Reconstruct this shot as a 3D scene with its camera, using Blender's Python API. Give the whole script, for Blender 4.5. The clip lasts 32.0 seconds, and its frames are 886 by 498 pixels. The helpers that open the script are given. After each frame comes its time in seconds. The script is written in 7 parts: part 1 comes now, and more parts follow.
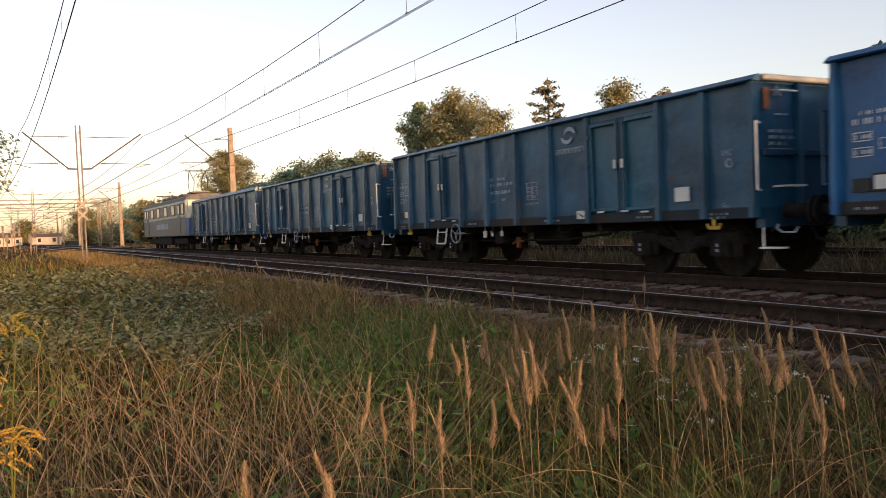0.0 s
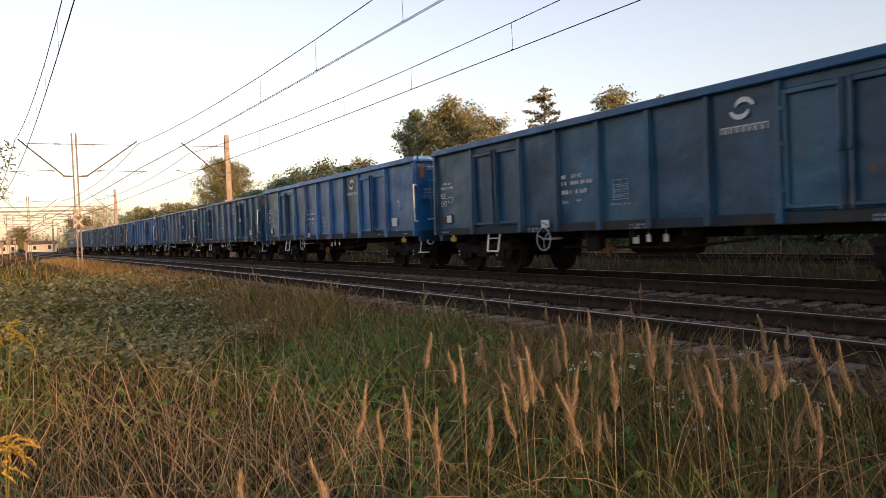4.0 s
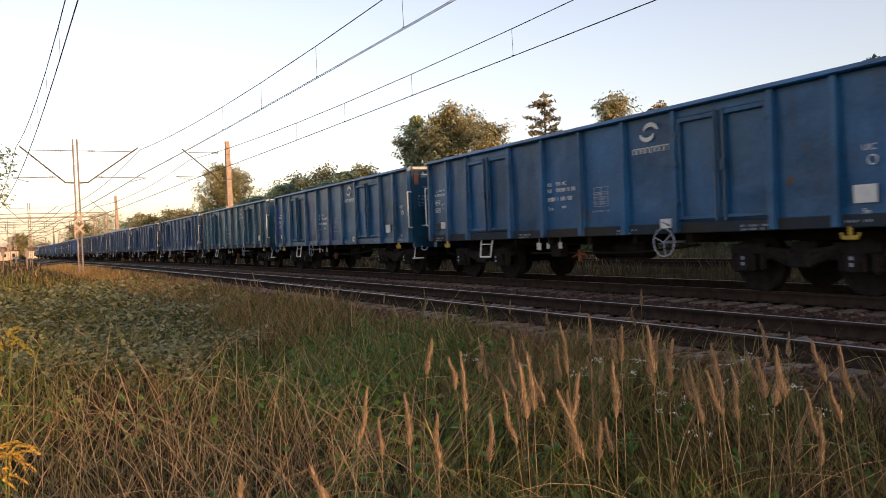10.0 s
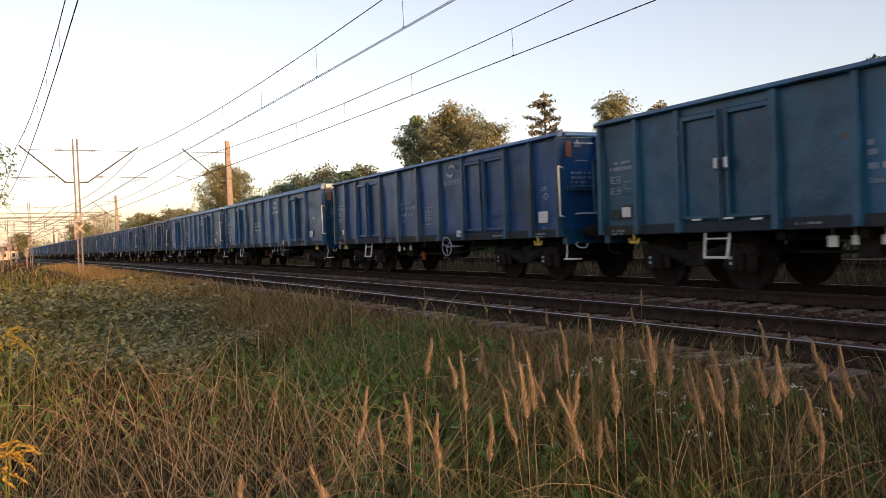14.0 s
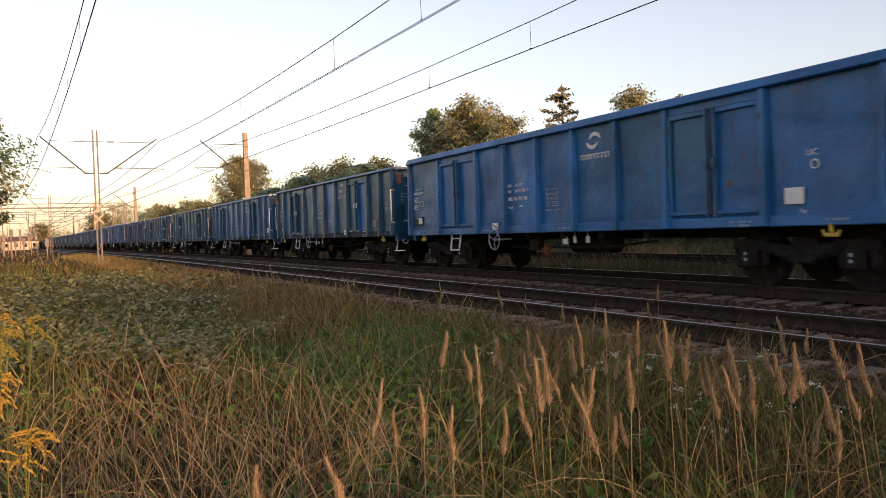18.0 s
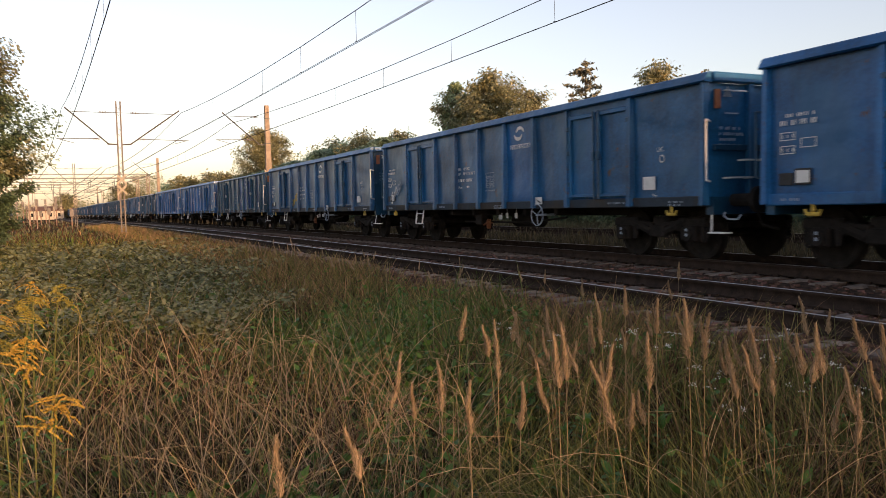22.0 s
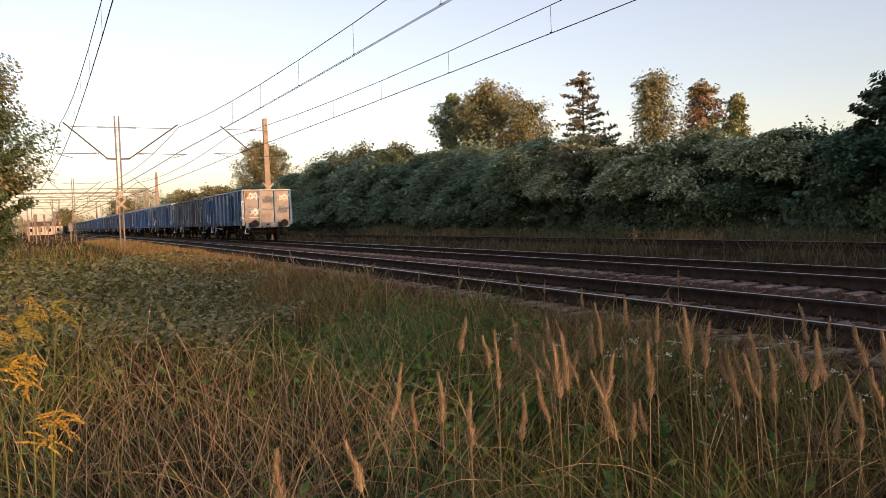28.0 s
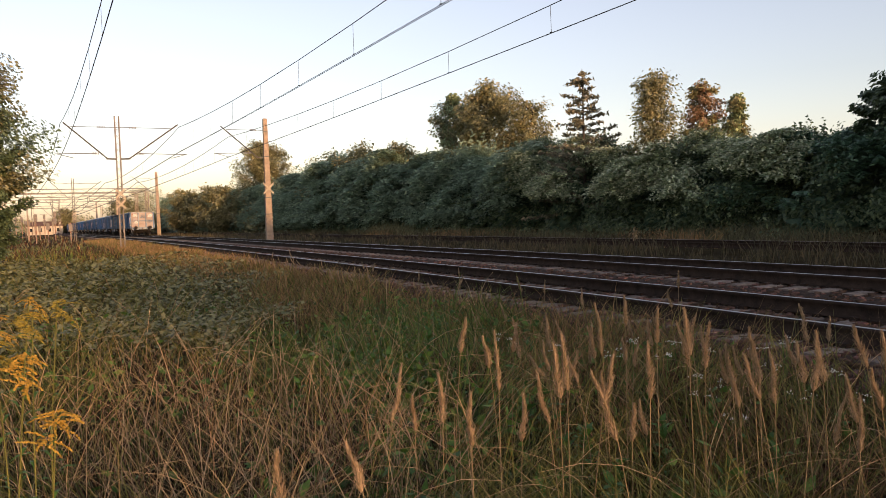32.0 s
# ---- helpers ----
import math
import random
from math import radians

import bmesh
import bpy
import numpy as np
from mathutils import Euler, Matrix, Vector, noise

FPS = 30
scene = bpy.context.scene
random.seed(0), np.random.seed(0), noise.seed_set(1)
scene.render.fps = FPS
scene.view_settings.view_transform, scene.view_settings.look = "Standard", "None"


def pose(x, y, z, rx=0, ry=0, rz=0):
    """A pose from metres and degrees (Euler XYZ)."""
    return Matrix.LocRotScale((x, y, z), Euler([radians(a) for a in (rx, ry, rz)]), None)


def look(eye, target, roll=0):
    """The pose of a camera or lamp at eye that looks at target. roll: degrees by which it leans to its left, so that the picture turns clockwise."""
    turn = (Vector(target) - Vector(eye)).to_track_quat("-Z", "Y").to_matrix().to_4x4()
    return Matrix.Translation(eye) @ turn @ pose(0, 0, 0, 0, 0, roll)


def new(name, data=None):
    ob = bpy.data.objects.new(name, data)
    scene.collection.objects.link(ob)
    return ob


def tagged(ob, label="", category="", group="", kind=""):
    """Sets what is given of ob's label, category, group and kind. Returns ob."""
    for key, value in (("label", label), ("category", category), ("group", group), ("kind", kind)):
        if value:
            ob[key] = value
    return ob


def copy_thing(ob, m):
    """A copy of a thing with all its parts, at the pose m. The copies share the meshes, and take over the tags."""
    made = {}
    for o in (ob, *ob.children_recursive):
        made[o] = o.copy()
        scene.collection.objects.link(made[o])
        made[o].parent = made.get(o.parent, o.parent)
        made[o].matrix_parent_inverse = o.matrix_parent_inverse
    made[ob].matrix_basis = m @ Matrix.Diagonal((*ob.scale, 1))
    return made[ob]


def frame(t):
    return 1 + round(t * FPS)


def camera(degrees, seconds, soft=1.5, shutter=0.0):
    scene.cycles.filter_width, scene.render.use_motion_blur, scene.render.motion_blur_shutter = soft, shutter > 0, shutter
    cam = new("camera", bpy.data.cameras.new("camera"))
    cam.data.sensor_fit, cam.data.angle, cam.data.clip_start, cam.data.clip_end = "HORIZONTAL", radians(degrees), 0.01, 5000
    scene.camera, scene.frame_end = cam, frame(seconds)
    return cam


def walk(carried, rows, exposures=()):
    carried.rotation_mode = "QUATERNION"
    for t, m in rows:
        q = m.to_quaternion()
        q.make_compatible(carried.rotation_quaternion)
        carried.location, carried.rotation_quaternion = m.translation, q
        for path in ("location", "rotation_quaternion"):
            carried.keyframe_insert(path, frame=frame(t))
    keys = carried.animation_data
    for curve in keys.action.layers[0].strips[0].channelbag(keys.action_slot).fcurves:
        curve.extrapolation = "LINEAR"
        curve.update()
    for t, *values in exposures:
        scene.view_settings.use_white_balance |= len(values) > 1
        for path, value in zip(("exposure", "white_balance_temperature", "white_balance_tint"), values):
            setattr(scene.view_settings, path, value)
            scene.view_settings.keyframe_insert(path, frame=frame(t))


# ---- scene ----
R = 1786.0            # radius of the long left-hand bend, metres
D1, S2, D3 = 7.12, 3.875, 12.3   # track 1 from the camera; tracks 2 and 3 from track 1
Z2 = 0.05


BEND = 80.0           # the bend's length from beside the camera; the line runs straight beyond it


def along(s, o, z=0.0):
    """A point s metres along the line, o metres to the right of track 1."""
    if s < 0:
        return Vector((D1 + o, s, z))
    a, e = min(s, BEND) / R, max(0.0, s - BEND)
    return Vector((D1 - R + (R + o) * math.cos(a) - e * math.sin(a), (R + o) * math.sin(a) + e * math.cos(a), z))


def heading(s):
    return 90 + math.degrees(max(0.0, min(s, BEND)) / R)


# the camera: held by hand at one spot, panned and tilted a little
EYE = Vector((0, 0, 1.126))
cam = camera(59.73, 32.0, soft=0.8, shutter=0.12)
AIM = [(0, 27.73, -1.85, -2.43), (0.5, 27.68, -1.84, -2.47), (1, 27.75, -1.85, -2.45), (1.5, 27.79, -1.70, -2.45), (2, 27.86, -1.61, -2.48), (2.5, 27.93, -1.53, -2.46), (3, 28.01, -1.45, -2.47), (3.5, 28.01, -1.38, -2.44), (5.5, 28.06, -1.13, -2.46), (6, 28.05, -1.06, -2.50), (6.5, 28.05, -0.96, -2.50), (7, 28.05, -0.88, -2.50), (7.5, 28.01, -0.88, -2.50), (9, 28.00, -0.88, -2.50), (11, 27.99, -0.89, -2.53), (13, 28.00, -0.89, -2.50), (14.5, 27.99, -0.90, -2.49), (16.5, 27.86, -0.89, -2.49), (17, 27.66, -0.89, -2.50), (17.5, 27.28, -0.88, -2.46), (18, 26.79, -1.35, -2.05), (18.5, 25.93, -2.96, -1.57), (19, 25.33, -3.96, -1.55), (19.5, 25.27, -4.33, -1.59), (20, 25.28, -4.39, -1.51), (21, 25.25, -4.40, -1.42), (21.5, 25.23, -3.55, -1.41), (22, 25.26, -3.19, -1.39), (22.5, 25.28, -2.93, -1.45), (23, 25.29, -2.48, -1.49), (23.5, 25.32, -2.39, -1.45), (24.5, 25.33, -2.39, -1.48), (25, 25.34, -2.36, -1.62), (25.5, 25.34, -2.37, -1.67), (27.5, 25.33, -2.37, -1.98), (28, 25.34, -2.37, -1.97), (32, 25.34, -2.37, -1.97)]


def aim(yaw, pitch, roll):
    y, p = radians(yaw), radians(pitch)
    way = Vector((math.sin(y) * math.cos(p), math.cos(y) * math.cos(p), math.sin(p)))
    return look(EYE, EYE + way * 10, roll)


walk(cam, [(t, aim(y, p, r)) for t, y, p, r in AIM], exposures=[(0, 1.56, 7300, 18), (3, 1.53, 7050, 18), (16.5, 1.52, 7000, 18), (18.3, 1.55, 7200, 18), (19.3, 1.69, 7450, 18), (20.6, 1.69, 7450, 18), (22, 1.47, 7000, 18), (25, 1.45, 7000, 18), (28, 1.38, 6950, 18), (32, 1.38, 6950, 18)])

# ---- light: low evening sun from behind on the hedge's side, clear sky ----
SUN_AZ, SUN_EL = 170.0, 5.2      # degrees from +Y towards +X
world = bpy.data.worlds.new("world")
scene.world = world
world.use_nodes = True
wn = world.node_tree
sky = wn.nodes.new("ShaderNodeTexSky")
sky.sky_type, sky.sun_disc = "NISHITA", False
sky.sun_elevation, sky.sun_rotation = radians(SUN_EL), radians(SUN_AZ)
sky.air_density, sky.dust_density, sky.ozone_density = 1.0, 1.0, 1.6
wn.nodes["Background"].inputs["Strength"].default_value = 0.15
haze = wn.nodes.new("ShaderNodeHueSaturation")     # thin evening haze pales the sky
haze.inputs["Saturation"].default_value = 0.68
wn.links.new(sky.outputs[0], haze.inputs["Color"])
veil = wn.nodes.new("ShaderNodeMix")               # a touch of lilac dusk
veil.data_type, veil.blend_type = "RGBA", "MULTIPLY"
veil.inputs["Factor"].default_value = 1.0
veil.inputs["B"].default_value = (1.025, 0.968, 1.035, 1)
wn.links.new(haze.outputs[0], veil.inputs["A"])
wn.links.new(veil.outputs["Result"], wn.nodes["Background"].inputs[0])
sun_data = bpy.data.lights.new("sun", "SUN")
sun_data.energy, sun_data.angle, sun_data.color = 2.0, radians(0.9), (1.0, 0.62, 0.32)
sun = new("sun", sun_data)
a_, e_ = radians(SUN_AZ), radians(SUN_EL)
sun_way = Vector((math.sin(a_) * math.cos(e_), math.cos(a_) * math.cos(e_), math.sin(e_)))
sun.matrix_world = look(sun_way * 60, (0, 0, 0))



# ---- materials ----
def mat(name, c1, c2, scale=8.0, rough=0.7, metal=0.0, bump=0.0, fine=60.0, spread=0.0, c3=None, big=0.6, obj=0.0, mix3=(0.56, 0.66), spec=0.5, translucent=0.0):
    """Two colours mixed by coarse and fine noise; spread: lightness by island; obj: lightness by object; c3: patches of wear."""
    m = bpy.data.materials.new(name)
    m.use_nodes = True
    t = m.node_tree
    N, L = t.nodes, t.links
    b = N["Principled BSDF"]
    co = N.new("ShaderNodeTexCoord")
    n1 = N.new("ShaderNodeTexNoise")
    n1.inputs["Scale"].default_value, n1.inputs["Detail"].default_value = scale, 6
    n2 = N.new("ShaderNodeTexNoise")
    n2.inputs["Scale"].default_value, n2.inputs["Detail"].default_value = fine, 3
    L.new(co.outputs["Object"], n1.inputs["Vector"])
    L.new(co.outputs["Object"], n2.inputs["Vector"])
    add = N.new("ShaderNodeMath")
    add.operation = "MULTIPLY_ADD"
    L.new(n2.outputs[0], add.inputs[0])
    add.inputs[1].default_value = 0.45
    L.new(n1.outputs[0], add.inputs[2])
    ramp = N.new("ShaderNodeValToRGB")
    ramp.color_ramp.elements[0].position, ramp.color_ramp.elements[1].position = 0.5, 0.98
    ramp.color_ramp.elements[0].color, ramp.color_ramp.elements[1].color = (*c1, 1), (*c2, 1)
    L.new(add.outputs[0], ramp.inputs[0])
    col = ramp.outputs[0]
    if c3:
        n3 = N.new("ShaderNodeTexNoise")
        n3.inputs["Scale"].default_value, n3.inputs["Detail"].default_value, n3.inputs["Roughness"].default_value = big, 9, 0.65
        L.new(co.outputs["Object"], n3.inputs["Vector"])
        r3 = N.new("ShaderNodeValToRGB")
        r3.color_ramp.elements[0].position, r3.color_ramp.elements[1].position = mix3
        L.new(n3.outputs[0], r3.inputs[0])
        mx = N.new("ShaderNodeMix")
        mx.data_type = "RGBA"
        L.new(r3.outputs[0], mx.inputs["Factor"])
        L.new(col, mx.inputs["A"])
        mx.inputs["B"].default_value = (*c3, 1)
        col = mx.outputs["Result"]
    for amount, kind in ((spread, "island"), (obj, "object")):
        if amount:
            g = N.new("ShaderNodeNewGeometry" if kind == "island" else "ShaderNodeObjectInfo")
            mr = N.new("ShaderNodeMapRange")
            mr.inputs["To Min"].default_value, mr.inputs["To Max"].default_value = 1 - amount, 1 + amount
            L.new(g.outputs["Random Per Island" if kind == "island" else "Random"], mr.inputs["Value"])
            hs = N.new("ShaderNodeHueSaturation")
            L.new(mr.outputs[0], hs.inputs["Value"])
            L.new(col, hs.inputs["Color"])
            if kind == "island":
                mh = N.new("ShaderNodeMapRange")
                mh.inputs["To Min"].default_value, mh.inputs["To Max"].default_value = 0.5 + amount * 0.03, 0.5 - amount * 0.05
                L.new(g.outputs["Random Per Island"], mh.inputs["Value"])
                L.new(mh.outputs[0], hs.inputs["Hue"])
            col = hs.outputs[0]
    L.new(col, b.inputs["Base Color"])
    b.inputs["Roughness"].default_value, b.inputs["Metallic"].default_value = rough, metal
    b.inputs["Specular IOR Level"].default_value = spec
    if bump:
        bp = N.new("ShaderNodeBump")
        bp.inputs["Strength"].default_value, bp.inputs["Distance"].default_value = bump, 0.02
        L.new(add.outputs[0], bp.inputs["Height"])
        L.new(bp.outputs[0], b.inputs["Normal"])
    if translucent:
        tr = N.new("ShaderNodeBsdfTranslucent")
        L.new(col, tr.inputs["Color"])
        ms = N.new("ShaderNodeMixShader")
        ms.inputs[0].default_value = translucent
        L.new(b.outputs[0], ms.inputs[1])
        L.new(tr.outputs[0], ms.inputs[2])
        L.new(ms.outputs[0], N["Material Output"].inputs["Surface"])
    return m


def paint(name, c, worn, rust=(0.10, 0.045, 0.022), cover=(0.52, 0.64), rough=0.34, flecks=0.63):
    """Weathered wagon paint: faded patches, dark vertical streaks, rust flecks."""
    m = mat(name, tuple(v * 0.48 for v in c), tuple(min(1, v * 1.35) for v in c), 0.8, rough, 0.0, 0.14, 22.0, 0.0, worn, 0.55, 0.16, cover)
    t = m.node_tree
    N, L = t.nodes, t.links
    b = N["Principled BSDF"]
    src = b.inputs["Base Color"].links[0].from_socket
    co = N.new("ShaderNodeTexCoord")
    mp = N.new("ShaderNodeMapping")
    mp.inputs["Scale"].default_value = (5.0, 5.0, 0.35)
    L.new(co.outputs["Object"], mp.inputs[0])
    ns = N.new("ShaderNodeTexNoise")
    ns.inputs["Scale"].default_value, ns.inputs["Detail"].default_value = 1.6, 7
    L.new(mp.outputs[0], ns.inputs["Vector"])
    rs = N.new("ShaderNodeValToRGB")
    rs.color_ramp.elements[0].position, rs.color_ramp.elements[1].position = 0.52, 0.78
    L.new(ns.outputs[0], rs.inputs[0])
    half = N.new("ShaderNodeMath")
    half.operation = "MULTIPLY"
    half.inputs[1].default_value = 0.30
    L.new(rs.outputs[0], half.inputs[0])
    mx = N.new("ShaderNodeMix")
    mx.data_type = "RGBA"
    L.new(half.outputs[0], mx.inputs["Factor"])
    L.new(src, mx.inputs["A"])
    mx.inputs["B"].default_value = (0.035, 0.04, 0.045, 1)
    nr = N.new("ShaderNodeTexNoise")
    nr.inputs["Scale"].default_value, nr.inputs["Detail"].default_value, nr.inputs["Roughness"].default_value = 3.1, 10, 0.7
    L.new(co.outputs["Object"], nr.inputs["Vector"])
    rr = N.new("ShaderNodeValToRGB")
    rr.color_ramp.elements[0].position, rr.color_ramp.elements[1].position = flecks, flecks + 0.06
    L.new(nr.outputs[0], rr.inputs[0])
    m2 = N.new("ShaderNodeMix")
    m2.data_type = "RGBA"
    L.new(rr.outputs[0], m2.inputs["Factor"])
    L.new(mx.outputs["Result"], m2.inputs["A"])
    m2.inputs["B"].default_value = (*rust, 1)
    L.new(m2.outputs["Result"], b.inputs["Base Color"])
    nd = N.new("ShaderNodeTexNoise")                # shallow dents and buckles of the thin sheet
    nd.inputs["Scale"].default_value, nd.inputs["Detail"].default_value, nd.inputs["Roughness"].default_value = 1.7, 3, 0.45
    L.new(co.outputs["Object"], nd.inputs["Vector"])
    bd = N.new("ShaderNodeBump")
    bd.inputs["Strength"].default_value, bd.inputs["Distance"].default_value = 0.5, 0.09
    L.new(nd.outputs[0], bd.inputs["Height"])
    L.new(b.inputs["Normal"].links[0].from_socket, bd.inputs["Normal"])
    L.new(bd.outputs[0], b.inputs["Normal"])
    rg = N.new("ShaderNodeMapRange")
    rg.inputs["To Min"].default_value, rg.inputs["To Max"].default_value = rough - 0.08, rough + 0.20
    L.new(ns.outputs[0], rg.inputs["Value"])
    L.new(rg.outputs[0], b.inputs["Roughness"])
    return m


PAINTS = {
    "blue": paint("paint_blue", (0.004, 0.096, 0.238), (0.009, 0.090, 0.19)),
    "bright": paint("paint_bright_blue", (0.003, 0.122, 0.340), (0.008, 0.112, 0.27)),
    "navy": paint("paint_navy_blue", (0.003, 0.066, 0.218), (0.006, 0.066, 0.175)),
    "dull": paint("paint_dull_blue", (0.008, 0.083, 0.162), (0.015, 0.073, 0.125)),
    "teal": paint("paint_teal", (0.007, 0.098, 0.165), (0.014, 0.088, 0.135)),
    "sea": paint("paint_sea_blue", (0.007, 0.095, 0.205), (0.005, 0.058, 0.20), cover=(0.55, 0.60)),
    "brown": paint("paint_bare_brown", (0.082, 0.090, 0.090), (0.095, 0.075, 0.05), cover=(0.60, 0.70), rough=0.6, flecks=0.57),
    "grime": paint("paint_grimy_sill", (0.012, 0.026, 0.042), (0.028, 0.022, 0.017), cover=(0.48, 0.58), rough=0.7),
    "dark": paint("paint_dark_blue", (0.005, 0.060, 0.128), (0.010, 0.056, 0.108)),
}
M_PALE_END = mat("pale_end_paint", (0.20, 0.16, 0.14), (0.34, 0.28, 0.25), 1.6, 0.6, 0.0, 0.1, 20, 0.0, (0.16, 0.08, 0.05), 1.4)
M_RIM = mat("rim_bare_metal", (0.16, 0.18, 0.19), (0.34, 0.35, 0.34), 2.0, 0.5, 0.3, 0.1)
M_UNDER = mat("underframe_grime", (0.011, 0.010, 0.0095), (0.032, 0.027, 0.024), 5, 0.9, 0.0, 0.3, spec=0.15)
M_ORANGE_RUST = mat("fresh_rust", (0.10, 0.035, 0.014), (0.26, 0.09, 0.03), 9, 0.85, 0.0, 0.3)
M_BLACKPLATE = mat("black_plate", (0.012, 0.012, 0.013), (0.028, 0.028, 0.03), 9, 0.6)
M_RUST = mat("rusty_steel", (0.07, 0.03, 0.015), (0.17, 0.075, 0.035), 6, 0.85, 0.1, 0.4)
M_WHITE = mat("white_marking", (0.62, 0.62, 0.60), (0.80, 0.80, 0.78), 6, 0.6)
M_WHITE2 = mat("faded_marking", (0.22, 0.29, 0.38), (0.45, 0.50, 0.56), 6, 0.6)
M_YELLOW = mat("yellow_hook_paint", (0.38, 0.25, 0.03), (0.60, 0.42, 0.07), 9, 0.6)
M_HAZARD = mat("orange_plate", (0.20, 0.07, 0.03), (0.32, 0.12, 0.05), 9, 0.7)
M_WHEEL = mat("wheel_steel", (0.011, 0.010, 0.009), (0.030, 0.025, 0.021), 6, 0.9, 0.0, spec=0.1)
M_RAIL = mat("rail_side", (0.022, 0.016, 0.013), (0.058, 0.039, 0.029), 7, 0.95, 0.0, 0.3, spec=0.08)
M_RAILTOP = mat("rail_head_polished", (0.42, 0.40, 0.39), (0.60, 0.58, 0.56), 3, 0.34, 1.0)
M_OLDHEAD = mat("old_rail_head", (0.22, 0.20, 0.18), (0.40, 0.37, 0.34), 3, 0.6, 0.2)
M_SLEEPER = mat("concrete_sleeper", (0.12, 0.096, 0.08), (0.28, 0.225, 0.185), 9, 0.95, 0.0, 0.4, obj=0.25, spec=0.15)
M_BALLAST = mat("ballast", (0.034, 0.025, 0.020), (0.11, 0.075, 0.057), 14, 1.0, 0.0, 0.8, 90, spec=0.05)
M_STONE = mat("ballast_stones", (0.060, 0.037, 0.027), (0.20, 0.122, 0.088), 9, 1.0, 0.0, 0.3, spread=0.5, spec=0.05)
M_SOIL = mat("field_soil", (0.018, 0.013, 0.005), (0.054, 0.039, 0.016), 1.2, 1.0, 0.0, 0.6, 30, spec=0.05)
M_CONCRETE = mat("mast_concrete", (0.22, 0.165, 0.12), (0.36, 0.275, 0.205), 4, 0.9, 0.0, 0.3)
M_STEEL = mat("weathered_steel", (0.07, 0.065, 0.06), (0.15, 0.135, 0.12), 5, 0.55, 0.4)
M_WIRE = mat("wire_copper", (0.022, 0.019, 0.017), (0.05, 0.042, 0.036), 4, 0.8, 0.2)
M_INS = mat("insulator_porcelain", (0.13, 0.10, 0.09), (0.22, 0.18, 0.16), 5, 0.3)
# raised above natural foliage and warmed, so the crowns read as sunlit
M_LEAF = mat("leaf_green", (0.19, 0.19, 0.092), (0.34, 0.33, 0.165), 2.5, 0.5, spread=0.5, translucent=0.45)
M_LEAF_MID = mat("leaf_mid", (0.095, 0.14, 0.07), (0.18, 0.24, 0.12), 2.5, 0.45, spread=0.5, translucent=0.3)
M_SPRUCE = mat("spruce_needles", (0.12, 0.12, 0.075), (0.26, 0.235, 0.155), 3.0, 0.7, spread=0.4, translucent=0.2)
M_BUD = mat("goldenrod_bud", (0.24, 0.20, 0.03), (0.40, 0.33, 0.06), 20, 0.85, spread=0.3, translucent=0.2)
# dark filler colour that stands for the shade inside the bank
M_BANK_FILL = mat("bank_shade_fill", (0.030, 0.058, 0.040), (0.085, 0.13, 0.085), 3.0, 0.95, 0.0, 0.8, 12, spec=0.1)
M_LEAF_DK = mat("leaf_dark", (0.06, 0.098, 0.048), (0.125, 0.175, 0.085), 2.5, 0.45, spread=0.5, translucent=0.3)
M_LEAF_PALE = mat("leaf_pale", (0.16, 0.22, 0.10), (0.32, 0.39, 0.20), 2.5, 0.6, spread=0.4, translucent=0.2)
# far leaves lightened past natural foliage; distance haze is put into the colour
M_LEAF_HAZED = mat("leaf_green_hazed", (0.18, 0.27, 0.18), (0.36, 0.46, 0.31), 2.5, 0.6, spread=0.4, translucent=0.5)
M_LEAF_ORANGE = mat("leaf_orange", (0.25, 0.165, 0.09), (0.38, 0.265, 0.155), 2.5, 0.7, spread=0.4, translucent=0.4)
# yellowing leaves, also mixed into green crowns for the warm evening light
M_LEAF_AUT = mat("leaf_yellowing", (0.215, 0.205, 0.09), (0.37, 0.345, 0.165), 2.5, 0.6, spread=0.45, translucent=0.4)
M_BARK = mat("bark", (0.035, 0.026, 0.019), (0.085, 0.065, 0.05), 12, 0.95, 0.0, 0.6)
M_DRY = mat("dry_grass", (0.155, 0.095, 0.036), (0.39, 0.265, 0.11), 3, 0.85, spread=0.5, translucent=0.2)
M_GREEN = mat("green_grass", (0.055, 0.092, 0.014), (0.15, 0.20, 0.04), 3, 0.75, spread=0.5, translucent=0.25)
M_STALK = mat("reed_stalk", (0.15, 0.105, 0.05), (0.27, 0.195, 0.10), 6, 0.8, obj=0.3)
M_SEED = mat("seed_head_straw", (0.27, 0.19, 0.105), (0.46, 0.345, 0.215), 20, 0.9, spread=0.35, translucent=0.25)
M_GOLD = mat("goldenrod_bloom", (0.38, 0.24, 0.03), (0.56, 0.38, 0.07), 20, 0.85, spread=0.3, translucent=0.2)
M_PETAL = mat("white_petal", (0.55, 0.55, 0.48), (0.75, 0.75, 0.68), 9, 0.8)
M_GLASS = mat("dark_window", (0.015, 0.018, 0.02), (0.03, 0.033, 0.035), 3, 0.08)
M_CREAM = mat("cream_paint", (0.50, 0.46, 0.36), (0.66, 0.61, 0.48), 2, 0.5, 0.0, 0.05)
M_LOCO = mat("loco_slate_paint", (0.045, 0.045, 0.06), (0.08, 0.078, 0.095), 1.5, 0.5)
M_LOCO_BAND = mat("loco_grey_paint", (0.11, 0.10, 0.095), (0.18, 0.165, 0.15), 1.5, 0.5)
M_LOCO_BLUE = mat("loco_blue_paint", (0.03, 0.09, 0.22), (0.05, 0.12, 0.27), 1.5, 0.45)
M_ROOF = mat("loco_roof_grey", (0.07, 0.06, 0.055), (0.14, 0.125, 0.115), 3, 0.7)


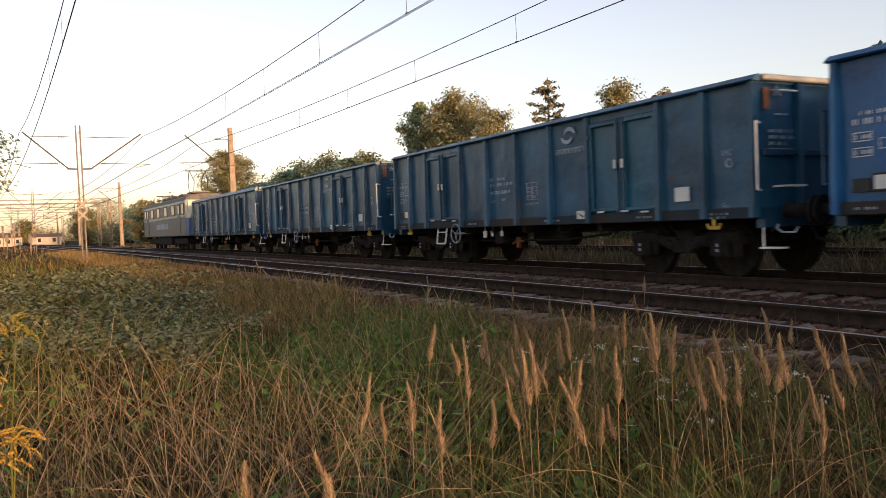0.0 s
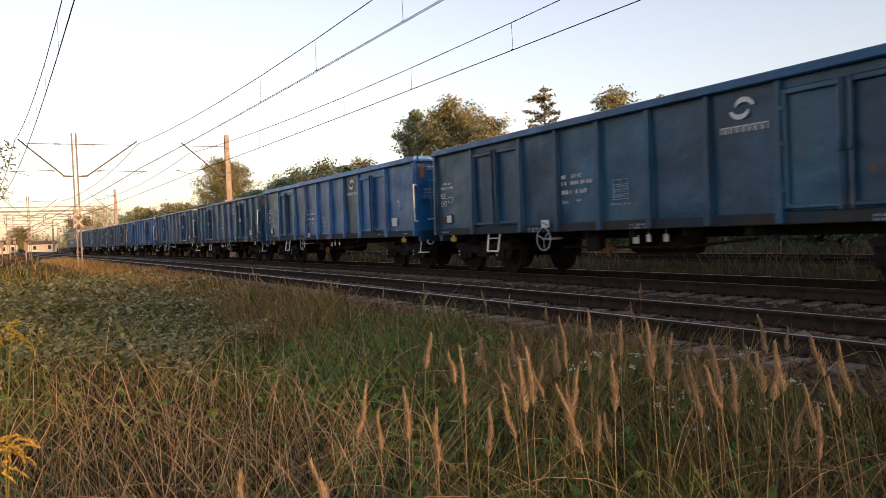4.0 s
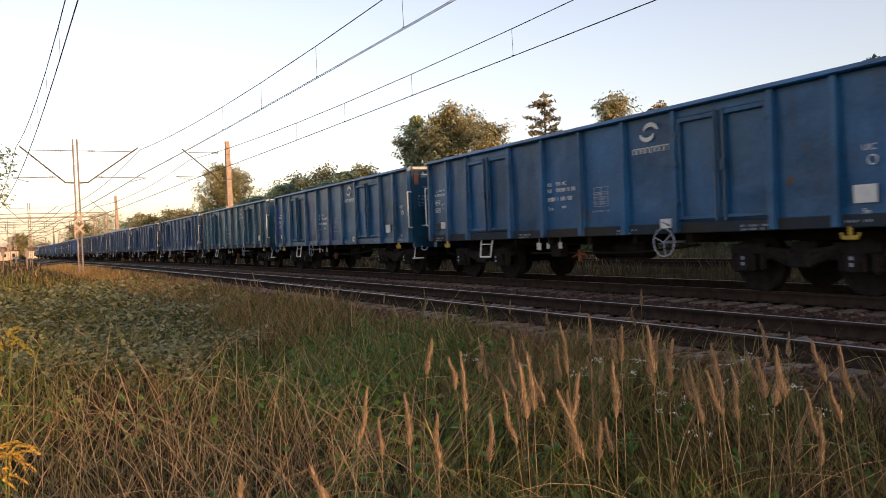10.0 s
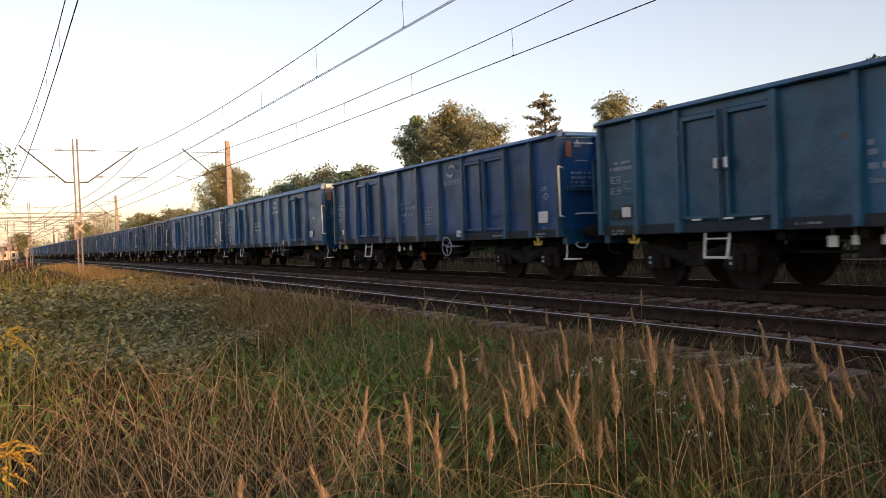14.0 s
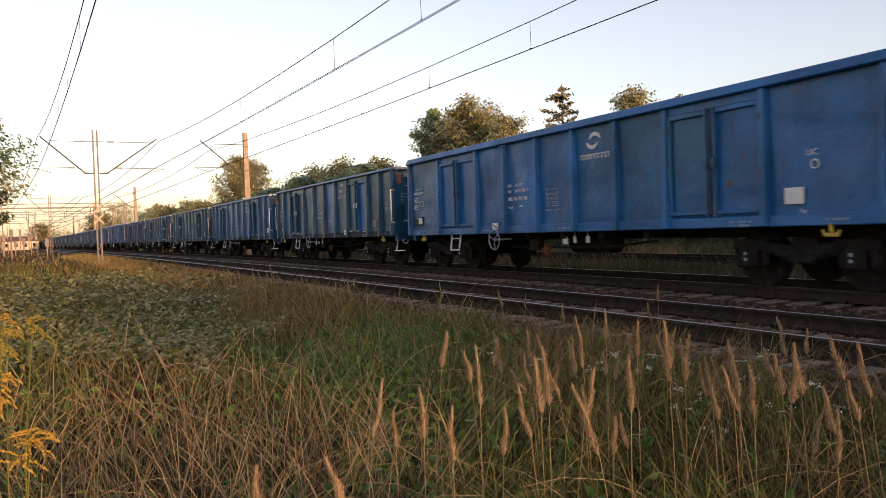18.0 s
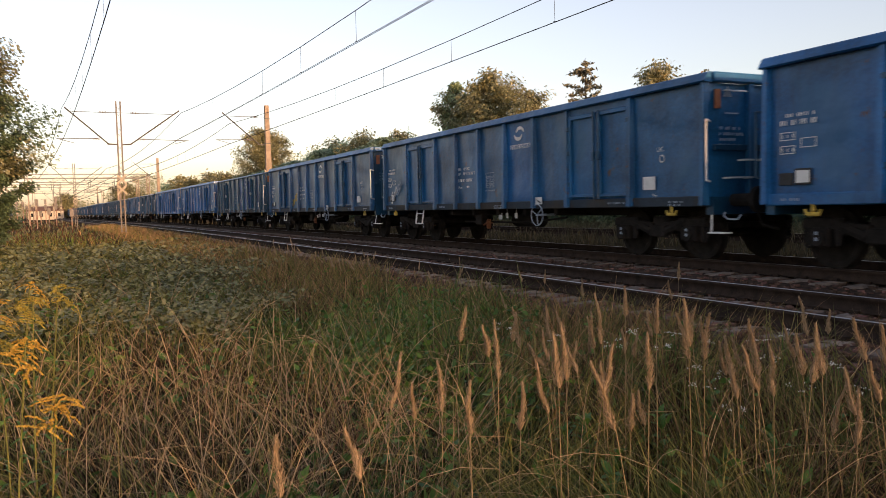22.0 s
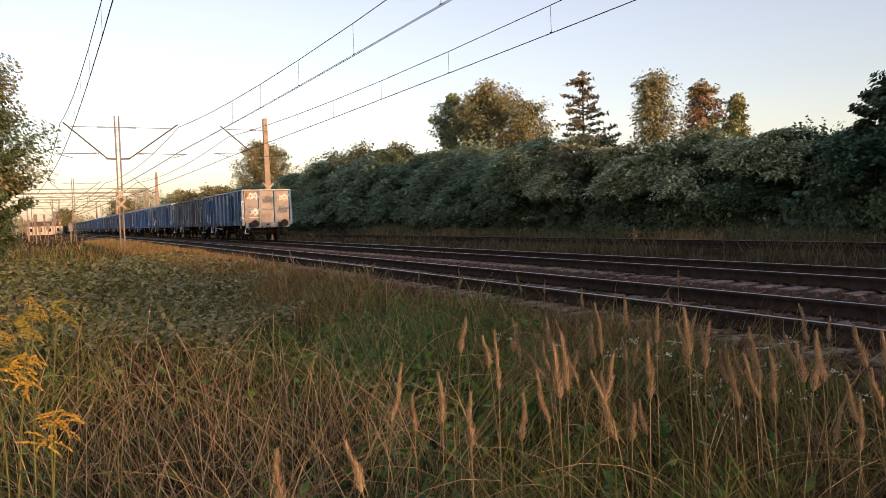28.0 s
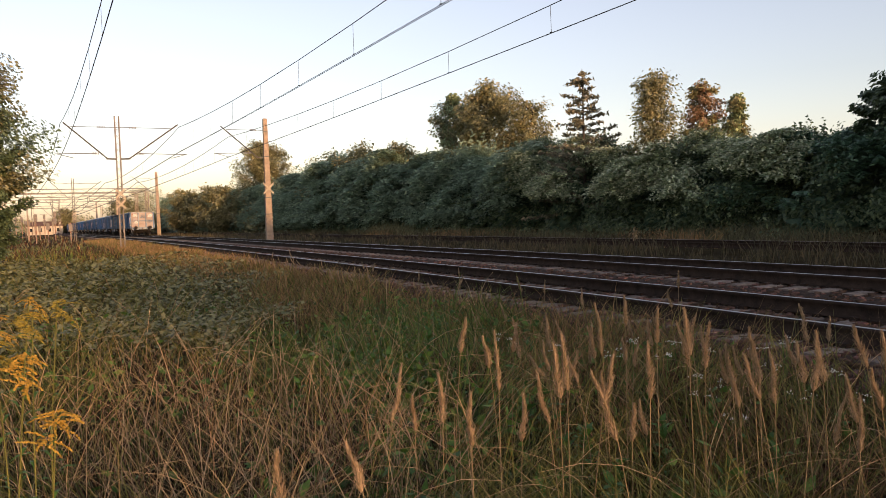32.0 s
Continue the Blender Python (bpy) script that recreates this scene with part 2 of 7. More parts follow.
# ---- mesh helpers ----
def box(bm, x0, x1, y0, y1, z0, z1, bevel=0.0):
    vs = [bm.verts.new((x, y, z)) for x in (x0, x1) for y in (y0, y1) for z in (z0, z1)]
    fs = [bm.faces.new([vs[i] for i in f]) for f in ((0, 1, 3, 2), (4, 6, 7, 5), (0, 4, 5, 1), (2, 3, 7, 6), (0, 2, 6, 4), (1, 5, 7, 3))]
    if bevel:
        es = list({e for f in fs for e in f.edges})
        bmesh.ops.bevel(bm, geom=es, offset=bevel, segments=1, affect="EDGES")


def rod(bm, a, b, r=0.02, n=6, r2=None):
    a, b = Vector(a), Vector(b)
    d = (b - a).normalized()
    u = d.orthogonal().normalized()
    w = d.cross(u)
    r2 = r if r2 is None else r2
    ra = [bm.verts.new(a + (u * math.cos(6.28319 * i / n) + w * math.sin(6.28319 * i / n)) * r) for i in range(n)]
    rb = [bm.verts.new(b + (u * math.cos(6.28319 * i / n) + w * math.sin(6.28319 * i / n)) * r2) for i in range(n)]
    for i in range(n):
        bm.faces.new((ra[i], ra[(i + 1) % n], rb[(i + 1) % n], rb[i]))
    bm.faces.new(ra[::-1])
    bm.faces.new(rb)


def path_rod(bm, pts, r=0.015, n=5):
    for a, b in zip(pts, pts[1:]):
        rod(bm, a, b, r, n)


def ring(bm, c, r, axis="y", tube=0.02, n=20, m=6):
    c = Vector(c)
    vs = []
    for i in range(n):
        a = 6.28319 * i / n
        for j in range(m):
            b = 6.28319 * j / m
            rr, h = r + tube * math.cos(b), tube * math.sin(b)
            p = (rr * math.cos(a), h, rr * math.sin(a)) if axis == "y" else (h, rr * math.cos(a), rr * math.sin(a))
            vs.append(bm.verts.new(c + Vector(p)))
    for i in range(n):
        for j in range(m):
            bm.faces.new((vs[i * m + j], vs[i * m + (j + 1) % m], vs[(i + 1) % n * m + (j + 1) % m], vs[(i + 1) % n * m + j]))


def mesh_of(name, bm, material):
    me = bpy.data.meshes.new(name)
    bmesh.ops.recalc_face_normals(bm, faces=bm.faces)
    bm.to_mesh(me)
    bm.free()
    me.materials.append(material)
    return me


def part(name, bm, material, parent, label=""):
    ob = new(name, mesh_of(name, bm, material))
    ob.parent = parent
    return tagged(ob, label)


def share(name, me, parent, m=None, label=""):
    ob = new(name, me)
    ob.parent = parent
    if m is not None:
        ob.matrix_basis = m
    return tagged(ob, label)


def np_mesh(name, verts, faces, material, smooth=False):
    """A mesh from arrays: verts n x 3, faces m x k (k = 3 or 4)."""
    me = bpy.data.meshes.new(name)
    k = faces.shape[1]
    me.vertices.add(len(verts))
    me.vertices.foreach_set("co", np.ascontiguousarray(verts, dtype=np.float32).ravel())
    me.loops.add(faces.size)
    me.loops.foreach_set("vertex_index", np.ascontiguousarray(faces, dtype=np.int32).ravel())
    me.polygons.add(len(faces))
    me.polygons.foreach_set("loop_start", np.arange(0, faces.size, k, dtype=np.int32))
    me.polygons.foreach_set("loop_total", np.full(len(faces), k, dtype=np.int32))
    me.update(calc_edges=True)
    me.materials.append(material)
    if smooth:
        me.polygons.foreach_set("use_smooth", np.ones(len(faces), dtype=bool))
    return me


rng = np.random.default_rng(7)


def thing(name, m, label, category, group="", kind=""):
    ob = new(name)
    ob.empty_display_size = 0.2
    ob.matrix_basis = m
    return tagged(ob, label, category, group, kind)


# ---- ground ----
def smooth(a, b, v):
    v = np.clip((v - a) / (b - a), 0, 1)
    return v * v * (3 - 2 * v)


def right_of(x, y):
    """Distance to the right of track 1 on the plan."""
    a = BEND / R
    ca, sa = math.cos(a), math.sin(a)
    px, py = x - (D1 - R + R * ca), y - R * sa
    return np.where(y <= 0, x - D1, np.where(py * ca - px * sa > 0, px * ca + py * sa, np.hypot(x - (D1 - R), y) - R))


def ground_z(x, y):
    o = right_of(x, y)
    z = -0.46 + 0.05 * np.sin(x * 0.9 + 1) * np.cos(y * 0.7) + 0.03 * np.sin(x * 2.3) * np.sin(y * 1.9)
    z = z + 0.14 * smooth(-4.2, -2.4, o) * (1 - smooth(15, 17, o)) + 0.9 * smooth(15.5, 21, o) * (1 - smooth(70, 140, o))
    return z


def ground():
    gx = np.concatenate([-np.geomspace(2500, 30, 16), np.linspace(-26, 46, 145), np.geomspace(50, 2500, 16)])
    gy = np.concatenate([-np.geomspace(2500, 14, 14), np.linspace(-10, 70, 110), np.geomspace(72, 3000, 26)])
    X, Y = np.meshgrid(gx, gy, indexing="ij")
    Z = ground_z(X, Y)
    far = np.maximum(np.abs(X), np.abs(Y)) > 200
    Z[far] = np.where(right_of(X, Y)[far] > 0, Z[far], -0.46)
    n, m = X.shape
    idx = np.arange(n * m).reshape(n, m)
    F = np.stack([idx[:-1, :-1], idx[1:, :-1], idx[1:, 1:], idx[:-1, 1:]], -1).reshape(-1, 4)
    ob = new("ground", np_mesh("ground", np.stack([X, Y, Z], -1).reshape(-1, 3), F, M_SOIL, True))
    tagged(ob, "rough field soil under dry and green grass", "ground", kind="structure")


ground()


def strip(name, profile, s_list, o, material, label, category):
    """A cross-section (offset, height) drawn along the line."""
    V, F = [], []
    k = len(profile)
    for s in s_list:
        V += [along(s, o + a, z)[:] for a, z in profile]
    for i in range(len(s_list) - 1):
        for j in range(k - 1):
            F.append((i * k + j, i * k + j + 1, (i + 1) * k + j + 1, (i + 1) * k + j))
    ob = new(name, np_mesh(name, np.array(V), np.array(F), material))
    return tagged(ob, label, category, kind="structure")


LINE = [-430, -200, -60] + list(range(-20, 160, 4)) + list(range(170, 700, 10))
RAILPROF = [(-0.075, -0.172), (-0.075, -0.160), (-0.012, -0.135), (-0.012, -0.05), (-0.035, -0.035), (-0.035, -0.006), (-0.028, 0.0)]
RAILPROF = RAILPROF + [(-a, z) for a, z in RAILPROF[::-1]]
SL = 0.512


def track(o, z, used, name, LINE=LINE):
    sh = 0.20 if used else 0.36
    if used:
        strip("ballast_bed", [(-2.6, z - 0.62), (-1.75, z - 0.26), (-1.3, z - 0.218), (0, z - 0.205), (1.3, z - 0.218), (1.75, z - 0.26), (2.5, z - 0.5)],
              LINE, o, M_BALLAST, "dark brown crushed-stone ballast under the track", "ballast")
    for side in (-1, 1):
        rail = strip("rail", [(a, z + h) for a, h in RAILPROF], LINE, o + side * 0.7525, M_RAIL, "rusty brown steel rail on concrete sleepers", "rail")
        if used or side > 0:
            V, F = [], []
            head = new("rail_head", strip_mesh(LINE, o + side * 0.7525, 0.021 if used else 0.026, z + 0.004))
            head.parent = rail
            tagged(head, "bright worn running surface" if used else "dull worn running surface")


def strip_mesh(s_list, o, half, z):
    V = [along(s, o + a, zz)[:] for s in s_list for a, zz in ((-half, z - 0.012), (-half * 0.8, z), (half * 0.8, z), (half, z - 0.012))]
    F = [(i * 4 + j, i * 4 + j + 1, i * 4 + j + 5, i * 4 + j + 4) for i in range(len(s_list) - 1) for j in range(3)]
    return np_mesh("rail_head", np.array(V), np.array(F), M_RAILTOP if half < 0.025 else M_OLDHEAD)


track(0.0, 0.0, True, "near")
track(S2, Z2, True, "train")
track(D3, 0.0, False, "siding", [s for s in LINE if s > -19])


def sleeper_mesh():
    bm = bmesh.new()
    prof = [(-1.3, -0.175, 0.12), (-0.95, -0.165, 0.115), (-0.5, -0.17, 0.11), (-0.3, -0.205, 0.10), (0.3, -0.205, 0.10), (0.5, -0.17, 0.11), (0.95, -0.165, 0.115), (1.3, -0.175, 0.12)]
    rows = []
    for y, z, w in prof:
        rows.append([bm.verts.new(p) for p in ((-w - 0.02, y, -0.36), (-w, y, z - 0.02), (-w + 0.03, y, z), (w - 0.03, y, z), (w, y, z - 0.02), (w + 0.02, y, -0.36))])
    for a, b in zip(rows, rows[1:]):
        for i in range(5):
            bm.faces.new((a[i], a[i + 1], b[i + 1], b[i]))
    bm.faces.new(rows[0][::-1])
    bm.faces.new(rows[-1])
    return mesh_of("sleeper", bm, M_SLEEPER)


ME_SLEEPER = sleeper_mesh()


def wagon_pose(s, o=S2, z=Z2):
    p = along(s, o, z)
    return pose(p.x, p.y, p.z, 0, 0, heading(s))


def clip_mesh():
    bm = bmesh.new()
    for side in (-0.7525, 0.7525):
        for d in (-0.10, 0.10):
            box(bm, -0.05, 0.05, side + d - 0.03, side + d + 0.03, -0.17, -0.125)
    return mesh_of("rail_clip", bm, M_RAIL)


# ---- the train ----
SHORT = dict(L=12.8, posts=[0.0, 1.0, 2.0, 3.9, 5.15, 6.4, 7.65, 8.9, 10.8, 11.8, 12.8], doors=[(2.0, 3.9), (8.9, 10.8)], pivot=4.5, H=3.11, rail=0.10)
LONG = dict(L=14.55, posts=[0.0, 1.92, 3.97, 5.29, 6.61, 7.94, 9.26, 10.58, 12.63, 14.55], doors=[(1.92, 3.97), (10.58, 12.63)], pivot=5.65, H=3.20, rail=0.17)
FLOOR = 0.96


def sheet(w, h, dents, seed, t=0.02):
    """A slightly dented steel sheet in the xz plane, w wide from x=0 and h high from z=0, with thickness."""
    bm = bmesh.new()
    nx, nz = 6, 8
    g = [[None] * (nz + 1) for _ in range(nx + 1)]
    for i in range(nx + 1):
        for j in range(nz + 1):
            e = min(i, nx - i) * min(j, nz - j)
            d = noise.noise(Vector((i * 0.55 + seed * 7.3, j * 0.5, seed))) * dents if e else 0
            g[i][j] = bm.verts.new((w * i / nx, d, h * j / nz))
    for i in range(nx):
        for j in range(nz):
            f = bm.faces.new((g[i][j], g[i + 1][j], g[i + 1][j + 1], g[i][j + 1]))
            f.smooth = True
    bk = [bm.verts.new((x, -t - 0.02, z)) for x, z in ((0, 0), (w, 0), (w, h), (0, h))]
    bm.faces.new(bk[::-1])
    return bm


def door_leaf(w, h):
    """A framed door leaf: a sunk sheet, a proud rolled frame, hinge knuckles on its outer edge."""
    bm = bmesh.new()
    f = 0.085
    box(bm, 0, w, -0.05, -0.012, 0, h)
    for a, b, c, d in ((0.012, f, 0.02, h - 0.02), (w - f, w - 0.012, 0.02, h - 0.02), (f, w - f, h - f - 0.02, h - 0.02), (f, w - f, 0.02, f)):
        box(bm, a, b, -0.012, 0.055, c, d, 0.012)
    return bm


def wheelset_mesh():
    bm = bmesh.new()
    for side in (-1, 1):
        y = side * 0.75
        n = 28
        prof = [(0.06, y - 0.09 * side), (0.10, y - 0.09 * side), (0.12, y + 0.02 * side), (0.36, y + 0.03 * side), (0.39, y + 0.06 * side), (0.46, y + 0.06 * side), (0.46, y - 0.05 * side), (0.49, y - 0.07 * side), (0.36, y - 0.07 * side), (0.12, y - 0.04 * side), (0.10, y - 0.09 * side)]
        rings = [[bm.verts.new((r * math.cos(6.28319 * i / n), yy, r * math.sin(6.28319 * i / n))) for i in range(n)] for r, yy in prof]
        for a, b in zip(rings, rings[1:]):
            for i in range(n):
                bm.faces.new((a[i], a[(i + 1) % n], b[(i + 1) % n], b[i]))
    rod(bm, (0, -1.05, 0), (0, 1.05, 0), 0.07, 10)
    return mesh_of("wheelset", bm, M_WHEEL)


def bogie_frame_mesh():
    bm = bmesh.new()
    for side in (-1, 1):
        y = side * 1.03
        for x0, x1, z0, z1 in ((-1.25, -0.55, 0.60, 0.76), (0.55, 1.25, 0.60, 0.76), (-0.22, 0.22, 0.40, 0.62)):
            box(bm, x0, x1, y - 0.06, y + 0.06, z0, z1, 0.02)
        for q in (-1, 1):
            rod(bm, (q * 0.2, y, 0.50), (q * 0.75, y, 0.70), 0.085, 8)
            rod(bm, (q * 0.15, y, 0.62), (q * 1.1, y, 0.74), 0.05, 6)
            for k in range(4):
                ring(bm, (q * 1.17, y, 0.40 + 0.055 * k), 0.075, "y", 0.018, 10, 4)
        for x in (-0.9, 0.9):
            box(bm, x - 0.15, x + 0.15, y - 0.10, y + 0.13, 0.33, 0.62, 0.03)
            rod(bm, (x, y + side * 0.10, 0.46), (x, y + side * 0.17, 0.46), 0.11, 12)
            for d in (-0.24, 0.24):
                rod(bm, (x + d, y, 0.36), (x + d, y, 0.62), 0.055, 8)
        for x in (-0.5, 0.5):
            rod(bm, (x, y, 0.55), (x * 1.25, y, 0.68), 0.08, 6)
    box(bm, -0.22, 0.22, -1.0, 1.0, 0.45, 0.78, 0.03)
    for x in (-1.2, 1.2):
        box(bm, x - 0.06, x + 0.06, -1.0, 1.0, 0.56, 0.66)
    return mesh_of("bogie_frame", bm, M_UNDER)


ME_WHEELSET, ME_BOGIE = wheelset_mesh(), bogie_frame_mesh()


def bars(bm, x, z, rows, y, seed, h=0.055, gap=0.045):
    """Rows of short bars in place of small writing: rows is a list of line lengths."""
    r = random.Random(seed)
    for k, length in enumerate(rows):
        px = x
        while px > x - length:
            w = r.choice((0.014, 0.018, 0.022, 0.03)) * (h / 0.055) ** 0.5
            box(bm, px - w, px, y, y + 0.003, z - k * (h + gap), z - k * (h + gap) + h)
            px -= w + r.choice((0.022, 0.026, 0.03, 0.08))


def logo_mesh(bm, x, z, y):
    """Two hooked crescents turning about each other."""
    for turn in (0, math.pi):
        pts = []
        for i in range(13):
            f = i / 12
            a = turn + 0.15 + 2.75 * f
            rad = 0.17 - 0.075 * f
            wide = 0.036 * math.sin(math.pi * (0.12 + 0.88 * f)) + 0.004
            pts.append((rad * math.cos(a) * 1.25, rad * math.sin(a) * 0.95, wide, a))
        for (p0, q0, w0, a0), (p1, q1, w1, a1) in zip(pts, pts[1:]):
            bm.faces.new([bm.verts.new((x - p - k * math.cos(a) * 1.2, y, z - 0.04 + q + k * math.sin(a))) for p, q, k, a in ((p0, q0, -w0, a0), (p0, q0, w0, a0), (p1, q1, w1, a1), (p1, q1, -w1, a1))])


def name_bars(bm, x, z, y):
    """A row of letter-sized hooked bars in place of the operator's name."""
    px = x + 0.41
    for w in (0.085, 0.085, 0.085, 0.095, 0.09, 0.09, 0.095, 0.095):
        for a, b, c, d in ((0.0, 0.017, 0.0, 0.105), (w - 0.017, w, 0.0, 0.105), (0.0, w, 0.088, 0.105)):
            box(bm, px - b, px - a, y - 0.001, y + 0.002 + a * 0.01, z - 0.40 + c, z - 0.40 + d)
        px -= w + 0.022


def lettering(words, parent, x, z, h, y, material, label):
    """Words in stencil height h, reading along the wagon's near side: rows of (word, shift, drop)."""
    V, F, n = [], [], 0
    for text, dx, dz in words:
        cu = bpy.data.curves.new("lettering", "FONT")
        cu.body, cu.size = text, h * 1.4
        ob = bpy.data.objects.new("lettering", cu)
        me = bpy.data.meshes.new_from_object(ob)
        V += [(x - dx - v.co.x, y, z - dz + v.co.y) for v in me.vertices]
        F += [tuple(i + n for i in p.vertices) for p in me.polygons]
        n = len(V)
        bpy.data.objects.remove(ob)
        bpy.data.curves.remove(cu)
        bpy.data.meshes.remove(me)
    me = bpy.data.meshes.new("lettering")
    me.from_pydata(V, [], F)
    me.materials.append(material)
    ob = new("lettering", me)
    ob.parent = parent
    return tagged(ob, label)


def wagon(kind, name):
    """An open high-sided wagon: x runs forward, y to the side the camera sees, z up from the rail."""
    L, H, half = kind["L"], kind["H"], 1.40
    x_front = L / 2
    at = lambda u: x_front - u
    P = PAINTS["blue"]
    w = thing(name, Matrix(), "open freight wagon", "freight wagon", "wagons of the coal train")
    h0, h1 = FLOOR + 0.16, H - kind["rail"]
    plain = [(a, b) for a, b in zip(kind["posts"], kind["posts"][1:]) if (a, b) not in kind["doors"]]
    for side in (1, -1):
        turn = pose(0, 0, 0, 0, 0, 0 if side > 0 else 180)
        for i, (a, b) in enumerate(plain):
            bm = sheet(b - a - 0.02, h1 - h0, 0.035, i + side * 3 + L)
            bmesh.ops.transform(bm, matrix=turn @ pose(at(b) + 0.01, half, h0), verts=bm.verts)
            part("side_panel", bm, P, w)
        for a, b in kind["doors"]:
            lw = (b - a) / 2 - 0.05
            for k in (0, 1):
                bm = door_leaf(lw, h1 - h0 - 0.16)
                x0 = at(b) + 0.04 + k * (lw + 0.02)
                bmesh.ops.transform(bm, matrix=turn @ pose(x0, half + 0.01, h0 + 0.04), verts=bm.verts)
                door = part("door", bm, P, w)
                if side < 0:
                    continue
                bm = bmesh.new()
                hx = x0 + (lw - 0.07 if k == 0 else 0.07)
                box(bm, hx - 0.035, hx + 0.035, half + 0.05, half + 0.12, 1.92, 2.10, 0.01)
                rod(bm, (hx, half + 0.085, h0 + 0.02), (hx, half + 0.085, h1 - 0.12), 0.021)
                ex = x0 + (0.0 if k == 0 else lw)
                for hz in (h0 + 0.3, (h0 + h1) / 2, h1 - 0.45):
                    box(bm, ex - 0.05, ex + 0.05, half + 0.03, half + 0.10, hz, hz + 0.09, 0.012)
                bmesh.ops.transform(bm, matrix=turn, verts=bm.verts)
                part("door_bolt", bm, P, door)
            bm = bmesh.new()
            box(bm, at(b), at(a), half - 0.03, half + 0.02, h1 - 0.13, h1 + 0.01)
            bmesh.ops.transform(bm, matrix=turn, verts=bm.verts)
            part("door_lintel", bm, P, w)
        for u in kind["posts"]:
            bm = bmesh.new()
            e = 0.07 if 0 < u < L else 0.06
            xx = at(u) + (0.0 if 0 < u < L else (-0.04 if u == 0 else 0.04))
            vs = []
            for z, d, ww in ((FLOOR + 0.02, 0.13, e), (h0 + 0.5, 0.12, e), (h1 + 0.01, 0.085, e * 0.85)):
                vs.append([bm.verts.new(p) for p in ((xx - ww, half - 0.02, z), (xx - ww * 0.75, half + d, z), (xx + ww * 0.75, half + d, z), (xx + ww, half - 0.02, z))])
            for p, q in zip(vs, vs[1:]):
                for i in range(3):
                    bm.faces.new((p[i], p[i + 1], q[i + 1], q[i]))
            bm.faces.new(vs[0][::-1])
            bm.faces.new(vs[-1])
            bmesh.ops.transform(bm, matrix=turn, verts=bm.verts)
            part("post", bm, P, w)
        bm = bmesh.new()
        ends = []
        for x in (-L / 2 - 0.05, L / 2 + 0.05):
            ends.append([bm.verts.new((x, y, z)) for y, z in ((half - 0.06, h1), (half + 0.11, h1), (half + 0.13, h1 + 0.02), (half + 0.05, H - 0.02), (half + 0.02, H), (half - 0.06, H))])
        for q in range(6):
            bm.faces.new((ends[0][q], ends[0][(q + 1) % 6], ends[1][(q + 1) % 6], ends[1][q]))
        bm.faces.new(ends[0][::-1])
        bm.faces.new(ends[1])
        bmesh.ops.transform(bm, matrix=turn, verts=bm.verts)
        part("top_rail", bm, P, w)
        bm = bmesh.new()
        box(bm, -L / 2 + 0.02, L / 2 - 0.02, half - 0.06, half + 0.05, FLOOR, h0 + 0.02, 0.015)
        bmesh.ops.transform(bm, matrix=turn, verts=bm.verts)
        part("side_sill", bm, P, w)
    for end in (1, -1):
        turn = pose(0, 0, 0, 0, 0, 90 if end < 0 else -90)
        for i, (a, b) in enumerate(((-1.34, -0.47), (-0.47, 0.47), (0.47, 1.34))):
            bm = sheet(b - a - 0.02, h1 - h0, 0.03, i + end * 5 + L)
            bmesh.ops.transform(bm, matrix=turn @ pose(a + 0.01, L / 2 - 0.03, h0), verts=bm.verts)
            part("end_panel", bm, P, w)
        for c in (-0.47, 0.47):
            bm = bmesh.new()
            box(bm, c - 0.06, c + 0.06, L / 2 - 0.03, L / 2 + 0.09, FLOOR, h1, 0.015)
            bmesh.ops.transform(bm, matrix=turn, verts=bm.verts)
            part("end_post", bm, P, w)
        bm = bmesh.new()
        box(bm, -1.36, 1.36, L / 2 - 0.06, L / 2 + 0.12, h1 + 0.004, H - 0.004, 0.02)
        bmesh.ops.transform(bm, matrix=turn, verts=bm.verts)
        part("end_rail", bm, M_RIM, w, "worn bare-metal end rail")
        bm = bmesh.new()
        box(bm, -1.34, 1.34, L / 2 - 0.1, L / 2 + 0.06, FLOOR - 0.14, h0)
        box(bm, -1.3, 1.3, L / 2 + 0.0, L / 2 + 0.05, 1.9, 2.0, 0.01)
        bmesh.ops.transform(bm, matrix=turn, verts=bm.verts)
        part("headstock", bm, P, w)
        for c in (-0.875, 0.875):
            bm = bmesh.new()
            rod(bm, (c, L / 2 + 0.05, 1.06), (c, L / 2 + 0.42, 1.06), 0.11, 12)
            rod(bm, (c, L / 2 + 0.42, 1.06), (c, L / 2 + 0.58, 1.06), 0.085, 12)
            rod(bm, (c, L / 2 + 0.56, 1.06), (c, L / 2 + 0.60, 1.06), 0.22, 16)
            bmesh.ops.transform(bm, matrix=turn, verts=bm.verts)
            part("buffer", bm, M_UNDER, w, "greasy black buffer")
        bm = bmesh.new()
        rod(bm, (0, L / 2 + 0.05, 1.02), (0, L / 2 + 0.38, 1.0), 0.05, 8)
        path_rod(bm, [(0.0, L / 2 + 0.3, 1.0), (0.03, L / 2 + 0.42, 0.82), (0.0, L / 2 + 0.58, 0.9)], 0.03)
        bmesh.ops.transform(bm, matrix=turn, verts=bm.verts)
        part("coupling", bm, M_RUST, w, "rusty screw coupling")
        bm = bmesh.new()
        path_rod(bm, [(0.35, L / 2 + 0.05, 0.95), (0.36, L / 2 + 0.2, 0.62), (0.3, L / 2 + 0.5, 0.55)], 0.025)
        bmesh.ops.transform(bm, matrix=turn, verts=bm.verts)
        part("brake_hose", bm, M_UNDER, w, "black brake hose")
        # handrail and step at the corner, white
        bm = bmesh.new()
        cx = end * (L / 2 + 0.03)
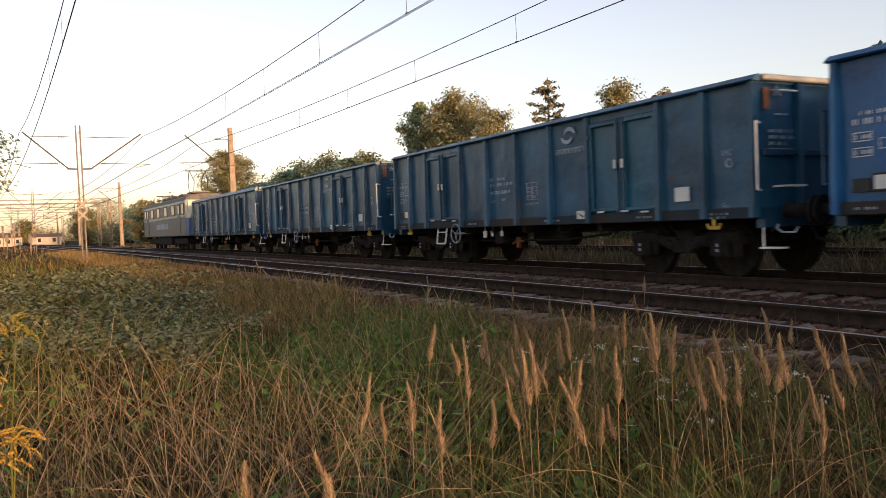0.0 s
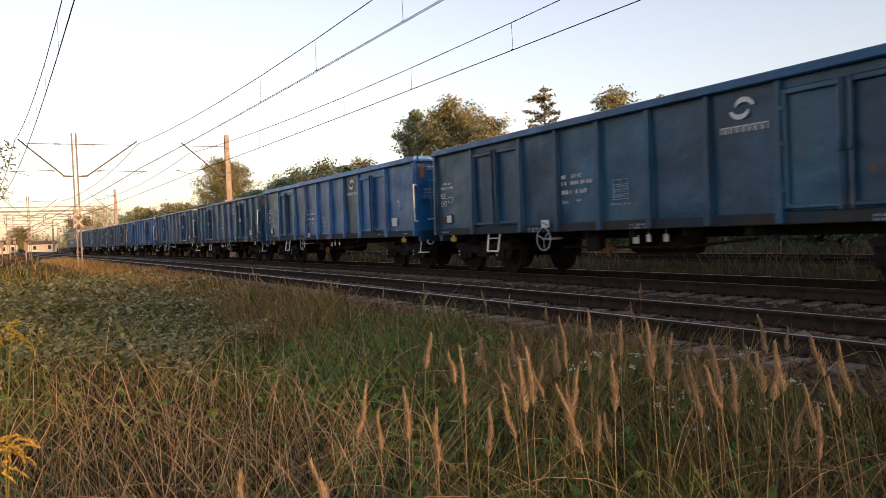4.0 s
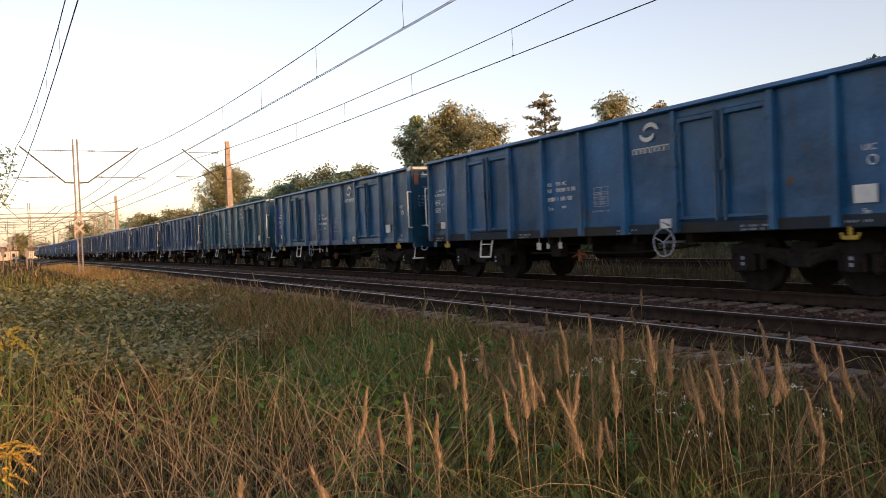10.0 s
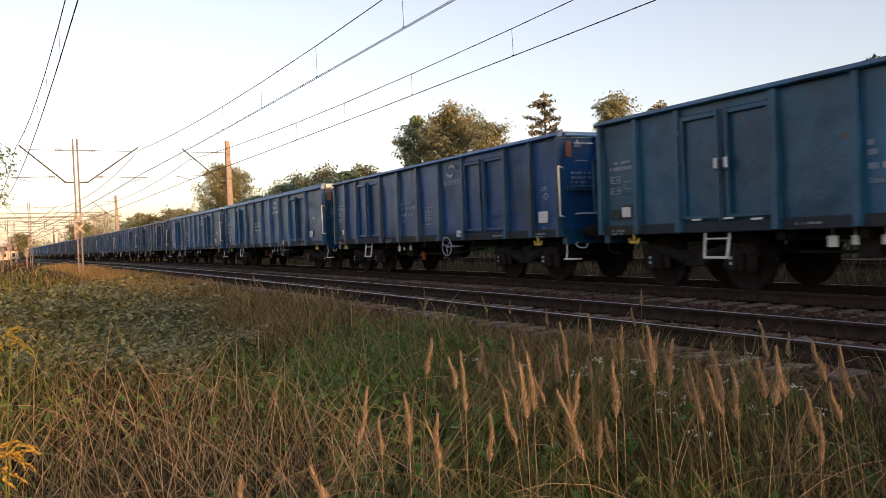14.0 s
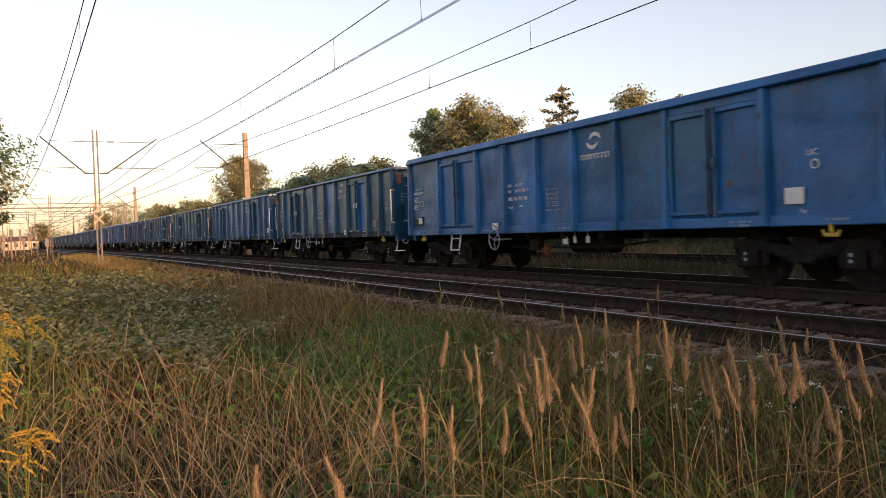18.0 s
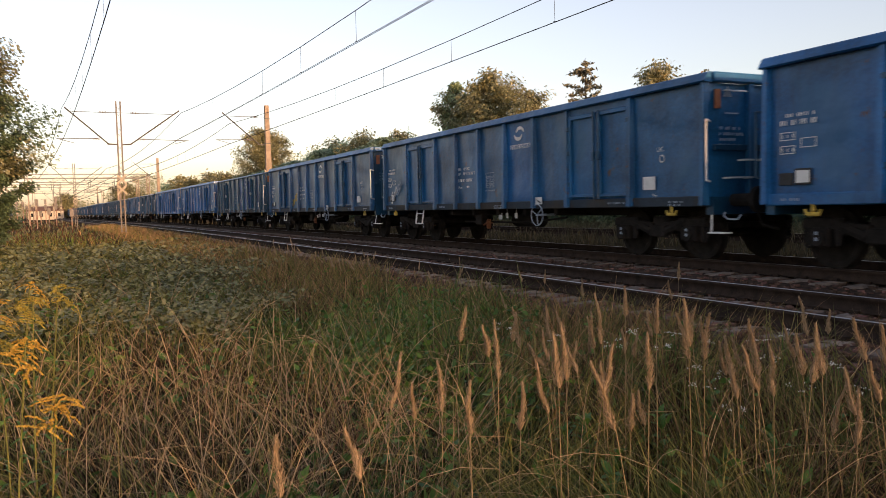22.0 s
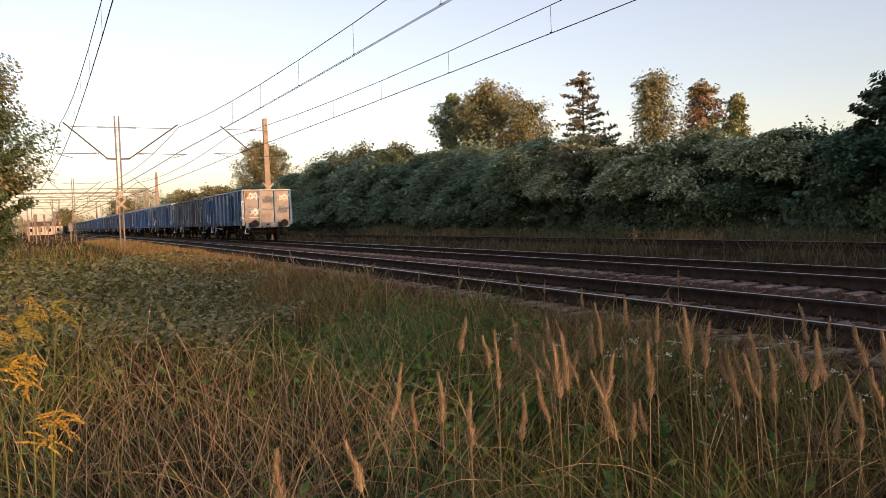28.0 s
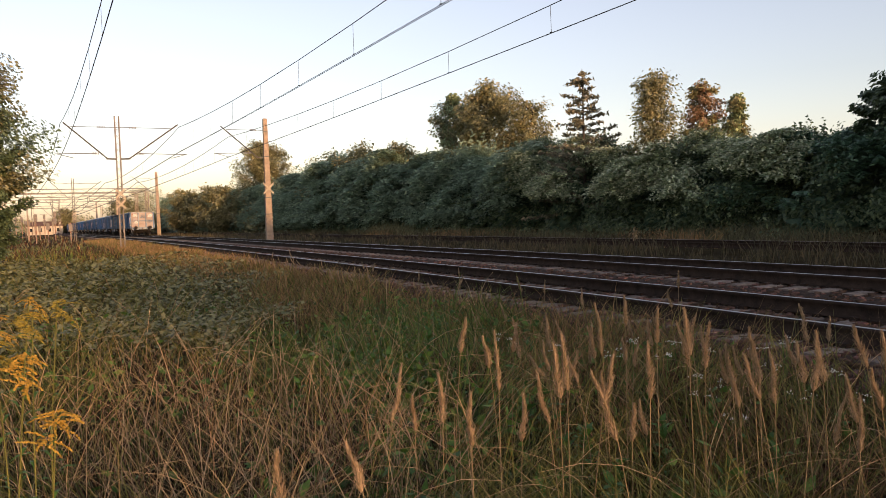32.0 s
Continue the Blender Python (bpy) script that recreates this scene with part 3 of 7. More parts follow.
        path_rod(bm, [(cx, half - 0.02, 2.38), (cx + end * 0.06, half + 0.13, 2.40), (cx + end * 0.06, half + 0.13, 1.40), (cx, half - 0.02, 1.38)], 0.018)
        part("corner_handrail", bm, M_WHITE, w, "white-painted handrail")
        if end < 0:
            bm = bmesh.new()
            box(bm, cx - 0.34, cx + 0.02, half - 0.16, half + 0.03, 0.505, 0.53, 0.005)
            rod(bm, (cx - 0.02, half - 0.02, 0.52), (cx + 0.06, half - 0.12, FLOOR - 0.05), 0.014)
            part("corner_step", bm, M_WHITE, w, "white-edged shunter's step")
            bm = bmesh.new()
            path_rod(bm, [(cx - 0.1, half - 0.25, FLOOR - 0.1), (cx - 0.12, half - 0.2, 0.80), (cx - 0.22, half - 0.2, 0.74), (cx - 0.42, half - 0.2, 0.74), (cx - 0.47, half - 0.22, 0.82)], 0.014)
            part("coupler_handle", bm, M_WHITE2, w, "bent pale coupler's handle")
            for z, y0 in (((1.42, 0.55), (1.72, 0.2)) if L > 14 else ((1.42, 0.55),)):
                bm = bmesh.new()
                box(bm, cx - 0.16, cx - 0.13, y0, y0 + 0.55, z, z + 0.03, 0.005)
                for y1 in (y0 + 0.02, y0 + 0.5):
                    box(bm, cx - 0.16, cx + 0.02, y1, y1 + 0.03, z, z + 0.03)
                part("end_step", bm, M_WHITE, w, "white step on the end wall")
            bm = bmesh.new()
            path_rod(bm, [(cx + 0.02, 0.65, h1 - 0.12), (cx - 0.1, 0.65, h1 - 0.14), (cx - 0.1, 1.05, h1 - 0.14), (cx + 0.02, 1.05, h1 - 0.12)], 0.014)
            part("grab_bar", bm, M_WHITE, w, "white grab bar on the end wall")
        bm = bmesh.new()
        hx = end * (L / 2 - 0.85)
        box(bm, hx - 0.025, hx + 0.025, half + 0.0, half + 0.05, 0.86, 1.0, 0.01)
        box(bm, hx - 0.11, hx + 0.11, half + 0.0, half + 0.05, 0.80, 0.86, 0.015)
        for q in (-1, 1):
            rod(bm, (hx + q * 0.10, half + 0.03, 0.82), (hx + q * 0.13, half + 0.03, 0.90), 0.02, 5)
        part("tow_hook", bm, M_YELLOW, w, "yellow-painted towing hook")
    # underframe
    bm = bmesh.new()
    for y in (-0.35, 0.35):
        box(bm, -L / 2 + 0.1, L / 2 - 0.1, y - 0.07, y + 0.07, 0.78, FLOOR, 0.01)
    box(bm, -L / 2 + 0.05, L / 2 - 0.05, -1.36, 1.36, FLOOR + 0.02, FLOOR + 0.09)
    part("underframe", bm, M_UNDER, w, "grimy black underframe")
    for x in (-2.6, -1.3, 0, 1.3, 2.6):
        bm = bmesh.new()
        box(bm, x - 0.06, x + 0.06, -1.3, 1.3, 0.82, FLOOR + 0.015)
        part("crossbeam", bm, M_UNDER, w)
    bm = bmesh.new()
    rod(bm, (-0.9, 0.55, 0.68), (-0.1, 0.55, 0.68), 0.19, 14)
    rod(bm, (0.8, -0.3, 0.66), (1.6, -0.3, 0.66), 0.22, 14)
    path_rod(bm, [(-2.4, 0.85, 0.75), (-0.9, 0.9, 0.62), (2.6, 0.85, 0.62)], 0.025)
    box(bm, 1.2, 1.55, 0.9, 1.1, 0.55, 0.85, 0.02)
    part("brake_gear", bm, M_UNDER, w, "grimy brake cylinder, tank and rods")
    for s in (-1, 1):
        x = s * kind["pivot"]
        b = share("bogie", ME_BOGIE, w, pose(x, 0, 0), "grimy two-axle bogie")
        for dx in (-0.9, 0.9):
            share("wheelset", ME_WHEELSET, b, pose(dx, 0, 0.46), "steel wheels on an axle")
        bm = bmesh.new()
        for dx in (-0.9, 0.9):
            for dz in (0.43, 0.52):
                box(bm, dx - 0.02, dx + 0.025, 1.205, 1.21, dz, dz + 0.05)
        tagged(part("axlebox_chalk", bm, M_WHITE2, b, "white chalked marks"), kind="stuff")
    # stirrup ladder and handbrake wheel on the near side
    bm = bmesh.new()
    sx = at(2.7)
    path_rod(bm, [(sx + 0.25, half - 0.04, 1.02), (sx + 0.23, half + 0.03, 0.56), (sx - 0.23, half + 0.03, 0.56), (sx - 0.25, half - 0.04, 1.02)], 0.021)
    rod(bm, (sx + 0.24, half - 0.0, 0.86), (sx - 0.24, half - 0.0, 0.86), 0.014)
    part("stirrup_step", bm, M_WHITE, w, "white-painted stirrup step")
    bm = bmesh.new()
    ring(bm, (0, half + 0.08, 0.82), 0.24, "y", 0.012, 22, 5)
    for k in range(3):
        a = 0.4 + k * 2.0944
        rod(bm, (0, half + 0.08, 0.82), (0.24 * math.cos(a), half + 0.08, 0.82 + 0.24 * math.sin(a)), 0.009)
    rod(bm, (0, half - 0.4, 0.82), (0, half + 0.1, 0.82), 0.025)
    part("brake_wheel", bm, M_WHITE2, w, "pale handbrake wheel")
    bm = bmesh.new()
    rx = at(5.75 if L < 14 else 6.3)
    box(bm, rx - 0.05, rx + 0.05, 0.95, 1.05, 0.44, 0.70, 0.02)
    path_rod(bm, [(rx - 0.2, 1.0, 0.60), (rx, 1.04, 0.62), (rx + 0.24, 1.02, 0.54)], 0.022)
    part("brake_hanger", bm, M_ORANGE_RUST, w, "bright rusty brake hanger")
    for k, (du, ww) in enumerate(((0.0, 0.16), (0.36, 0.10), (0.78, 0.12))):
        bm = bmesh.new()
        px = at((4.5 if L < 14 else 7.2) + du)
        box(bm, px - ww, px, half - 0.2, half - 0.19, 0.70 + 0.03 * (k > 0), 0.86, 0.003)
        rod(bm, (px - ww / 2, half - 0.2, 0.85), (px - ww / 2, half - 0.2, FLOOR + 0.01), 0.008, 4)
        part("brake_plate", bm, M_WHITE, w, "small hanging white brake plate")
    return w


PANELS = {    # repainted panels and door leaves of single wagons, by metres from the front
    3: {7.0: "teal", 8.3: "teal", 11.3: "teal", 12.3: "dull"},
    4: {2.5: "bright", 3.4: "bright", 4.5: "blue", 7.0: "blue", 8.3: "navy", 10.3: "bright"},
    5: {4.5: "navy", 7.0: "navy", 8.3: "blue", 10.3: "navy"},
    13: {4.5: "navy", 9.4: "blue", 10.3: "blue"},
    22: {1.5: "blue", 7.0: "bright", 10.3: "bright"},
    25: {7.0: "navy", 8.3: "navy", 9.4: "navy", 11.3: "navy"},
    6: {0.9: "teal", 2.4: "dull", 3.5: "dull", 9.9: "dull"},
}
EARLY = (17, 23, 24, 26, 27)      # emblem one panel farther from the second door
PALE_RIM = (2, 4, 9, 13, 17, 22, 23, 28, 29, 30, 31)   # end rail worn to pale metal
FRONT_RAIL = (4, 14, 22, 30)      # white handrail at the front corner too


def dress(w, kind, colour, mark, seed, wheel, graffiti=()):
    """Paint and the markings of one wagon."""
    L, y = kind["L"], 1.44
    at = lambda u: L / 2 - u
    r = random.Random(seed)
    long_ = L > 14
    base_paint = "dull" if colour == "patched" else colour
    other = {"blue": "bright", "bright": "blue", "navy": "blue", "dull": "teal", "teal": "dull", "sea": "teal", "brown": "brown", "dark": "dull"}[base_paint]
    spots = PANELS.get(seed, {})
    for o in w.children_recursive:
        base = o.name.split(".")[0]
        if base == "brake_wheel":
            o.matrix_basis = pose(at(wheel), 0, 0)
        if base == "corner_handrail" and o.data.vertices[0].co.x > 0 and seed not in FRONT_RAIL:
            o.material_slots[0].link = "OBJECT"
            o.material_slots[0].material = PAINTS["dark"]
        if base == "end_rail" and seed not in PALE_RIM:
            o.material_slots[0].link = "OBJECT"
            o.material_slots[0].material = PAINTS[base_paint]
        if base not in ("side_panel", "door", "post", "top_rail", "side_sill", "end_panel", "end_post", "headstock", "door_bolt", "door_lintel"):
            continue
        coat = base_paint
        mean = sum((v.co for v in o.data.vertices), Vector()) / len(o.data.vertices)
        if base in ("side_panel", "door"):
            near = [spots[u] for u in spots if abs(at(u) - mean.x) < 0.42]
            coat = near[0] if near else other if r.random() < 0.10 else coat
        elif base in ("end_panel", "end_post") and seed % 3:
            coat = "dark" if colour in ("blue", "bright", "navy") else "dull"
        elif base in ("door_bolt", "headstock") or (base == "post" and colour == "navy"):
            coat = "dark"
        elif base == "side_sill" and (colour in ("brown", "blue", "patched", "dull", "dark", "teal") or seed % 3 == 0):
            coat = "grime"
        elif base == "post" and colour == "brown":
            coat = "dull"
        o.material_slots[0].link = "OBJECT"
        o.material_slots[0].material = PAINTS[coat]
    ink = M_WHITE2 if mark < 2 else M_WHITE
    # number block, load table, sheets in their holders
    nx = at(5.42 if long_ else 5.28)
    bm = bmesh.new()
    bars(bm, nx, 2.02, [0.13], y - 0.015, seed, 0.075)
    bars(bm, nx, 1.89, [0.13], y - 0.015, seed + 9, 0.075)
    bars(bm, nx - 0.30, 1.89, [0.62], y - 0.015, seed + 10, 0.075)
    bars(bm, nx, 1.71, [0.36], y - 0.015, seed + 11, 0.08)
    bars(bm, nx - 0.44, 1.71, [0.34], y - 0.015, seed + 12, 0.08)
    bars(bm, nx - 0.48, 1.55, [0.12], y - 0.015, seed + 13, 0.05)
    tagged(part("number_block", bm, ink, w, "stencilled number rows"), kind="stuff")
    lettering((("RIV MC", 0.30, 0.0), ("Eaos", 0.0, 0.49)), w, nx, 2.02, 0.075, y - 0.012, ink, "stencilled class letters")
    bm = bmesh.new()
    gx = at(6.95 if long_ else 6.75)
    for k in range(5):
        box(bm, gx - 0.42, gx, y - 0.014, y - 0.011, 1.52 + k * 0.09, 1.53 + k * 0.09)
    for k in range(3):
        box(bm, gx - 0.42 + k * 0.2, gx - 0.41 + k * 0.2, y - 0.013, y - 0.010, 1.52, 1.89)
    for k in range(3):
        bars(bm, gx - 0.04, 1.56 + k * 0.09, [0.34], y - 0.014, seed + 1 + k, 0.035)
    bars(bm, gx + 0.05, 1.42, [0.5], y - 0.014, seed + 1, 0.035)
    part("load_table", bm, M_WHITE2, w, "faded stencilled load table")
    bm = bmesh.new()
    fx = at(0.28)
    bars(bm, fx, 2.14, [0.62], y - 0.015, seed + 2, 0.075)
    bars(bm, fx - 0.1, 2.26, [0.5], y - 0.015, seed + 7, 0.05)
    for z in (1.92, 1.72):
        for a, b, c, d in ((0, 0.26, 0, 0.012), (0, 0.26, 0.11, 0.122), (0, 0.012, 0, 0.12), (0.248, 0.26, 0, 0.12)):
            box(bm, fx - b, fx - a, y - 0.014, y - 0.011, z + c, z + d)
        bars(bm, fx - 0.03, z + 0.035, [0.2], y - 0.015, seed + 3, 0.05)
    for a, b, c, d in ((0.36, 0.62, 0, 0.01), (0.36, 0.62, 0.13, 0.14), (0.36, 0.37, 0, 0.14), (0.61, 0.62, 0, 0.14)):
        box(bm, fx - b, fx - a, y - 0.014, y - 0.011, 1.80 + c, 1.80 + d)
    rx = at(L - 1.12 if long_ else L - 0.55)
    ring(bm, (rx - 0.04, y - 0.012, 1.83), 0.062, "y", 0.010, 14, 4)
    tagged(part("stencilled_writing", bm, ink, w, "stencilled markings and boxes near both ends"), kind="stuff")
    lettering((("UIC", 0.0, 0.0), ("Sp", -0.12 if long_ else -0.02, 0.83)), w, rx + 0.10, 1.96, 0.085, y - 0.012, ink, "small stencilled letters")
    bm = bmesh.new()
    for u, n in ((0.3, 0.35), (4.2, 0.4), (7.4, 0.5), (L - 2.6, 0.5), (L - 0.9, 0.35)):
        bars(bm, at(u), 1.03, [n, n * 0.8] if r.random() < 0.5 else [n], y + 0.012, seed + int(u * 3), 0.035, 0.02)
    tagged(part("sill_writing", bm, M_WHITE2, w, "small stencilled marks along the sill"), kind="stuff")
    bm = bmesh.new()
    x = at(L - 1.42 if long_ else (L - 1.5 if colour in ("patched", "teal", "brown", "sea", "dull") else L - 0.62))
    box(bm, x - 0.16, x + 0.16, y - 0.02, y + 0.006, 1.28, 1.52, 0.004)
    part("waybill_sheet", bm, M_PALE_END if colour in ("brown",) or seed in (3, 22) else M_WHITE, w, "paper sheet in a holder")
    bm = bmesh.new()
    x = at(0.66)
    box(bm, x - 0.17, x + 0.12, y - 0.02, y + 0.002, 1.26, 1.50, 0.004)
    box(bm, x + 0.15, x + 0.40, y - 0.02, y + 0.002, 1.26, 1.44, 0.004)
    holder = part("plate_holder", bm, M_BLACKPLATE, w, "black plate holder")
    bm = bmesh.new()
    box(bm, x - 0.14, x + 0.09, y + 0.002, y + 0.006, 1.29, 1.47)
    part("waybill_sheet", bm, M_WHITE, holder, "white paper sheet")
    bm = bmesh.new()
    x = at(wheel + (0.75 if seed in (3, 6, 9) else 0.05) if long_ else kind["doors"][1][0] - 0.25)
    box(bm, x - 0.13, x + 0.13, y + 0.012, y + 0.03, 1.06, 1.22, 0.004)
    plate = part("changeover_plate", bm, M_WHITE, w, "white brake changeover plate")
    bm = bmesh.new()
    rod(bm, (x - 0.09, y + 0.036, 1.10), (x + 0.08, y + 0.036, 1.17), 0.018, 5, 0.008)
    part("changeover_lever", bm, M_BLACKPLATE, plate)
    if not long_ and colour in ("patched", "dull") or seed == 19:
        for a, b in kind["doors"]:    # pale latch covers and chocks on the doors
            bm = bmesh.new()
            c = at((a + b) / 2)
            for d in (-0.10, 0.10):
                box(bm, c + d - 0.028, c + d + 0.028, y + 0.075, y + 0.10, 1.96, 2.12, 0.006)
            for d in (-0.62, -0.10, 0.55):
                box(bm, c + d - 0.09, c + d + 0.09, y + 0.05, y + 0.07, 1.13 + 0.03 * (d > -0.2), 1.16 + 0.03 * (d > -0.2))
            part("door_latch", bm, M_WHITE, w, "pale latch covers on the doors")
    if mark:
        bm = bmesh.new()
        lx = at(kind["doors"][1][0] - (1.98 if seed in EARLY else 0.66) if long_ else kind["doors"][1][0] - 0.62)
        logo_mesh(bm, lx, 2.40 if seed == 28 else 2.78, y - 0.012)
        emblem = part("operator_emblem", bm, M_WHITE2 if mark < 2 else M_YELLOW if seed == 25 else M_WHITE, w, "swirl emblem")
        bm = bmesh.new()
        name_bars(bm, lx, 2.40 if seed == 28 else 2.78, y - 0.012)
        tagged(part("name_bars", bm, emblem.data.materials[0], w, "row of letter-sized bars"), kind="stuff")
    # rear end markings
    bm = bmesh.new()
    q = pose(-L / 2 - 0.012, 0, 0, 0, 0, 90)
    bars(bm, 1.15, 2.25, [0.5, 0.55, 0.35, 0.5], 0.0, seed + 6, 0.05)
    box(bm, 0.72, 1.02, -0.001, 0.003, 2.52, 2.54)
    bmesh.ops.transform(bm, matrix=q, verts=bm.verts)
    tagged(part("end_writing", bm, M_WHITE2, w, "small stencilled end markings"), kind="stuff")
    if seed % 4:
        for k, mm in enumerate((M_HAZARD, M_WHITE2)):
            bm = bmesh.new()
            if k:
                v = [bm.verts.new((-L / 2 - 0.03, 0.98 + a, 2.80 + b)) for a, b in ((-0.10, 0), (0.10, 0), (0, 0.18))]
                bm.faces.new(v)
                bmesh.ops.extrude_face_region(bm, geom=bm.faces[:])
            else:
                box(bm, -L / 2 - 0.035, -L / 2 - 0.012, 1.14, 1.27, 2.60, 2.92, 0.004)
            part("warning_plate", bm, mm, w, "small orange warning plate" if not k else "small pale warning triangle")
    for g, u in enumerate(graffiti):
        bm = bmesh.new()
        x0 = at(u)
        pts = []
        for i in range(90):
            v = i / 89
            pts.append((x0 - v * 0.85 + 0.07 * math.sin(i * 0.62 + 1.1 * math.sin(i * 0.13)), y + 0.002, 1.32 + v * 0.45 + (0.06 + 0.12 * abs(math.sin(i * 0.21 + g))) * math.cos(i * 0.62)))
        path_rod(bm, pts, 0.009, 4)
        part("graffiti_scrawl", bm, M_YELLOW if seed == 26 else M_WHITE2, w, "sprayed scrawl")
    return w


# front of each wagon along the train (metres behind the reference point), type, paint, emblem, handwheel, label
TRAIN = [
    (-50.5, "L", "dull", 0, 5.0), (-34.80, "S", "dull", 1, 4.6), (-20.75, "S", "dull", 1, 3.6), (-6.71, "S", "bright", 2, 4.1), (7.33, "S", "patched", 1, 4.4),
    (21.37, "S", "patched", 1, 7.2), (35.41, "L", "bright", 2, 4.8), (51.15, "L", "dark", 2, 4.8), (66.89, "S", "navy", 2, 4.4), (80.93, "L", "navy", 2, 4.84),
    (96.67, "S", "navy", 2, 5.5), (110.71, "S", "navy", 2, 8.0), (124.75, "S", "teal", 1, 8.6), (138.79, "S", "sea", 2, 4.4), (152.83, "S", "blue", 2, 8.6),
    (166.87, "S", "navy", 2, 5.5), (180.91, "L", "blue", 2, 4.8), (196.65, "L", "blue", 2, 9.6), (212.39, "S", "navy", 1, 8.0), (226.43, "S", "dull", 1, 6.6),
    (240.47, "S", "dull", 1, 4.4), (254.51, "S", "blue", 1, 4.4), (268.55, "S", "patched", 1, 4.4), (282.59, "L", "bright", 2, 4.8), (298.33, "L", "bright", 2, 9.2),
    (314.07, "S", "patched", 1, 7.0), (328.11, "L", "blue", 2, 9.4), (343.85, "L", "blue", 2, 9.4), (359.59, "L", "bright", 2, 4.8), (375.33, "L", "blue", 1, 4.8),
    (391.07, "S", "brown", 0, 4.5), (405.11, "S", "blue", 1, 4.4),
]
LABELS = {
    "dull": "dull grey-blue open freight wagon with faded paint", "bright": "freshly painted bright blue open freight wagon", "blue": "blue steel open freight wagon with dented sides",
    "navy": "deep blue open freight wagon with white markings", "patched": "grey-blue open freight wagon with bright blue repainted patches",
    "teal": "faded teal-green open freight wagon", "sea": "sea-blue open freight wagon with darker repainted panels", "brown": "bare brown rusty open freight wagon with scrawls", "dark": "dark dirty blue open freight wagon",
}
proto = {"S": wagon(SHORT, "freight_wagon"), "L": wagon(LONG, "freight_wagon")}
CARS = []
for i, (u, kind, colour, mark, wheel) in enumerate(TRAIN):
    spare = not any(c[0] is proto[kind] for c in CARS)
    w = proto[kind] if spare else copy_thing(proto[kind], Matrix())
    CARS.append((w, u + (SHORT if kind == "S" else LONG)["L"] / 2))
for (w, mid), (u, kind, colour, mark, wheel), i in zip(CARS, TRAIN, range(99)):
    dress(w, SHORT if kind == "S" else LONG, colour, mark, i, wheel, {26: (4.2,), 27: (0.5,), 30: (4.15, 6.65)}.get(i, ()))
    w["label"] = LABELS[colour]


last, last_kind = CARS[-1][0], SHORT
for o in last.children:
    if o.name.split(".")[0] in ("end_panel", "end_post") and sum(v.co.x for v in o.data.vertices) < 0:
        o.material_slots[0].material = M_PALE_END if o.name.startswith("end_panel") else PAINTS["dull"]
for k, (y0, z0) in enumerate(((0.95, 2.7), (0.05, 2.5), (-0.85, 2.6), (-0.8, 1.9), (0.85, 1.75))):
    bm = bmesh.new()
    path_rod(bm, [(-6.47, y0 + 0.28 * math.sin(i * 1.7 + k) - 0.02 * i, z0 + 0.22 * math.cos(i * 2.3 + k)) for i in range(14)], 0.02, 4)
    part("graffiti_scrawl", bm, PAINTS["dark"] if k % 2 else M_WHITE, last, "sprayed scrawl on the end wall")


def sprayed(x, z, k, h, shape, on=last, fat=0.011, y=1.442, label="white outlined graffiti letter"):
    """One letter sprayed on a wagon's side; shape: strokes in a unit box, read along the train."""
    bm = bmesh.new()
    for stroke in shape:
        path_rod(bm, [(x - a * h * k, y, z + b * h) for a, b in stroke], fat, 5)
    part("graffiti_letter", bm, M_WHITE, on, label)


bow = [(0.2 + 0.72 * math.sin(q * 0.35), 0.5 - 0.5 * math.cos(q * 0.35)) for q in range(10)]
bow_in = [(0.3 + 0.42 * math.sin(q * 0.35), 0.5 - 0.33 * math.cos(q * 0.35)) for q in range(10)]
LETTER_D = [[(0.0, 0.0), (0.0, 1.0), *bow[::-1], (0.0, 0.0)], [(0.3, 0.17), *bow_in, (0.3, 0.17)]]
LETTER_E = [[(0, 0), (0, 1), (0.95, 1), (0.95, 0.8), (0.3, 0.8), (0.3, 0.6), (0.8, 0.6), (0.8, 0.42), (0.3, 0.42), (0.3, 0.2), (1, 0.2), (1, 0), (0, 0)]]
loop = [(0.25 + 0.65 * math.sin(q * 0.39), 0.72 - 0.28 * math.cos(q * 0.39)) for q in range(9)]
LETTER_R = [[(0.28, 0.44), (0.95, 0.0), (0.6, 0.02), (0.25, 0.3), (0.25, 0.0), (0, 0), (0, 1.0), *loop[::-1]], [(0.25, 0.58), (0.25, 0.85), (0.5, 0.82), (0.6, 0.72), (0.5, 0.6), (0.25, 0.58)]]
u1, u2 = SHORT["posts"][1], SHORT["doors"][0][0]
for u, z, k, h, shape in ((u1 + 0.20, 1.26, 0.62, 0.56, LETTER_D), (u1 + 0.50, 1.20, 0.72, 0.43, LETTER_E), (u1 + 0.76, 1.06, 0.78, 0.42, LETTER_E), (u2 + 0.32, 1.16, 0.85, 0.58, LETTER_R)):
    sprayed(SHORT["L"] / 2 - u, z, k, h, shape)


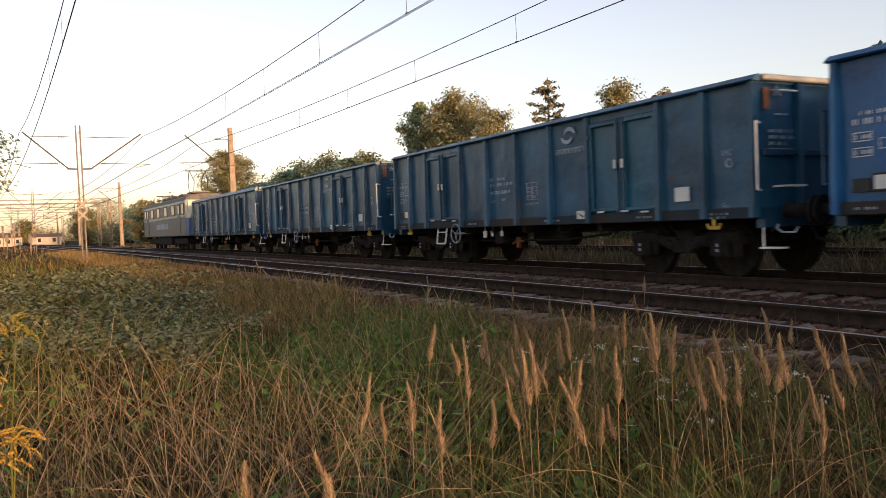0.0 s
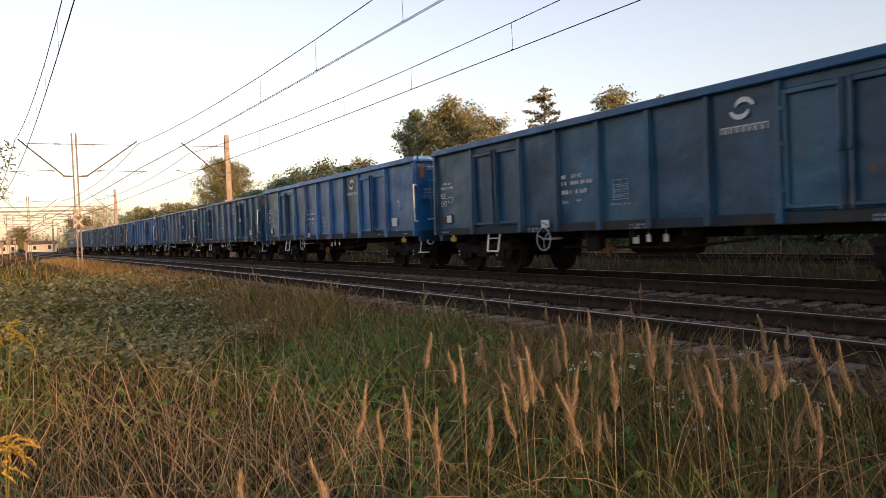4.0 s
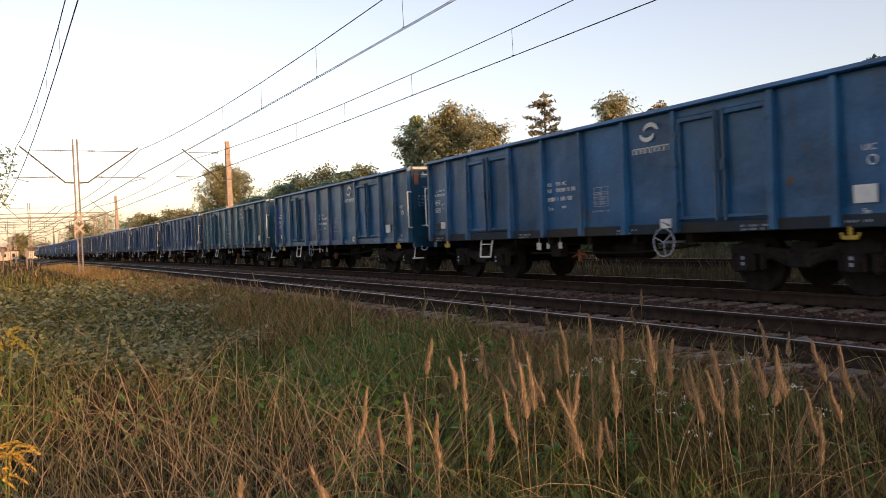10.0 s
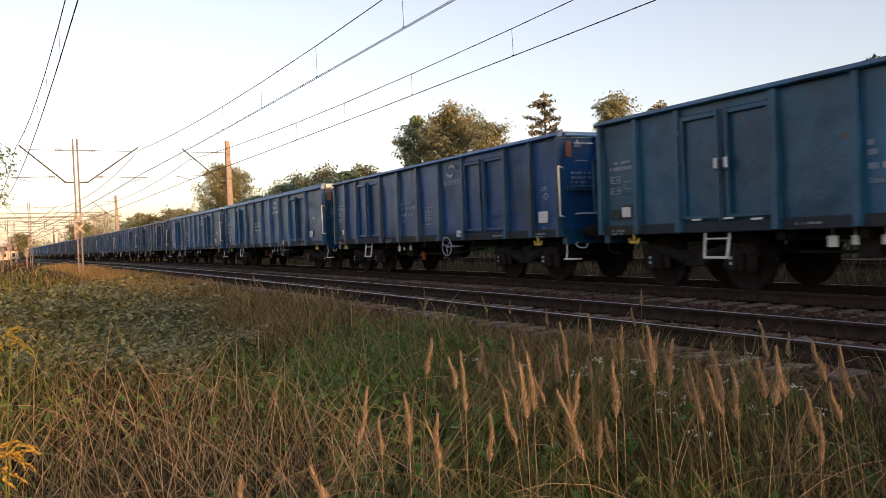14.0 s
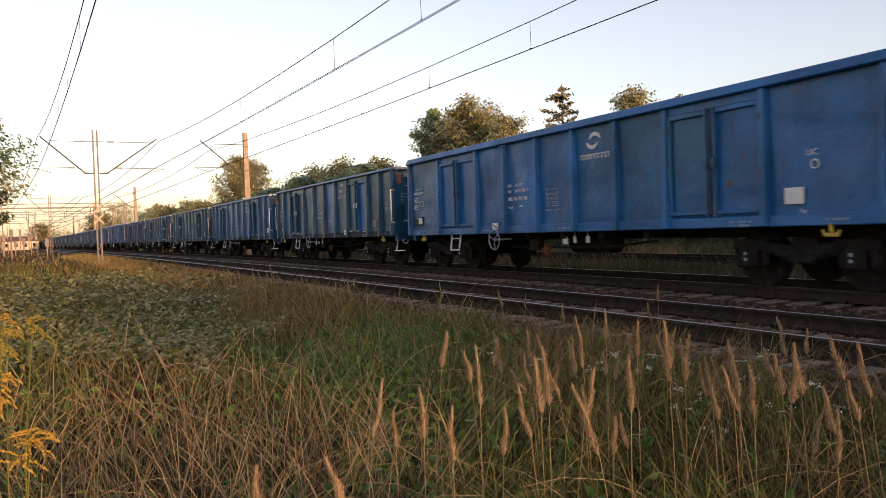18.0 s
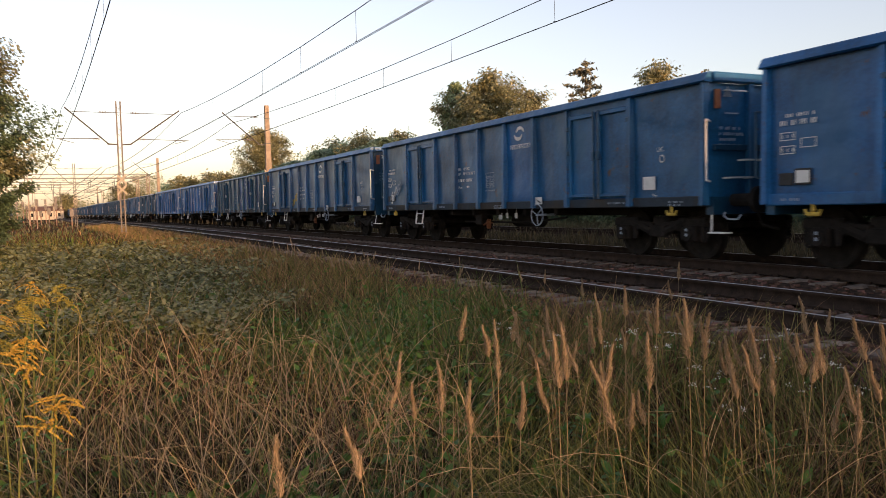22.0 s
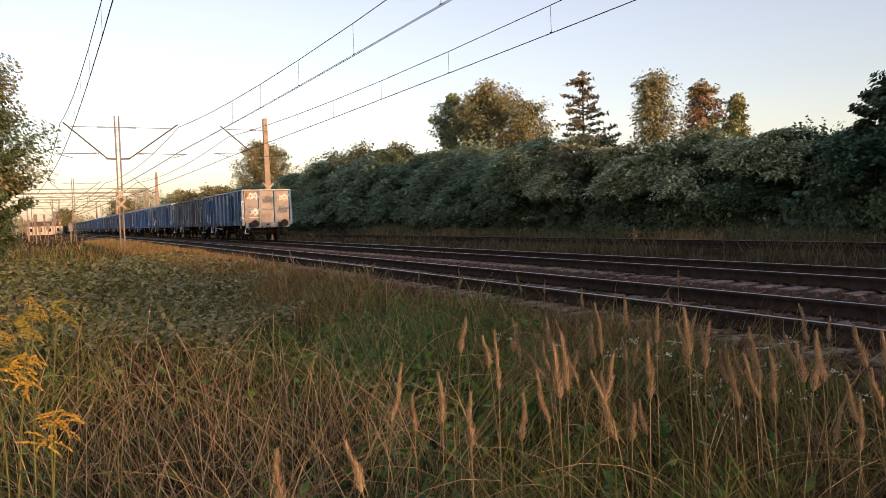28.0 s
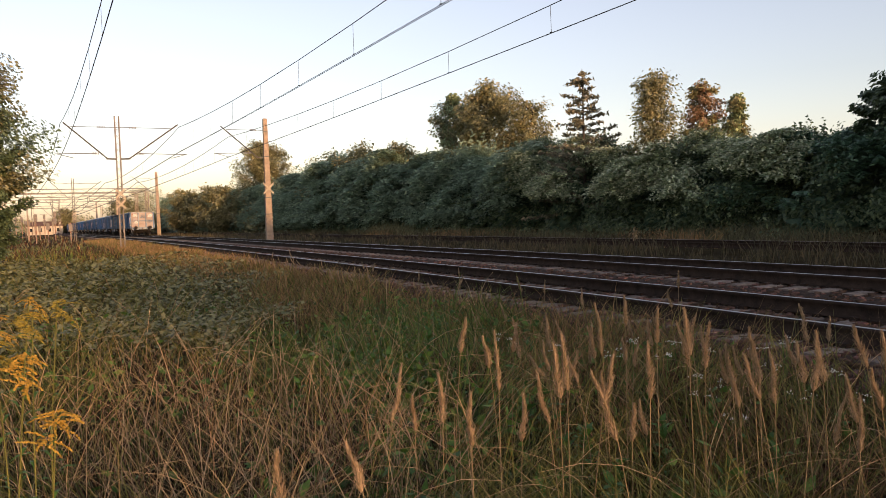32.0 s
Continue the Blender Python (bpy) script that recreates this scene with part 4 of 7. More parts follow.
# a thick tag over the front doors of the wagon before the bare brown one
TAG = [[[(0, 0), (0.1, 1), (0.7, 0.95), (0.75, 0.6), (0.1, 0.5)]], [[(0, 0.8), (0.3, 0), (0.6, 0.7), (0.9, 0.05)]], [[(0.5, 1), (0.45, 0.1), (0.1, 0.15), (0, 0.4)]], [[(0, 1), (0.05, 0.1), (0.6, 0), (0.7, 0.9)]], [[(0, 0.1), (0.5, 0.9), (0.9, 0.1), (0.2, 0.5)]]]
for k, (u, z, h) in enumerate(((1.98, 1.60, 0.36), (2.40, 1.50, 0.30), (2.05, 1.22, 0.30), (2.55, 1.20, 0.30), (3.15, 1.45, 0.38))):
    sprayed(LONG["L"] / 2 - u, z, 0.85, h, TAG[k], CARS[29][0], 0.026, 1.455, "thick white sprayed letter")


def locomotive():
    """An electric locomotive of the same train, cab at both ends."""
    lo = thing("electric_locomotive", Matrix(), "slate and cream electric locomotive with raised pantograph", "locomotive")
    L, hw = 18.1, 1.47
    bm = bmesh.new()
    box(bm, -L / 2 + 0.5, L / 2 - 0.5, -hw, hw, 1.0, 2.25, 0.05)
    part("lower_body", bm, M_LOCO, lo, "slate-grey lower body")
    bm = bmesh.new()
    box(bm, -L / 2 + 0.5, L / 2 - 0.5, -hw + 0.01, hw - 0.01, 2.25, 3.42, 0.05)
    part("upper_body", bm, M_CREAM, lo, "cream upper body")
    for s in (-1, 1):
        x = s * (L / 2 - 0.5)
        for name, paint, note, prof in (
                ("cab_front", M_LOCO_BLUE, "blue lower cab end", ((0, 1.0, 1), (0.42, 1.05, .93), (0.45, 2.2, .93), (0, 2.2, 1))),
                ("cab_head", M_CREAM, "cream upper cab end", ((0, 2.204, 1), (0.45, 2.204, .93), (0.2, 3.35, .9), (0, 3.42, 1)))):
            bm = bmesh.new()
            vs = [bm.verts.new((x + s * dx, y, z)) for dx, z, k in prof for y in (-hw * k, hw * k)]
            for i in range(3):
                bm.faces.new((vs[2 * i], vs[2 * i + 1], vs[2 * i + 3], vs[2 * i + 2]))
            bm.faces.new([vs[i] for i in (0, 2, 4, 6)])
            bm.faces.new([vs[i] for i in (1, 3, 5, 7)])
            part(name, bm, paint, lo, note)
    for s in (-1, 1):
        bm = bmesh.new()
        y = s * (hw - 0.008)
        box(bm, -L / 2 + 0.7, L / 2 - 0.7, y - 0.006, y + 0.006, 2.46, 3.2)
        part("window_band", bm, M_LOCO_BAND, lo, "warm grey band between the side windows")
    for s in (-1, 1):
        x = s * (L / 2 - 0.5)
        for y in (-0.62, 0.62):
            bm = bmesh.new()
            vs = [bm.verts.new((x + s * dx, yy, z)) for dx, z in ((0.42, 2.42), (0.27, 3.12)) for yy in (y - 0.48, y + 0.48)]
            bm.faces.new((vs[0], vs[1], vs[3], vs[2]))
            part("cab_window", bm, M_GLASS, lo, "large cab windscreen").visible_shadow = False
        for y in (-0.9, 0.9):
            bm = bmesh.new()
            rod(bm, (x + s * 0.43, y, 1.75), (x + s * 0.5, y, 1.75), 0.13, 12)
            part("headlight", bm, M_CREAM, lo)
            bm = bmesh.new()
            rod(bm, (x + s * 0.3, y, 1.05), (x + s * 0.9, y, 1.05), 0.11, 10)
            rod(bm, (x + s * 0.88, y, 1.05), (x + s * 0.93, y, 1.05), 0.24, 14)
            part("buffer", bm, M_UNDER, lo)
    for y in (hw - 0.005, -hw + 0.005):
        for k, x in enumerate((-7.6, -4.3, -1.5, 1.5, 4.3, 7.6)):
            bm = bmesh.new()
            half = 0.42 if abs(x) > 7 else 0.55
            box(bm, x - half, x + half, y - 0.02, y + 0.02, 2.5, 3.15, 0.01)
            pane = part("side_window", bm, M_GLASS, lo)
            bm = bmesh.new()
            for a, b, c, d in ((-half - 0.07, -half, 2.43, 3.22), (half, half + 0.07, 2.43, 3.22), (-half, half, 3.15, 3.22), (-half, half, 2.43, 2.5)):
                box(bm, x + a, x + b, y - 0.02, y + 0.035, c, d)
            part("window_frame", bm, M_LOCO, pane)
        for x in (-6.4, 6.4):
            bm = bmesh.new()
            box(bm, x - 0.36, x + 0.36, y - 0.015, y + 0.03, 1.1, 3.2, 0.01)
            part("cab_door", bm, M_LOCO, lo)
            bm = bmesh.new()
            box(bm, x - 0.25, x + 0.25, y - 0.02, y + 0.035, 2.5, 3.1, 0.01)
            part("door_window", bm, M_GLASS, lo)
        bm = bmesh.new()
        px = 2.6
        for k in range(9):
            box(bm, px - 0.42, px, y - 0.02, y + 0.024, 1.55, 1.95)
            px -= 0.56
        part("operator_bars", bm, M_WHITE2, lo, "row of pale bars in place of the operator's name")
    bm = bmesh.new()
    n = 8
    rows = []
    for x in (-L / 2 + 0.45, L / 2 - 0.45):
        rows.append([bm.verts.new((x, hw * math.cos(math.pi * i / n), 3.36 + 0.46 * math.sin(math.pi * i / n) ** 0.8)) for i in range(n + 1)])
    for i in range(n):
        bm.faces.new((rows[0][i], rows[0][i + 1], rows[1][i + 1], rows[1][i]))
    for r_ in rows:
        bm.faces.new(r_)
    part("roof", bm, M_ROOF, lo, "sooty grey arched roof")
    for x in (-3.2, -0.8, 1.5, 3.4):
        bm = bmesh.new()
        box(bm, x - 0.6, x + 0.6, -0.7, 0.7, 3.75, 4.02, 0.04)
        part("roof_box", bm, M_ROOF, lo)
    for s, z in ((-1, 5.5), (1, 4.35)):
        x = s * 5.9
        bm = bmesh.new()
        box(bm, x - 0.9, x + 0.9, -0.6, 0.6, 3.95, 4.03)
        for y in (-0.45, 0.45):
            k = (z - 4.0) / 2
            path_rod(bm, [(x - 0.7, y, 4.0), (x - 1.0, y, 4.0 + k), (x - 0.05, y * 1.2, z)], 0.03)
            path_rod(bm, [(x + 0.7, y, 4.0), (x + 1.0, y, 4.0 + k), (x + 0.05, y * 1.2, z)], 0.03)
        rod(bm, (x, -0.8, z), (x, 0.8, z), 0.04)
        part("pantograph", bm, M_STEEL, lo, "raised pantograph" if s < 0 else "lowered pantograph")
    for x in (-5.2, 5.2):
        bm = bmesh.new()
        box(bm, x - 2.2, x + 2.2, -1.2, 1.2, 0.45, 0.85, 0.05)
        b = part("bogie", bm, M_UNDER, lo)
        for dx in (-1.75, 0, 1.75):
            share("wheelset", ME_WHEELSET, b, pose(x + dx, 0, 0.52), "steel wheels on an axle")
    bm = bmesh.new()
    box(bm, -2.4, 2.4, -1.3, 1.3, 0.4, 1.0, 0.05)
    part("equipment_box", bm, M_UNDER, lo)
    return lo


CARS.append((locomotive(), -50.5 - 1.3 - 9.5))

# ---- overhead line ----
MAST_GROUP = "overhead line masts"


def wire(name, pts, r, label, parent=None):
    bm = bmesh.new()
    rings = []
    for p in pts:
        q = r * (1 + max(0.0, p[1] - 25) / 55)    # widened with distance so the far spans stay visible
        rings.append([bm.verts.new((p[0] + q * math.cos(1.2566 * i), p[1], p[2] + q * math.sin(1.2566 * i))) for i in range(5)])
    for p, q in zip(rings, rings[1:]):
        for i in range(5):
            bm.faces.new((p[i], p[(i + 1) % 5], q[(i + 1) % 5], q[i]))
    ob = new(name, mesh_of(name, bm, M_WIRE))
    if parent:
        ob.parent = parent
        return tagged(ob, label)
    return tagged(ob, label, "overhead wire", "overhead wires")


def catenary(o, supports, heights, lows, twin=0.0, slant=0.0):
    """Contact wire and a sagging messenger with droppers, from support to support."""
    cw, mw, drops = [], [], []
    for k, (a, b) in enumerate(zip(supports, supports[1:])):
        n = 12
        for i in range(n):
            s = a + (b - a) * i / n
            f = 2 * i / n - 1
            stag = slant * (s - 17) if slant else 0.2 * (1 - 2 * i / n) * (1 if k % 2 else -1)
            g, z_low = i / n, lows[0] if s < 52 else lows[1]
            (c0, h0), (c1, h1) = heights[k], heights[k + 1]
            cw.append(along(s, o + stag, c0 + (c1 - c0) * g))
            mw.append(along(s, o + stag * (1.0 if slant else 0.6), h0 + (h1 - h0) * g - ((h0 + h1) / 2 - z_low) * (1 - f * f)))
            if i % 1 == 0 and 0 < i:
                drops.append((cw[-1].copy(), mw[-1].copy()))
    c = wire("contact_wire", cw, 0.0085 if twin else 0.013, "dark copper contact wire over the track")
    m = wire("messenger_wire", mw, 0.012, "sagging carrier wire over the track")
    for p, q in drops:
        bm = bmesh.new()
        rod(bm, p, q, 0.006, 4)
        rod(bm, p + Vector((0, -0.05, 0)), p + Vector((0, 0.05, 0.02)), 0.017, 5)
        part("dropper", bm, M_WIRE, m)
    if twin:
        wire("contact_wire", [p + Vector((twin, 0, 0.0)) for p in cw], 0.0085, "second contact wire beside the first")


SA = [-76, -12, 52, 116, 180, 244, 308, 372]
SB = [-70, -12, 56, 114, 172, 230, 288, 346]
W1 = [(5.33, 7.0), (5.33, 7.0), (5.87, 7.45), (5.87, 7.4), (5.9, 7.5), (5.9, 7.5), (5.9, 7.5), (5.9, 7.5)]
W2 = [(5.45, 6.8), (5.45, 6.8), (5.87, 7.3), (5.9, 7.3), (5.9, 7.4), (5.9, 7.4), (5.9, 7.4), (5.9, 7.4)]
W3 = [(5.65, 7.0), (5.65, 7.0), (5.65, 7.5), (5.7, 7.4), (5.9, 7.5), (5.9, 7.5), (5.9, 7.5), (5.9, 7.5)]
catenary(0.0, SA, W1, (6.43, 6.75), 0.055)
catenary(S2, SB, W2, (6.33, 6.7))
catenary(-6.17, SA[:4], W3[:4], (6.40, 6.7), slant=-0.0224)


def bracket(bm, m, reach, z_top, z_low, side):
    """A cantilever: diagonal strut, top tie and steady arm, reaching sideways (local y)."""
    rod(bm, m @ Vector((0, side * 0.1, z_low)), m @ Vector((0, side * 0.7, z_low + 0.02)), 0.05)
    rod(bm, m @ Vector((0, side * 0.6, z_low)), m @ Vector((0, side * reach, z_top)), 0.045)
    rod(bm, m @ Vector((0, 0, z_top - 0.25)), m @ Vector((0, side * (reach - 0.4), z_top - 0.25)), 0.02)
    rod(bm, m @ Vector((0, side * 1.2, z_low + 0.35)), m @ Vector((0, side * (reach + 0.5), z_low + 0.3)), 0.022)
    rod(bm, m @ Vector((0, side * (reach + 0.4), z_low + 0.3)), m @ Vector((0, side * (reach - 0.5), z_low + 0.05)), 0.018)


def insulators(m, side, reach, z_top, z_low, parent):
    for z, d in ((z_top - 0.25, 0.7), (z_low + 0.34, 1.1)):
        bm = bmesh.new()
        for k in range(5):
            a = m @ Vector((0, side * (d + k * 0.09), z))
            b = m @ Vector((0, side * (d + k * 0.09 + 0.04), z))
            rod(bm, a, b, 0.07, 8)
        part("insulator", bm, M_INS, parent, "ribbed porcelain insulator")


M_SIGN = mat("sign_plate", (0.30, 0.25, 0.18), (0.42, 0.35, 0.26), 6, 0.7)
M_CHANNEL = mat("mast_paint", (0.13, 0.11, 0.095), (0.24, 0.205, 0.175), 4, 0.8)


def cross_plate(bm, z, half, x):
    for s in (-1, 1):
        for k in (0,):
            v = [bm.verts.new((x, y, zz)) for y, zz in ((-half, z - s * half - 0.08), (half, z + s * half - 0.08), (half, z + s * half + 0.08), (-half, z - s * half + 0.08))]
            w_ = [bm.verts.new((x - 0.02 - 0.004 * s, p.co.y, p.co.z)) for p in v]
            bm.faces.new(v)
            bm.faces.new(w_[::-1])
            for i in range(4):
                bm.faces.new((v[i], v[(i + 1) % 4], w_[(i + 1) % 4], w_[i]))


def lacing_mesh():
    bm = bmesh.new()
    rod(bm, (0, -0.12, 0), (0, 0.12, 0.35), 0.014, 4)
    return mesh_of("lacing_bar", bm, M_STEEL)


ME_LACING = lacing_mesh()


def lattice_mast(s, o, arms, top=8.05, lean=0.0):
    p = along(s, o, -0.5)
    m = thing("lattice_mast", pose(p.x, p.y, p.z, 0, lean, heading(s)), "slender steel lattice mast with brackets on both sides", "mast", MAST_GROUP)
    for y in (-0.12, 0.12):
        bm = bmesh.new()
        box(bm, -0.07, 0.07, y - 0.04, y + 0.04, 0, top + 0.5, 0.01)
        part("channel", bm, M_CHANNEL, m)
    z = 0.3
    while z < top:
        share("lacing_bar", ME_LACING, m, pose(0.05, 0, z))
        share("lacing_bar", ME_LACING, m, pose(-0.05, 0, z, 0, 0, 180))
        z += 0.4
    bm = bmesh.new()
    box(bm, -0.35, 0.35, -0.4, 0.4, -0.3, 0.06, 0.04)
    part("footing", bm, M_CONCRETE, m, "concrete footing")
    I = Matrix()
    for side, reach in arms:
        bm = bmesh.new()
        bracket(bm, I, reach, 8.1, 5.9, side)
        part("cantilever", bm, M_STEEL, m, "steel bracket arm")
        insulators(I, side, reach, 8.1, 5.9, m)
    bm = bmesh.new()
    cross_plate(bm, 3.75, 0.28, -0.2)
    cross_plate(bm, 3.1, 0.28, -0.2)
    part("cross_sign", bm, M_SIGN, m, "pale cross-shaped plates")
    return m


def concrete_mast(s, o, side, reach, top=8.75, cross=True):
    p = along(s, o, -0.45)
    m = thing("concrete_mast", pose(p.x, p.y, p.z, 0, 0, heading(s)), "tapered concrete overhead line post lit by the sun", "mast", MAST_GROUP)
    bm = bmesh.new()
    vs = []
    for z, w, d in ((0, 0.26, 0.2), (top + 0.45, 0.15, 0.13)):
        vs.append([bm.verts.new(q) for q in ((-d, -w, z), (d, -w, z), (d, w, z), (-d, w, z))])
    for i in range(4):
        bm.faces.new((vs[0][i], vs[0][(i + 1) % 4], vs[1][(i + 1) % 4], vs[1][i]))
    bm.faces.new(vs[1])
    bmesh.ops.bevel(bm, geom=bm.edges[:], offset=0.02, segments=1, affect="EDGES")
    part("shaft", bm, M_CONCRETE, m)
    for z in (2.2, 3.4, 6.4, 8.2):
        bm = bmesh.new()
        w = 0.26 - 0.11 * z / 9.2 + 0.015
        box(bm, -w * 0.85, w * 0.85, -w, w, z, z + 0.07)
        part("clamp", bm, M_STEEL, m, "steel clamp band")
    bm = bmesh.new()
    bracket(bm, Matrix(), reach, 8.6, 6.35, side)
    part("cantilever", bm, M_STEEL, m, "steel bracket arm")
    insulators(Matrix(), side, reach, 8.6, 6.35, m)
    if cross:
        bm = bmesh.new()
        cross_plate(bm, 4.1, 0.38, -0.27)
        part("cross_sign", bm, M_SIGN, m, "pale cross-shaped plate")
    return m


lattice_mast(52, -3.8, [(1, 3.0), (-1, 3.6)])
for s in (116, 180, 244):
    lattice_mast(s, -3.9, [(1, 2.7), (-1, 3.5)])
concrete_mast(56.5, S2 + 2.7, 1, 3.2)
for s in (114, 172, 230):
    concrete_mast(s, S2 + 2.7, 1, 3.2, cross=False)
# ---- plants ----
def flat_leaves(centres, size, stretch, tilt, r, way=None):
    """Leaves lying open to the sky: one kite each, tilted a little, pointing at random or along way."""
    n = len(centres)
    a = r.random(n) * 6.283
    u = np.stack([np.cos(a), np.sin(a), np.zeros(n)], 1) if way is None else way + r.normal(size=(n, 3)) * 0.35
    u[:, 2] = r.normal(size=n) * tilt - tilt * 0.8
    u /= np.linalg.norm(u, axis=1)[:, None]
    v = np.stack([-u[:, 1], u[:, 0], r.normal(size=n) * tilt], 1)
    v /= np.linalg.norm(v, axis=1)[:, None]
    k = np.broadcast_to(np.asarray(size), (n,))[:, None]
    u, v = u * k * stretch * 0.5, v * k * 0.5
    return np.stack([centres - u, centres + v - u * 0.15, centres + u, centres - v - u * 0.15], 1).reshape(-1, 3), np.arange(4 * n).reshape(-1, 4)


def quads(centres, size, stretch=1.6, droop=0.3, r=rng, out=None):
    """Leaves: one quad each, turned at random, or hanging outwards along out. size: array or number."""
    n = len(centres)
    a = r.normal(size=(n, 3))
    a[:, 2] = a[:, 2] * 0.5 - droop
    b = r.normal(size=(n, 3))
    if out is not None:
        a = a * 0.42 + out * 0.75 - np.array([0, 0, 0.35])
        b = np.stack([-out[:, 1], out[:, 0], np.zeros(n)], 1) + b * 0.4
    a /= np.linalg.norm(a, axis=1)[:, None]
    b -= (b * a).sum(1)[:, None] * a
    b /= np.linalg.norm(b, axis=1)[:, None]
    s = np.broadcast_to(np.asarray(size), (n,))[:, None]
    a, b = a * s * stretch * 0.5, b * s * 0.5
    V = np.stack([centres - a, centres + b * 0.9, centres + a, centres - b * 0.9], 1).reshape(-1, 3)
    return V, np.arange(4 * n).reshape(-1, 4)


def stuff(name, V, F, material, label, category):
    return tagged(new(name, np_mesh(name, V, F, material)), label, category, kind="stuff")


def leafy_tree(x, y, z, height, radius, material, label, leaves=7000, size=0.17, seed=1, trunk=0.16, low=0.25, shape="round", m2=None, far=False, dense=True, puff=0.72):
    r = np.random.default_rng(seed)
    t = thing("tree", pose(x, y, z), label, "tree", "trees behind the railway")
    bm = bmesh.new()
    top = Vector((r.normal() * 0.2, r.normal() * 0.2, height * 0.93))
    pts = [Vector((0, 0, -0.2)), Vector((r.normal() * 0.1, r.normal() * 0.1, height * 0.35)), Vector((r.normal() * 0.2, r.normal() * 0.2, height * 0.65)), top]
    for i, (a, b) in enumerate(zip(pts, pts[1:])):
        rod(bm, a, b, trunk * (1 - 0.3 * i), 8, trunk * (0.7 - 0.3 * i + 0.02))
    part("trunk", bm, M_BARK, t)
    cl = []
    bm = bmesh.new()
    n = 34 if shape == "round" else 30
    for i in range(n):
        f = low + (1 - low) * (i + r.random()) / n
        ang = i * 2.39996 + r.normal() * 0.3
        if shape == "round":
            rad = radius * math.sqrt(max(0.05, 1 - ((f - 0.58) / 0.46) ** 2)) * (0.65 + 0.45 * r.random())
        elif shape == "tall":
            rad = radius * (1.15 - f) * (0.7 + 0.6 * r.random())
        else:
            rad = radius * (0.6 + 0.5 * r.random()) * (0.5 + 0.6 * f)
        zc = height * f
        k = min(2, int(f * 0.99 / 0.34))
        base = pts[1].lerp(pts[3], max(0, min(1, f - 0.25)))
        tip = Vector((rad * math.cos(ang), rad * math.sin(ang), zc))
        base.z = max(height * 0.2, zc - rad * 0.6)
        if far:
            rod(bm, base, tip, trunk * 0.28, 5, 0.012)
        else:
            lb = bmesh.new()
            rod(lb, base, tip, trunk * 0.28, 5, 0.012)
            part("limb", lb, M_BARK, t)
        for g in (np.linspace(0.45, 1.05, 4) if dense else np.linspace(0.7, 1.08, 3)):
            c = base.lerp(tip, g)
            cl.append((c.x, c.y, c.z, radius * puff * (0.16 + 0.16 * r.random())))
    if far:
        part("branchwork", bm, M_BARK, t)
    cl = np.array(cl)
    pick = r.integers(0, len(cl), leaves)
    d = r.normal(size=(leaves, 3))
    d *= (r.random(leaves) ** 0.45 / np.linalg.norm(d, axis=1))[:, None]
    c = cl[pick, :3] + d * cl[pick, 3:4] * np.array([1.15, 1.15, 0.8])
    out = c * np.array([1.0, 1.0, 0.0]) + r.normal(size=c.shape) * 0.25
    out /= np.linalg.norm(out, axis=1)[:, None]
    V, F = quads(c, size * (0.6 + 0.8 * r.random(leaves)), 1.5, 0.3, r, out)
    if m2 is None:
        crown = new("crown", np_mesh("crown", V, F, material))
        crown.parent = t
    else:
        hot = r.random(len(cl))[pick] < 0.45
        for sel, mm in ((~hot, material), (hot, m2)):
            Vs = V.reshape(-1, 4, 3)[sel].reshape(-1, 3)
            crown = new("crown", np_mesh("crown", Vs, np.arange(len(Vs)).reshape(-1, 4), mm))
            crown.parent = t
    return t


def spruce(x, y, z, height, radius, seed, label):
    r = np.random.default_rng(seed)
    t = thing("spruce", pose(x, y, z), label, "spruce tree", "trees behind the railway")
    bm = bmesh.new()
    rod(bm, (0, 0, -0.2), (0, 0, height), 0.14, 7, 0.015)
    part("trunk", bm, M_BARK, t)
    C, S = [], []
    bm = bmesh.new()
    for k in range(19):
        f = 0.12 + 0.86 * (k + 0.6 * r.random()) / 19
        rad = radius * (1 - f) ** 0.85 + 0.08
        nb = 5
        for j in range(nb):
            a = j * 6.283 / nb + k * 0.7 + r.normal() * 0.2
            rr = rad * (0.6 + 0.6 * r.random())
            fj = min(0.985, f + 0.028 * r.normal())
            tip = Vector((rr * math.cos(a), rr * math.sin(a), height * fj - rr * 0.12 + 0.4 * rr * r.random() + 0.05))
            lb = bmesh.new()
            rod(lb, (0, 0, height * fj), tip, 0.02, 4, 0.006)
            part("limb", lb, M_BARK, t)
            m = int(75 * rr / radius) + 16
            u = r.random(m) ** 0.6
            C.append(np.outer(u, tip) + np.outer(1 - u, (0, 0, height * fj)) + r.normal(size=(m, 3)) * np.array([0.07, 0.07, 0.05]))
    C = np.concatenate(C)
    V, F = quads(C, 0.08 + 0.06 * r.random(len(C)), 2.6, 0.5, r)
    crown = new("crown", np_mesh("crown", V, F, M_SPRUCE))
    crown.parent = t
    return t


def place(az, dist):
    a = np.radians(az)
    return dist * np.sin(a), dist * np.cos(a)


# heights of the bank of shrubs over the rail, by metres along the line
# the unseen stretch behind the camera is raised to shade tracks and meadow
CREST_S = [-120, -20, 3, 12, 16.5, 18.5, 20.5, 24, 28, 34, 40, 52, 57, 64, 74, 85, 92, 105, 128, 148, 175, 210]
CREST_Z = [8.2, 8.2, 6.6, 6.0, 5.2, 4.0, 3.35, 3.35, 3.7, 4.3, 4.75, 5.1, 5.3, 5.7, 6.0, 5.7, 4.8, 4.2, 4.0, 4.2, 4.6, 4.6]
